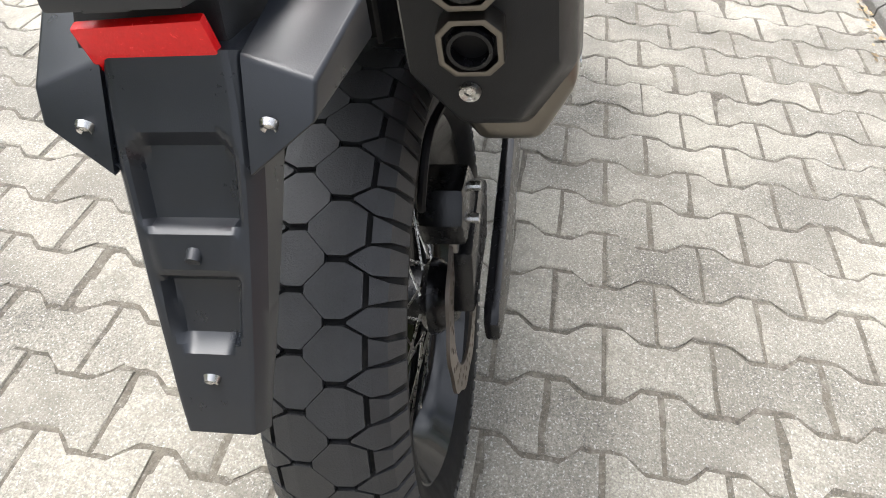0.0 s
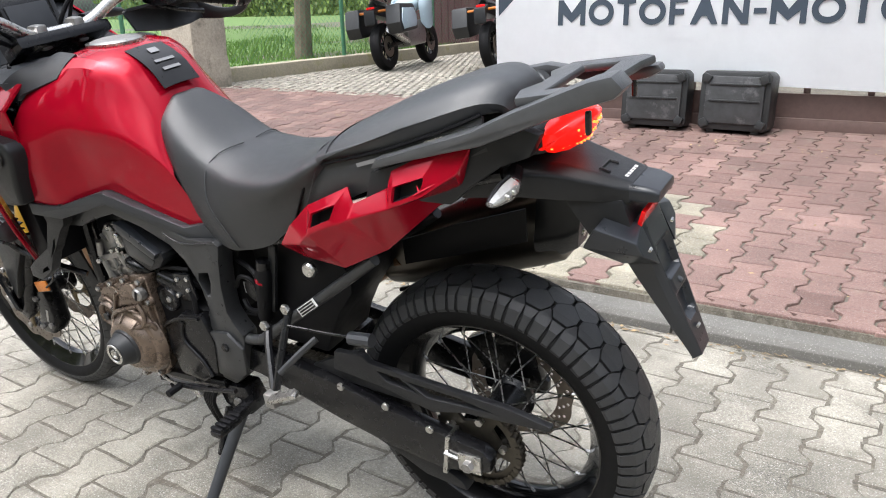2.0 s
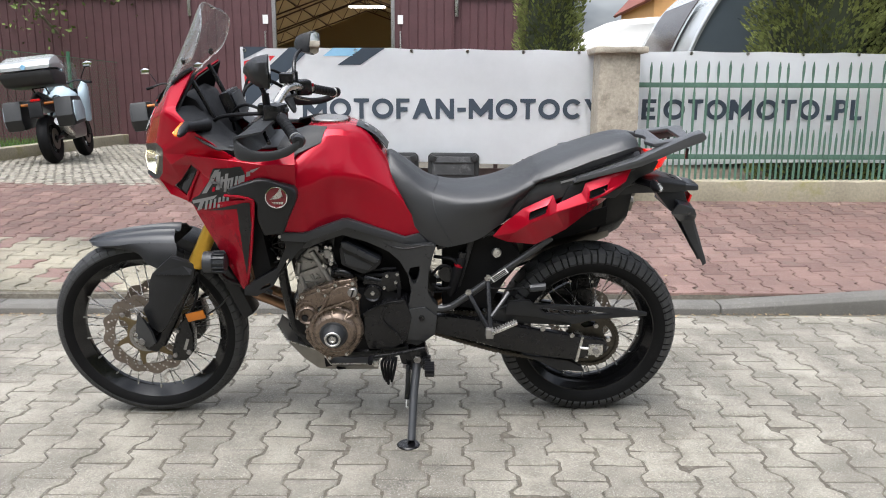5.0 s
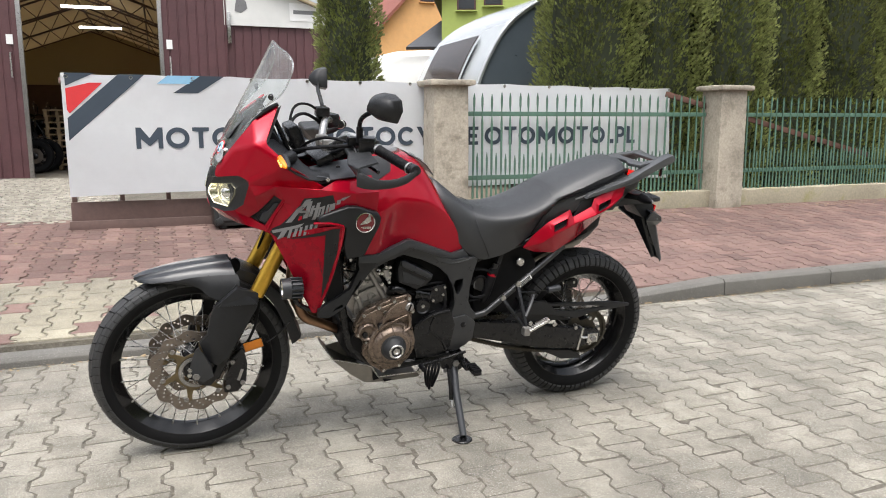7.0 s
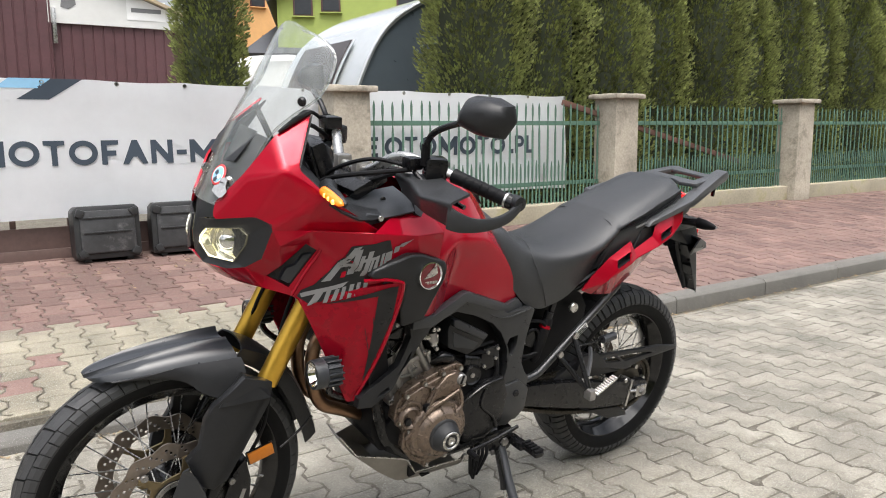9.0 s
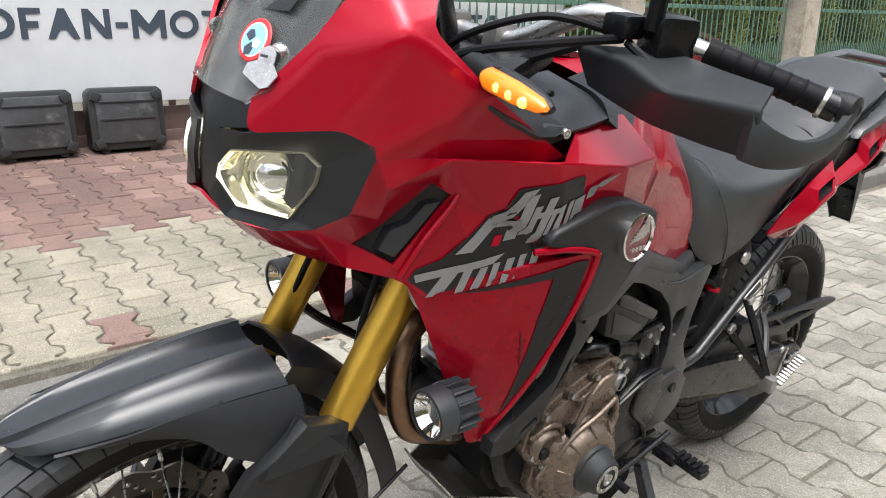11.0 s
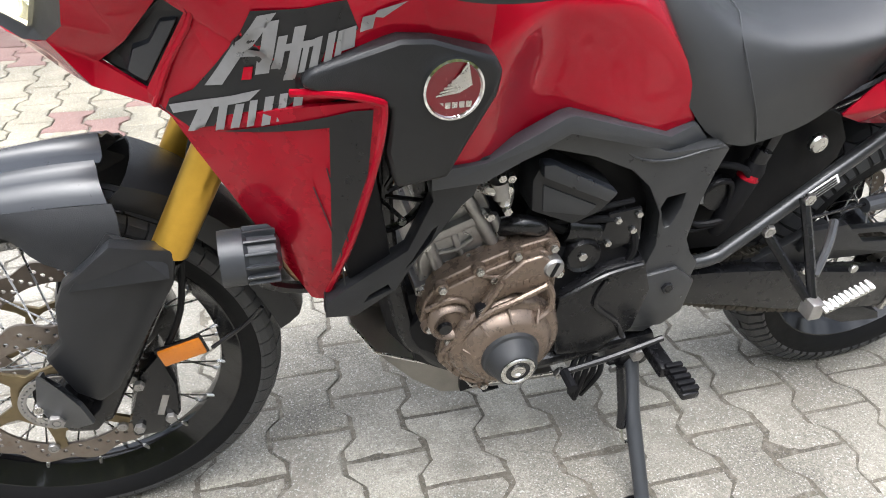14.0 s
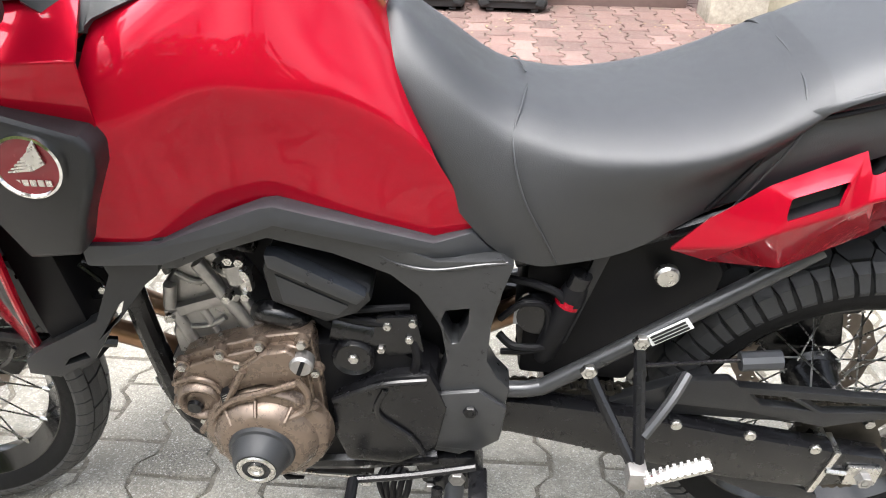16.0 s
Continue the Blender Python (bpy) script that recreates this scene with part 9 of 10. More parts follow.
hg_ = house("house", 11.6, 33.0, 0.3, 11.0, 9.0, 7.4, 3.6, HOUSEG, ROOFD, "lime green rendered house with dark roof and brown windows", [(1.2, 7.0, 0.75, 1.15), (2.5, 7.2, 0.75, 1.15), (6.2, 7.6, 1.0, 1.3), (2.0, 3.0, 1.2, 1.3)])
hg_.matrix_basis = pose(11.6, 33.0, 0.3, 0, 0, -24)
part("porch_roof", skin([[(-1.7, -0.6, 4.6), (4.5, -0.6, 4.6)], [(-0.2, 2.4, 6.2), (4.5, 2.4, 6.2)]], 1, 1, 0.15), ROOFD, hg_, "dark lean-to roof")
part("porch_wall", box(5.2, 2.6, 4.4, 0, (1.6, 1.2, 2.2)), HOUSEG, hg_)
part("dish", lathe([(0.001, -0.05), (0.2, -0.03), (0.34, 0.02)], 20, pose(1.9, -0.4, 8.0)), TARP, hg_, "white satellite dish")
part("aerial", join(tube([(-0.4, -0.3, 8.3), (0.9, -0.3, 8.2)], 0.02, 5, 1), *[tube([(-0.3 + i * 0.15, -0.3, 8.05), (-0.3 + i * 0.15, -0.3, 8.5)], 0.012, 5, 1) for i in range(8)]), STEEL, hg_, "roof aerial")
house("house", 12.2, 46.0, 0.3, 8.0, 9.0, 7.4, 4.2, HOUSEO, ROOFR, "orange rendered house with a red tiled roof", [(3.2, 9.4, 0.8, 1.0), (4.0, 6.4, 1.0, 1.3)])

# ---- meadow side: fence, pillar, grass, trees ----
pil = empty("gate_pillar", pose(-6.62, 4.95, 0.22), label="old weathered concrete pillar with a flat cap", category="pillar")
bm = box(0.52, 0.50, 1.62, 0.02, (0, 0, 0.80))
bmesh.ops.subdivide_edges(bm, edges=[e for e in bm.edges if e.calc_length() > 0.4], cuts=6, use_grid_fill=True)
for v in bm.verts:
    v.co += Vector((1, 1, 0)) * 0.018 * noise.noise(v.co * 5)
    if v.co.z < 0.25:
        v.co.x *= 1.08
part("shaft", bm, CONC, pil)
part("cap", box(0.66, 0.64, 0.07, 0.02, (0, 0, 1.64)), CONC, pil)
pl = finish("fence_footing", box(16, 0.22, 0.28, 0.02), CONCM, m=pose(-14.9, 5.25, 0.30))
tagged(pl, label="low mossy concrete footing of the wire fence", category="footing", kind="structure")
pl = finish("fence_footing", box(0.22, 7.5, 0.28, 0.02), CONCM, m=pose(-6.75, 9.1, 0.34))
tagged(pl, label="low mossy concrete footing of the wire fence", category="footing", kind="structure")
GREENW = mat("green_wire", (0.05, 0.16, 0.09), 0.5)
for name, m_, w in (("wire_fence", pose(-14.8, 5.25, 0.42), 16.0), ("wire_fence", pose(-6.75, 9.1, 0.46, 0, 0, 90), 7.4)):
    wf = empty(name, m_, label="green diamond wire mesh fence on green posts", category="fence")
    bm = bmesh.new()
    n_ = int(w / 0.085)
    for i in range(-16, n_):
        for s_ in (0, 1):
            a = -w / 2 + i * 0.085
            pts = []
            x0_, x1_ = (a, a + 1.36) if s_ == 0 else (a + 1.36, a)
            p, q = Vector((x0_, 0, 0)), Vector((x1_, 0, 1.36))
            if min(p.x, q.x) < -w / 2 or max(p.x, q.x) > w / 2:
                continue
            d_ = (q - p).normalized()
            nn = Vector((-d_.z, 0, d_.x)) * 0.0022
            vs = [bm.verts.new(v) for v in (p + nn, p - nn, q - nn, q + nn)]
            bm.faces.new(vs)
    part("wire_mesh", bm, GREENW, wf, smooth=0)
    for i in range(int(w / 2.4) + 1):
        part("post", tube([(-w / 2 + i * 2.4, 0.03, -0.2), (-w / 2 + i * 2.4, 0.03, 1.45)], 0.03, 8, 1), GREENW, wf)
    part("top_wire", tube([(-w / 2, 0, 1.36), (w / 2, 0, 1.36)], 0.004, 5, 1), GREENW, wf)
bm = bmesh.new()
rg_ = random.Random(5)
for i in range(26000):
    u = rg_.random()
    if i % 3:
        x, y = -6.9 - 9 * u * u, 5.4 + 12 * rg_.random() ** 1.5
    else:
        x, y = -6.9 - 22 * u, 5.4 + 22 * rg_.random()
    h_ = rg_.uniform(0.05, 0.14)
    a = rg_.uniform(0, TAU)
    w_ = 0.012
    c = Vector((x, y, 0.31 + 0.04 * math.sin(x * 1.3 + y)))
    s_ = Vector((math.cos(a), math.sin(a), 0)) * w_
    bm.faces.new([bm.verts.new(q) for q in (c - s_, c + s_, c + Vector((rg_.uniform(-0.05, 0.05), rg_.uniform(-0.05, 0.05), h_)))])
tagged(finish("grass", bm, GRASSM, smooth=0), label="short green spring grass of the meadow", category="grass", kind="stuff")


def tree(x, y, h, r, seed, leaves, trunk_r=0.16):
    rnd = random.Random(seed)
    root = empty("tree", pose(x, y, 0.3), label="young tree with sparse yellow-green spring leaves", category="tree")
    part("trunk", tube([(0, 0, 0), (0.06, 0.02, h * 0.3), (0.02, -0.05, h * 0.62), (0.05, 0.0, h * 0.9)], [trunk_r, trunk_r * 0.8, trunk_r * 0.5, trunk_r * 0.15], 10, 4), BARK, root)
    tips = []
    for i in range(13):
        z = h * rnd.uniform(0.3, 0.85)
        a = rnd.uniform(0, TAU)
        e = Vector((math.cos(a) * r * rnd.uniform(0.6, 1), math.sin(a) * r * rnd.uniform(0.6, 1), z + h * 0.2))
        s_ = Vector((0.04, 0, z))
        mid = s_.lerp(e, 0.5) + Vector((0, 0, -0.1))
        part("limb", tube([s_, mid, e], [0.05, 0.03, 0.008], 6, 3), BARK, root)
        tips += [mid, e, s_.lerp(e, 0.75)]
    bm = bmesh.new()
    for i in range(leaves):
        t = rnd.choice(tips)
        c = t + Vector((rnd.gauss(0, 0.32), rnd.gauss(0, 0.32), rnd.gauss(0, 0.28))) * r * 0.6
        d1 = Vector((rnd.gauss(0, 1), rnd.gauss(0, 1), rnd.gauss(0, 1))).normalized()
        d2 = d1.orthogonal().normalized()
        s_ = rnd.uniform(0.03, 0.07)
        bm.faces.new([bm.verts.new(q) for q in (c - d1 * s_, c + d2 * s_ * 0.5, c + d1 * s_, c - d2 * s_ * 0.5)])
    part("crown", bm, LEAFM, root, smooth=0)
    return root


tree(-8.9, 9.2, 5.0, 1.7, 3, 2600)
tree(-10.6, 13.5, 6.0, 2.2, 4, 3000)
tree(-7.6, 12.5, 5.5, 1.7, 5, 2200, 0.20)
tree(-14.5, 11.0, 6.0, 2.4, 6, 3000)
tree(-13.5, 19.0, 7.0, 2.6, 7, 3000)
tree(-20.0, 16.0, 7.0, 2.8, 8, 3000)
tree(-18.0, 26.0, 8.0, 3.2, 9, 3000)
tree(-28.0, 24.0, 8.0, 3.4, 10, 3000)
bm = bmesh.new()
rg_ = random.Random(8)
for i in range(42000):
    x = rg_.uniform(-95, 70)
    y = 62 + rg_.uniform(0, 8)
    top = 5 + 2.5 * noise.noise(Vector((x * 0.12, 0, 0))) + 1.2 * noise.noise(Vector((x * 0.5, 3, 0)))
    c = Vector((x, y, rg_.random() * max(1.0, top)))
    d1 = Vector((rg_.gauss(0, 1), rg_.gauss(0, 0.4), rg_.gauss(0, 1))).normalized()
    d2 = d1.cross(Vector((0, 1, 0.1))).normalized()
    s_ = rg_.uniform(0.16, 0.40)
    bm.faces.new([bm.verts.new(q) for q in (c - d1 * s_, c + d2 * s_ * 0.7, c + d1 * s_, c - d2 * s_ * 0.7)])
tagged(finish("far_trees", bm, LEAFM, smooth=0), label="far row of spring-green trees behind the meadow", category="trees", kind="stuff")

# ---- unseen house and trees, added behind the camera to close the surroundings ----
house("house", -14.0, -26.0, 0.0, 14.0, 9.0, 5.2, 3.2, HOUSEO, ROOFR, "unseen pale rendered house, added behind the camera", [(3.0, 2.0, 1.2, 1.4), (7.0, 2.0, 1.2, 1.4)])

# unseen tree belt, added to darken the reflections and side light from behind
bm = bmesh.new()
rg_ = random.Random(14)
for i in range(9000):
    x = rg_.uniform(-34, 34)
    y = -14.5 + rg_.uniform(-2.5, 2.5)
    top = 7.0 + 2.0 * noise.noise(Vector((x * 0.2, 7, 0))) + 1.2 * noise.noise(Vector((x * 0.7, 3, 0)))
    c = Vector((x, y, rg_.random() * top))
    d1 = Vector((rg_.gauss(0, 1), rg_.gauss(0, 0.4), rg_.gauss(0, 1))).normalized()
    d2 = d1.cross(Vector((0, 1, 0.1))).normalized()
    s_ = rg_.uniform(0.25, 0.6)
    bm.faces.new([bm.verts.new(q) for q in (c - d1 * s_, c + d2 * s_ * 0.7, c + d1 * s_, c - d2 * s_ * 0.7)])
tagged(finish("trees_across", bm, THUJA, smooth=0), label="unseen dense row of trees, added behind the camera to darken reflections", category="trees", kind="stuff")


# ---- parked motorcycles in the yard and the hall ----
def parked_bike(paint, boxes, topbox):
    root = empty("parked_motorcycle", None, label="dark parked motorcycle seen from behind in the yard", category="motorcycle")
    for x in (0.0, -1.42):
        w = part("wheel", lathe([(0.19, -0.05), (0.235, -0.072), (0.29, -0.066), (0.315, -0.03), (0.318, 0.0), (0.315, 0.03), (0.29, 0.066), (0.235, 0.072), (0.19, 0.05)], 36, pose(x, 0, 0.318), cap=False), WALLR, root)
        part("rim", lathe([(0.188, -0.05), (0.205, -0.055), (0.205, 0.055), (0.188, 0.05), (0.188, -0.05)], 36, pose(x, 0, 0.318), cap=False), BLACKM, w)
        part("hub", lathe([(0.02, -0.08), (0.06, -0.06), (0.06, 0.06), (0.02, 0.08)], 16, pose(x, 0, 0.318)), BLACKM, w)
        for k in range(10):
            a = k * TAU / 10
            part("wheel_spoke", tube([(x + 0.05 * math.cos(a), 0, 0.318 + 0.05 * math.sin(a)), (x + 0.19 * math.cos(a), 0, 0.318 + 0.19 * math.sin(a))], 0.009, 6, 1), BLACKM, w)
        part("disc", lathe([(0.06, 0.072), (0.14, 0.072), (0.14, 0.077), (0.06, 0.077)], 24, pose(x, 0, 0.318), cap=False), DISCM, w)
    part("engine", slab([(-1.0, 0.30), (-0.45, 0.28), (-0.40, 0.48), (-0.62, 0.62), (-0.98, 0.64), (-1.06, 0.42)], -0.19, 0.19, 0.03), ALLOY, root)
    part("frame", tube([(-1.12, 0, 0.85), (-0.72, 0.10, 0.72), (-0.46, 0.10, 0.50), (-0.46, -0.10, 0.50), (-0.72, -0.10, 0.72), (-1.12, 0, 0.86)], 0.022, 8), BLACKM, root)
    part("swingarm", slab([(-0.48, 0.44), (0.03, 0.34), (0.03, 0.29), (-0.48, 0.34)], 0.07, 0.11, 0.01), BLACKM, root)
    rows = [[(-1.08, -0.10, 0.78), (-1.08, -0.16, 0.88), (-1.04, 0, 1.0), (-1.08, 0.16, 0.88), (-1.08, 0.10, 0.78)], [(-0.85, -0.12, 0.74), (-0.85, -0.19, 0.88), (-0.83, 0, 1.03), (-0.85, 0.19, 0.88), (-0.85, 0.12, 0.74)], [(-0.60, -0.09, 0.72), (-0.60, -0.12, 0.80), (-0.60, 0, 0.90), (-0.60, 0.12, 0.80), (-0.60, 0.09, 0.72)]]
    part("fuel_tank", skin(rows, 4, 4), paint, root)
    rows = [[(-0.64, -0.10, 0.76), (-0.64, 0, 0.86), (-0.64, 0.10, 0.76)], [(-0.40, -0.15, 0.74), (-0.38, 0, 0.83), (-0.40, 0.15, 0.74)], [(-0.05, -0.13, 0.82), (-0.05, 0, 0.92), (-0.05, 0.13, 0.82)], [(0.14, -0.08, 0.86), (0.14, 0, 0.93), (0.14, 0.08, 0.86)]]
    part("seat", skin(rows, 4, 4, 0.02), SEATM, root)
    part("tail", slab([(-0.30, 0.72), (0.16, 0.84), (0.30, 0.80), (0.32, 0.62), (0.30, 0.60), (0.26, 0.74), (-0.20, 0.66)], -0.08, 0.08, 0.02), PLASTIC, root)
    part("tail_lamp", box(0.02, 0.12, 0.05, 0.01, (0.235, 0, 0.82)), REFLR, root)
    part("handlebar", tube([(-0.98, -0.36, 1.04), (-1.06, -0.18, 1.09), (-1.10, 0, 1.06), (-1.06, 0.18, 1.09), (-0.98, 0.36, 1.04)], 0.014, 8), BLACKM, root)
    for sy in (-1, 1):
        part("hand_grip", tube([(-1.01, sy * 0.30, 1.055), (-0.965, sy * 0.40, 1.035)], 0.02, 8, 1), DEEP, root)
        ms = part("mirror", tube([(-1.04, sy * 0.24, 1.08), (-1.06, sy * 0.32, 1.24), (-1.04, sy * 0.36, 1.27)], 0.007, 6), BLACKM, root)
        part("mirror_face", slab([(-0.06, -0.035), (0.05, -0.045), (0.07, 0.02), (0.0, 0.05), (-0.06, 0.02)], -0.006, 0.006, 0.003, m=pose(-1.02, sy * 0.38, 1.29, 0, 0, 90)), MIRROR, ms)
        part("fork_leg", tube([(-1.42, sy * 0.11, 0.318), (-1.12, sy * 0.11, 0.98)], 0.026, 10, 1), BLACKM, root)
        part("indicator", tube([(0.18, sy * 0.08, 0.78), (0.18, sy * 0.20, 0.78)], 0.018, 8, 1), AMBER, root)
        if boxes:
            sc_ = part("side_case", slab([(-0.28, 0.50), (0.20, 0.46), (0.26, 0.60), (0.20, 0.84), (-0.22, 0.84), (-0.32, 0.68)], sy * 0.20, sy * 0.42, 0.03), CASEM, root, "side case")
            part("case_lid", slab([(-0.22, 0.54), (0.17, 0.51), (0.21, 0.61), (0.16, 0.78), (-0.18, 0.78), (-0.25, 0.67)], sy * 0.42, sy * 0.435, 0.005), ICE if topbox else GREYP, sc_)
    part("headlight", lathe([(0.001, -0.10), (0.07, -0.08), (0.09, 0.0), (0.08, 0.04), (0.001, 0.05)], 20, pose(-1.22, 0, 0.93, 0, 0, 90)), BLACKM, root)
    part("muffler", tube([(-0.55, 0.14, 0.33), (-0.25, 0.18, 0.40), (0.05, 0.20, 0.50), (0.18, 0.20, 0.54)], [0.03, 0.05, 0.055, 0.05], 14), STEEL, root)
    part("front_mudguard", skin([[(-1.42 + 0.345 * math.cos(a), y, 0.318 + 0.345 * math.sin(a)) for y in (-0.07, 0, 0.07)] for a in (radians(40), radians(70), radians(100), radians(130))], 3, 2, 0.006), PLASTIC, root)
    part("side_stand", tube([(-0.55, -0.12, 0.30), (-0.60, -0.26, 0.012)], 0.014, 8, 1), BLACKM, root)
    if topbox:
        tbx = part("top_case", slab([(-0.16, 0.98), (0.30, 1.0), (0.40, 1.10), (0.42, 1.18), (0.1, 1.20), (-0.22, 1.16)], -0.31, 0.31, 0.05), CASEM, root, "black and silver top case")
        part("top_case_lid", slab([(-0.23, 1.165), (0.1, 1.205), (0.42, 1.185), (0.39, 1.29), (0.1, 1.38), (-0.17, 1.32)], -0.32, 0.32, 0.07), CAVS, tbx, "silver lid")
        part("round_mark", lathe([(0.001, 0.01), (0.03, 0.01), (0.032, 0.0)], 20, pose(0.41, 0, 1.23, 0, 0, -90)), PBLUE, tbx)
        part("luggage_rack", tube([(-0.1, -0.08, 0.90), (0.0, -0.08, 0.985), (0.0, 0.08, 0.985), (-0.1, 0.08, 0.90)], 0.012, 6, 1), BLACKM, root)
        for sy in (-1, 1):
            part("fairing", skin([[(-1.42, sy * 0.10, 0.98), (-1.34, sy * 0.20, 0.90), (-1.24, sy * 0.24, 0.62)], [(-1.28, sy * 0.18, 1.10), (-1.18, sy * 0.29, 0.98), (-1.10, sy * 0.27, 0.52)], [(-1.12, sy * 0.22, 1.06), (-0.98, sy * 0.30, 0.92), (-0.94, sy * 0.25, 0.50)], [(-0.98, sy * 0.20, 0.98), (-0.84, sy * 0.22, 0.86), (-0.86, sy * 0.21, 0.60)]], 3, 3, 0.012), paint, root, "ice-blue side fairing")
        part("screen", skin([[(-1.30, -0.14, 1.0), (-1.34, 0, 1.0), (-1.30, 0.14, 1.0)], [(-1.14, -0.17, 1.34), (-1.18, 0, 1.36), (-1.14, 0.17, 1.34)]], 2, 3, 0.004), SCREEN, root)
    return root


zy = walk_z(5.2)
pa = parked_bike(BLACKM, True, False)
pa.matrix_basis = pose(-4.24, 7.80, zy + 0.004, 7, 0, -80)
pb = parked_bike(ICE, True, True)
tagged(pb, label="ice-blue touring motorcycle with cases and a silver top case")
pb.matrix_basis = pose(-5.72, 7.45, zy + 0.004, 7, 0, -80)
inside = [(-5.25, 13.2, 176), (-5.15, 13.9, 172), (-5.10, 14.6, 178), (-5.0, 15.4, 170), (-4.9, 16.3, 175), (-2.3, 14.2, 65), (-1.5, 13.4, 80)]
for x, y, a in inside:
    o = copy_thing(pa, pose(x, y, 0.304, 7, 0, a))
    tagged(o, label="dark motorcycle standing in the dim hall", group="motorcycles in the hall")
RAWWOOD = mat("raw_wood", (0.36, 0.26, 0.15), 0.8, 0, 0, 0.3, 20)
pallet = empty("wooden_pallet", pose(-3.55, 14.4, 0.30), label="small pale wooden pallet stacked in the hall", category="pallet", group="stacked pallets")
for k in range(4):
    part("board", box(0.5, 0.085, 0.03, 0.003, (0, -0.155 + k * 0.103, 0.105)), RAWWOOD, pallet)
for dx in (-0.2, 0, 0.2):
    part("bearer", box(0.06, 0.38, 0.088, 0.003, (dx, 0, 0.046)), RAWWOOD, pallet)
for k in range(1, 10):
    copy_thing(pallet, pose(-3.55 + 0.008 * (k % 3), 14.4 + 0.01 * (k % 2), 0.30 + k * 0.120, 0, 0, 1.5 * (k % 4)))


# ---- paving stones: double-T shaped, laid in shifted columns ----
PITCH, LONG = 0.1405, 0.2005


def paver_mesh(name, material, seed):
    """One worn stone: the double-T outline with chipped, uneven edges."""
    rnd = random.Random(seed)
    half = [(-0.0985, 1), (-0.068, 1), (-0.034, -1), (0.0, -1), (0.034, -1), (0.068, 1), (0.0985, 1)]
    amp, gap = 0.0155, 0.0038
    right = [(PITCH / 2 + amp * s - gap, y * 0.985) for y, s in half]
    out = []
    base = right + [(-x, y) for x, y in reversed(right)]
    for k in range(len(base)):
        a, b = base[k], base[(k + 1) % len(base)]
        n_ = 3 if abs(a[1] - b[1]) < 0.001 else 2
        out += [(a[0] + (b[0] - a[0]) * q / n_, a[1] + (b[1] - a[1]) * q / n_) for q in range(n_)]
    out = [(x + rnd.gauss(0, 0.0011), y + rnd.gauss(0, 0.0011)) for x, y in out]
    n = len(out)
    bm = bmesh.new()
    lo_ = [bm.verts.new((x * 1.012, y * 1.008, -0.016)) for x, y in out]
    mid = [bm.verts.new((x, y, -0.0042)) for x, y in out]
    hi_ = []
    for x, y in out:
        c = rnd.uniform(0.0022, 0.0058)
        r_ = math.hypot(x, y)
        hi_.append(bm.verts.new((x - math.copysign(c, x), y - math.copysign(c * 0.9, y), -0.0006 + rnd.gauss(0, 0.0005))))
    top = [bm.verts.new((v.co.x * 0.84, v.co.y * 0.88, 0.0)) for v in hi_]
    for k in range(n):
        j = (k + 1) % n
        bm.faces.new((mid[k], mid[j], hi_[j], hi_[k]))
        bm.faces.new((lo_[k], lo_[j], mid[j], mid[k]))
        bm.faces.new((hi_[k], hi_[j], top[j], top[k]))
    bm.faces.new(top)
    bmesh.ops.recalc_face_normals(bm, faces=bm.faces)
    me = bpy.data.meshes.new(name)
    bm.to_mesh(me)
    bm.free()
    me.materials.append(material)
    me.polygons.foreach_set("use_smooth", [True] * len(me.polygons))
    me.set_sharp_from_angle(angle=radians(50))
    return me


KINDS = {"grey": PAVE, "beige": PAVER_BEIGE, "red": PAVER_RED, "dark": PAVER_DARK}
shapes = {k: [paver_mesh("paving_stone_" + k, m, q * 7 + len(k)) for q in range(6)] for k, m in KINDS.items()}
road = empty("road", None, label="road of worn grey double-T concrete paving stones", category="road", kind="structure")
pavement = empty("pavement", None, label="sloping pavement of red and beige double-T paving stones", category="pavement", kind="structure")
prand = random.Random(21)


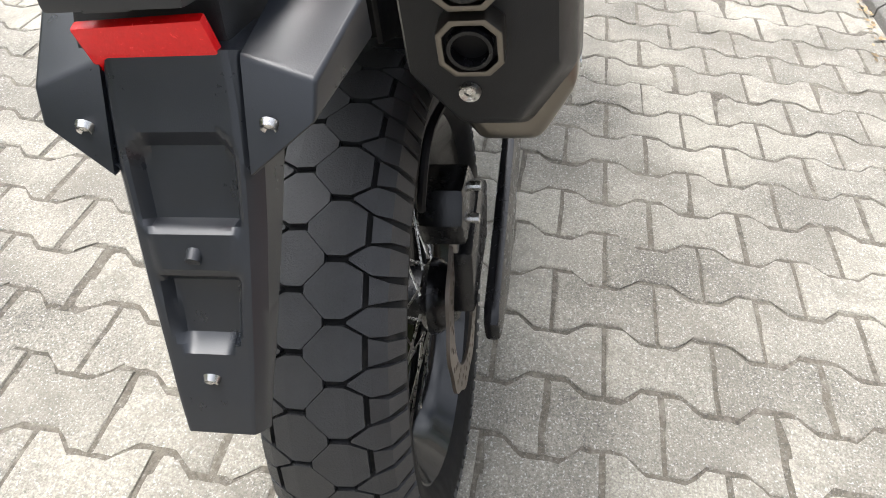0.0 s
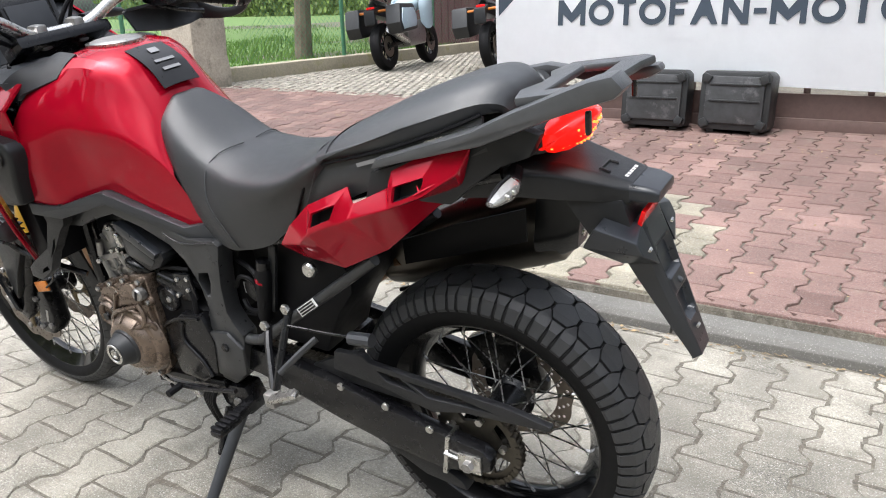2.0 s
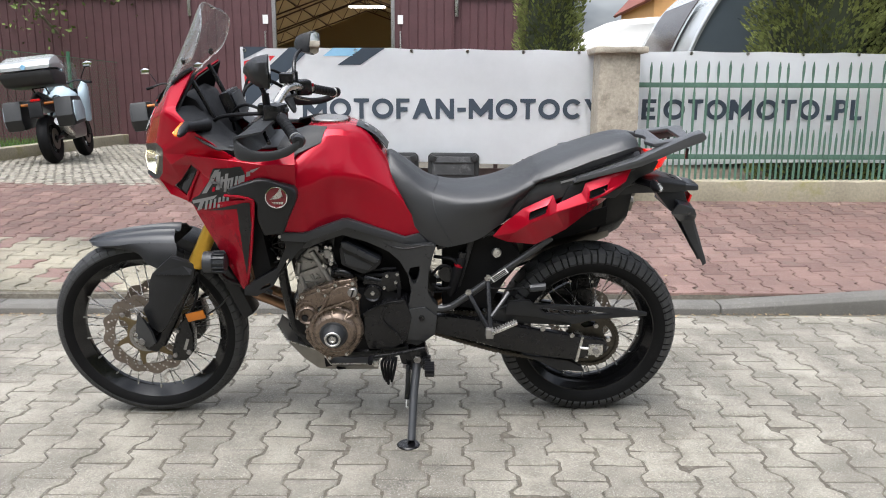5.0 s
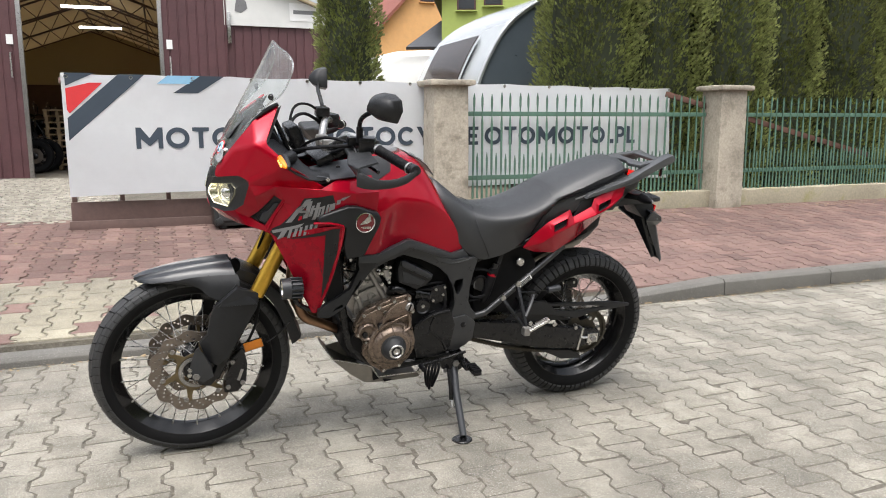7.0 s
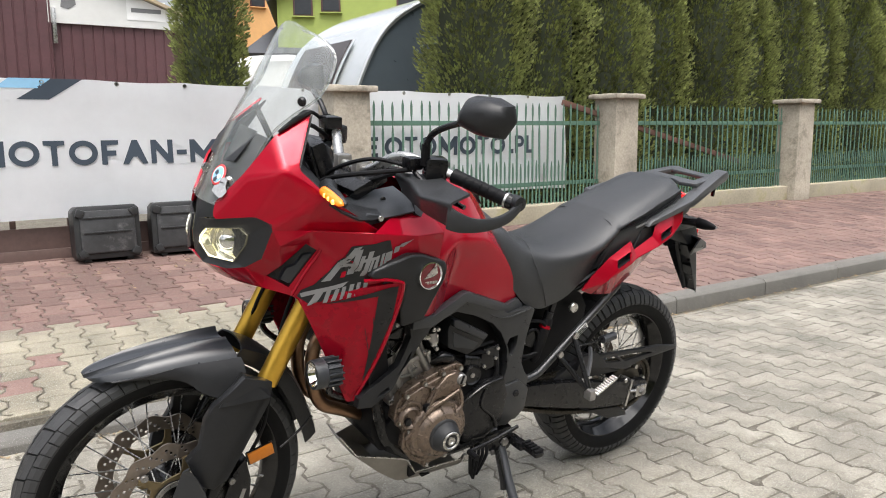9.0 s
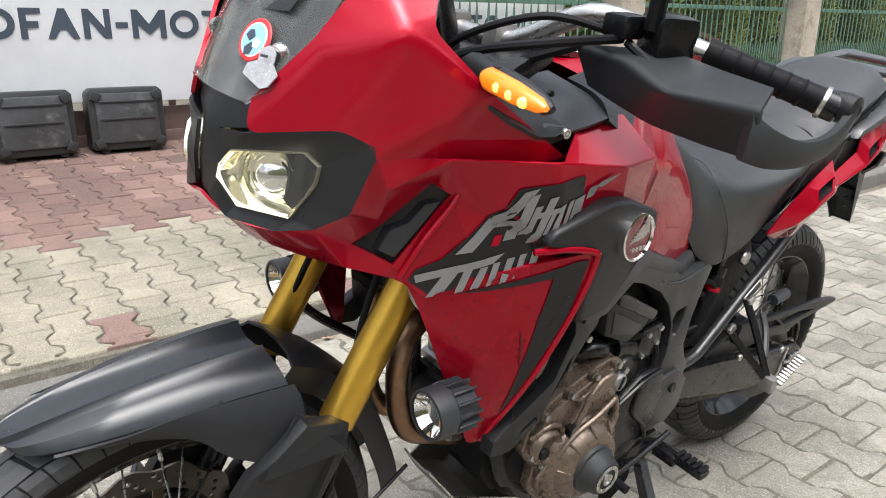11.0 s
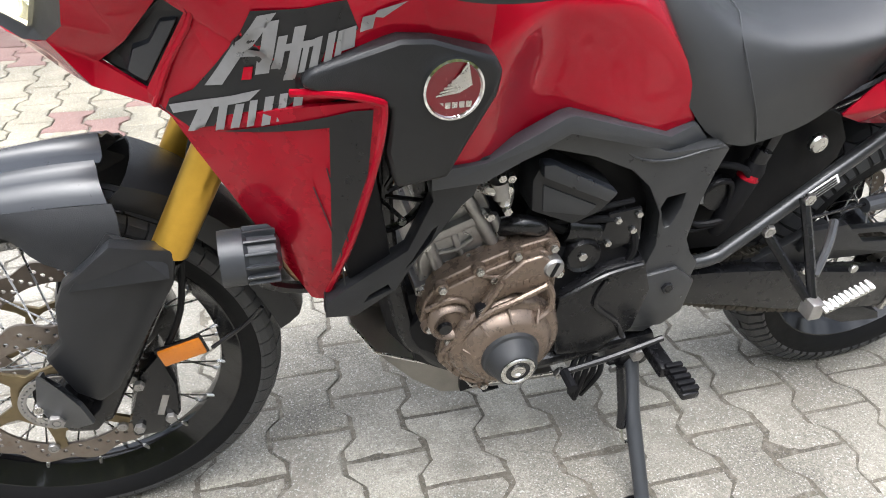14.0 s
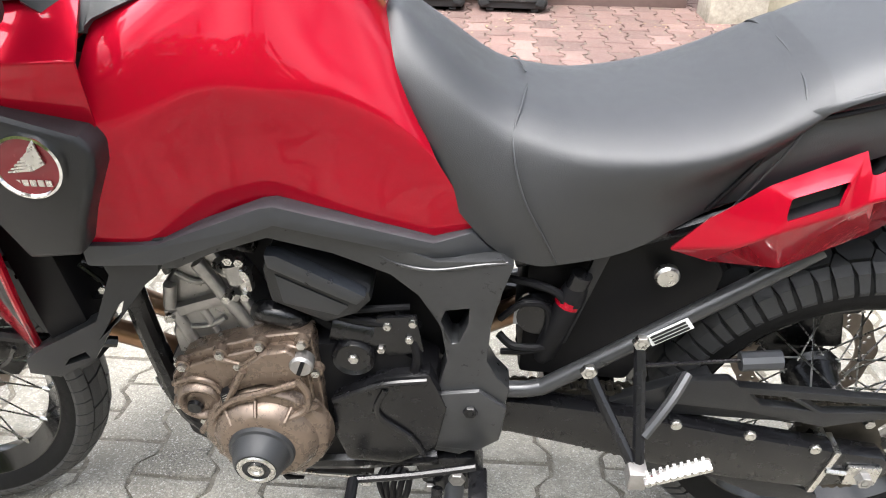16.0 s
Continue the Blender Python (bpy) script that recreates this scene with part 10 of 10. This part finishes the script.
def stones(x0, x1, y0, y1, near, zf, kindf, root, phase_x, phase_y, tilt):
    """Columns of stones over a rectangle; those inside near are single pieces, the rest is joined."""
    rest = {}
    i0, i1 = math.floor((x0 - phase_x) / PITCH), math.ceil((x1 - phase_x) / PITCH)
    for i in range(i0, i1):
        cx = phase_x + i * PITCH
        j0, j1 = math.floor((y0 - phase_y) / LONG), math.ceil((y1 - phase_y) / LONG)
        for j in range(j0, j1):
            cy = phase_y + (j + (0.5 if i % 2 else 0.0)) * LONG
            kx_ = cx
            top_, end_ = max(cy - 0.1, y0), min(cy + 0.1, y1)
            if end_ - top_ < 0.03:
                continue
            cut_ = (end_ - top_) / 0.2
            cy = (top_ + end_) / 2
            k = kindf(cx, cy)
            dz = max(-0.0012, min(0.003, prand.gauss(0, 0.0016)))
            rot = Euler((tilt + max(-0.011, min(0.011, prand.gauss(0, 0.008))), max(-0.012, min(0.012, prand.gauss(0, 0.008))), prand.gauss(0, 0.006)))
            m_ = Matrix.LocRotScale((cx + prand.gauss(0, 0.001), cy + prand.gauss(0, 0.001), zf(cy) + dz), rot, (1, cut_, 1))
            if near[0] < cx < near[1] and near[2] < cy < near[3]:
                o = new("paving_stone", shapes[k][prand.randrange(6)])
                o.parent = root
                o.matrix_basis = m_
            else:
                rest.setdefault((k, prand.randrange(3)), []).append(m_)
    for (k, q_), ms in rest.items():
        src = shapes[k][q_]
        co = np.empty(len(src.vertices) * 3)
        src.vertices.foreach_get("co", co)
        co = co.reshape(-1, 3)
        faces = [tuple(p.vertices) for p in src.polygons]
        nv = len(co)
        V = np.concatenate([co @ np.array(m_.to_3x3()).T + np.array(m_.translation) for m_ in ms])
        F = [tuple(a + nv * q for a in f) for q in range(len(ms)) for f in faces]
        me = bpy.data.meshes.new("paving_stones")
        me.from_pydata(V.tolist(), [], F)
        me.materials.append(KINDS[k])
        o = new("paving_stones", me)
        o.parent = root
        tagged(o, kind="stuff")


stones(-5.6, 15.5, -3.2, 1.466, (-1.75, 0.30, -0.55, 0.95), lambda y: 0.0, lambda x, y: "grey", road, -1.22 + PITCH, -0.072 + 0.1, 0.0)


def walk_kind(x, y):
    r = prand.random()
    edge = -0.12 + 0.10 * math.sin(y * 9)
    if y < 1.85 and x < edge:
        return "red" if r < 0.35 else "beige"
    if x < edge and y < 2.85:
        return "beige" if r < 0.95 else "red"
    if y < 2.95:
        return "red" if r < 0.9 else "dark"
    return "dark" if r < 0.8 else "red"


stones(-7.5, 15.5, 1.605, 5.15, (-1.9, 1.3, 1.62, 3.2), lambda y: walk_z(y) + 0.005 + 0.012 * max(0, 1.95 - y), walk_kind, pavement, -1.25, 1.76, math.atan(0.062))

# leaf litter and grit along the kerb and the fence foot
bm = bmesh.new()
for i in range(3200):
    x = prand.uniform(-4, 9)
    if i % 3 == 0:
        y, z = 1.47 + x * 0.012 - abs(prand.gauss(0, 0.035)), 0.004
    elif i % 3 == 1:
        y = 4.18 - abs(prand.gauss(0, 0.12))
        z = walk_z(y) + 0.006
    else:
        y = prand.uniform(1.7, 4.2)
        z = walk_z(y) + 0.005
        if prand.random() < 0.75:
            continue
    a = prand.uniform(0, TAU)
    s_ = prand.uniform(0.004, 0.016)
    d1 = Vector((math.cos(a), math.sin(a), prand.uniform(-0.3, 0.3))) * s_
    d2 = Vector((-math.sin(a), math.cos(a), prand.uniform(-0.3, 0.3))) * s_ * 0.5
    c = Vector((x, y, z + 0.003))
    bm.faces.new([bm.verts.new(q) for q in (c - d1, c + d2, c + d1, c - d2)])
tagged(finish("leaf_litter", bm, LITTER, smooth=0), label="dry leaf litter along the kerb and the fence", category="litter", kind="stuff")
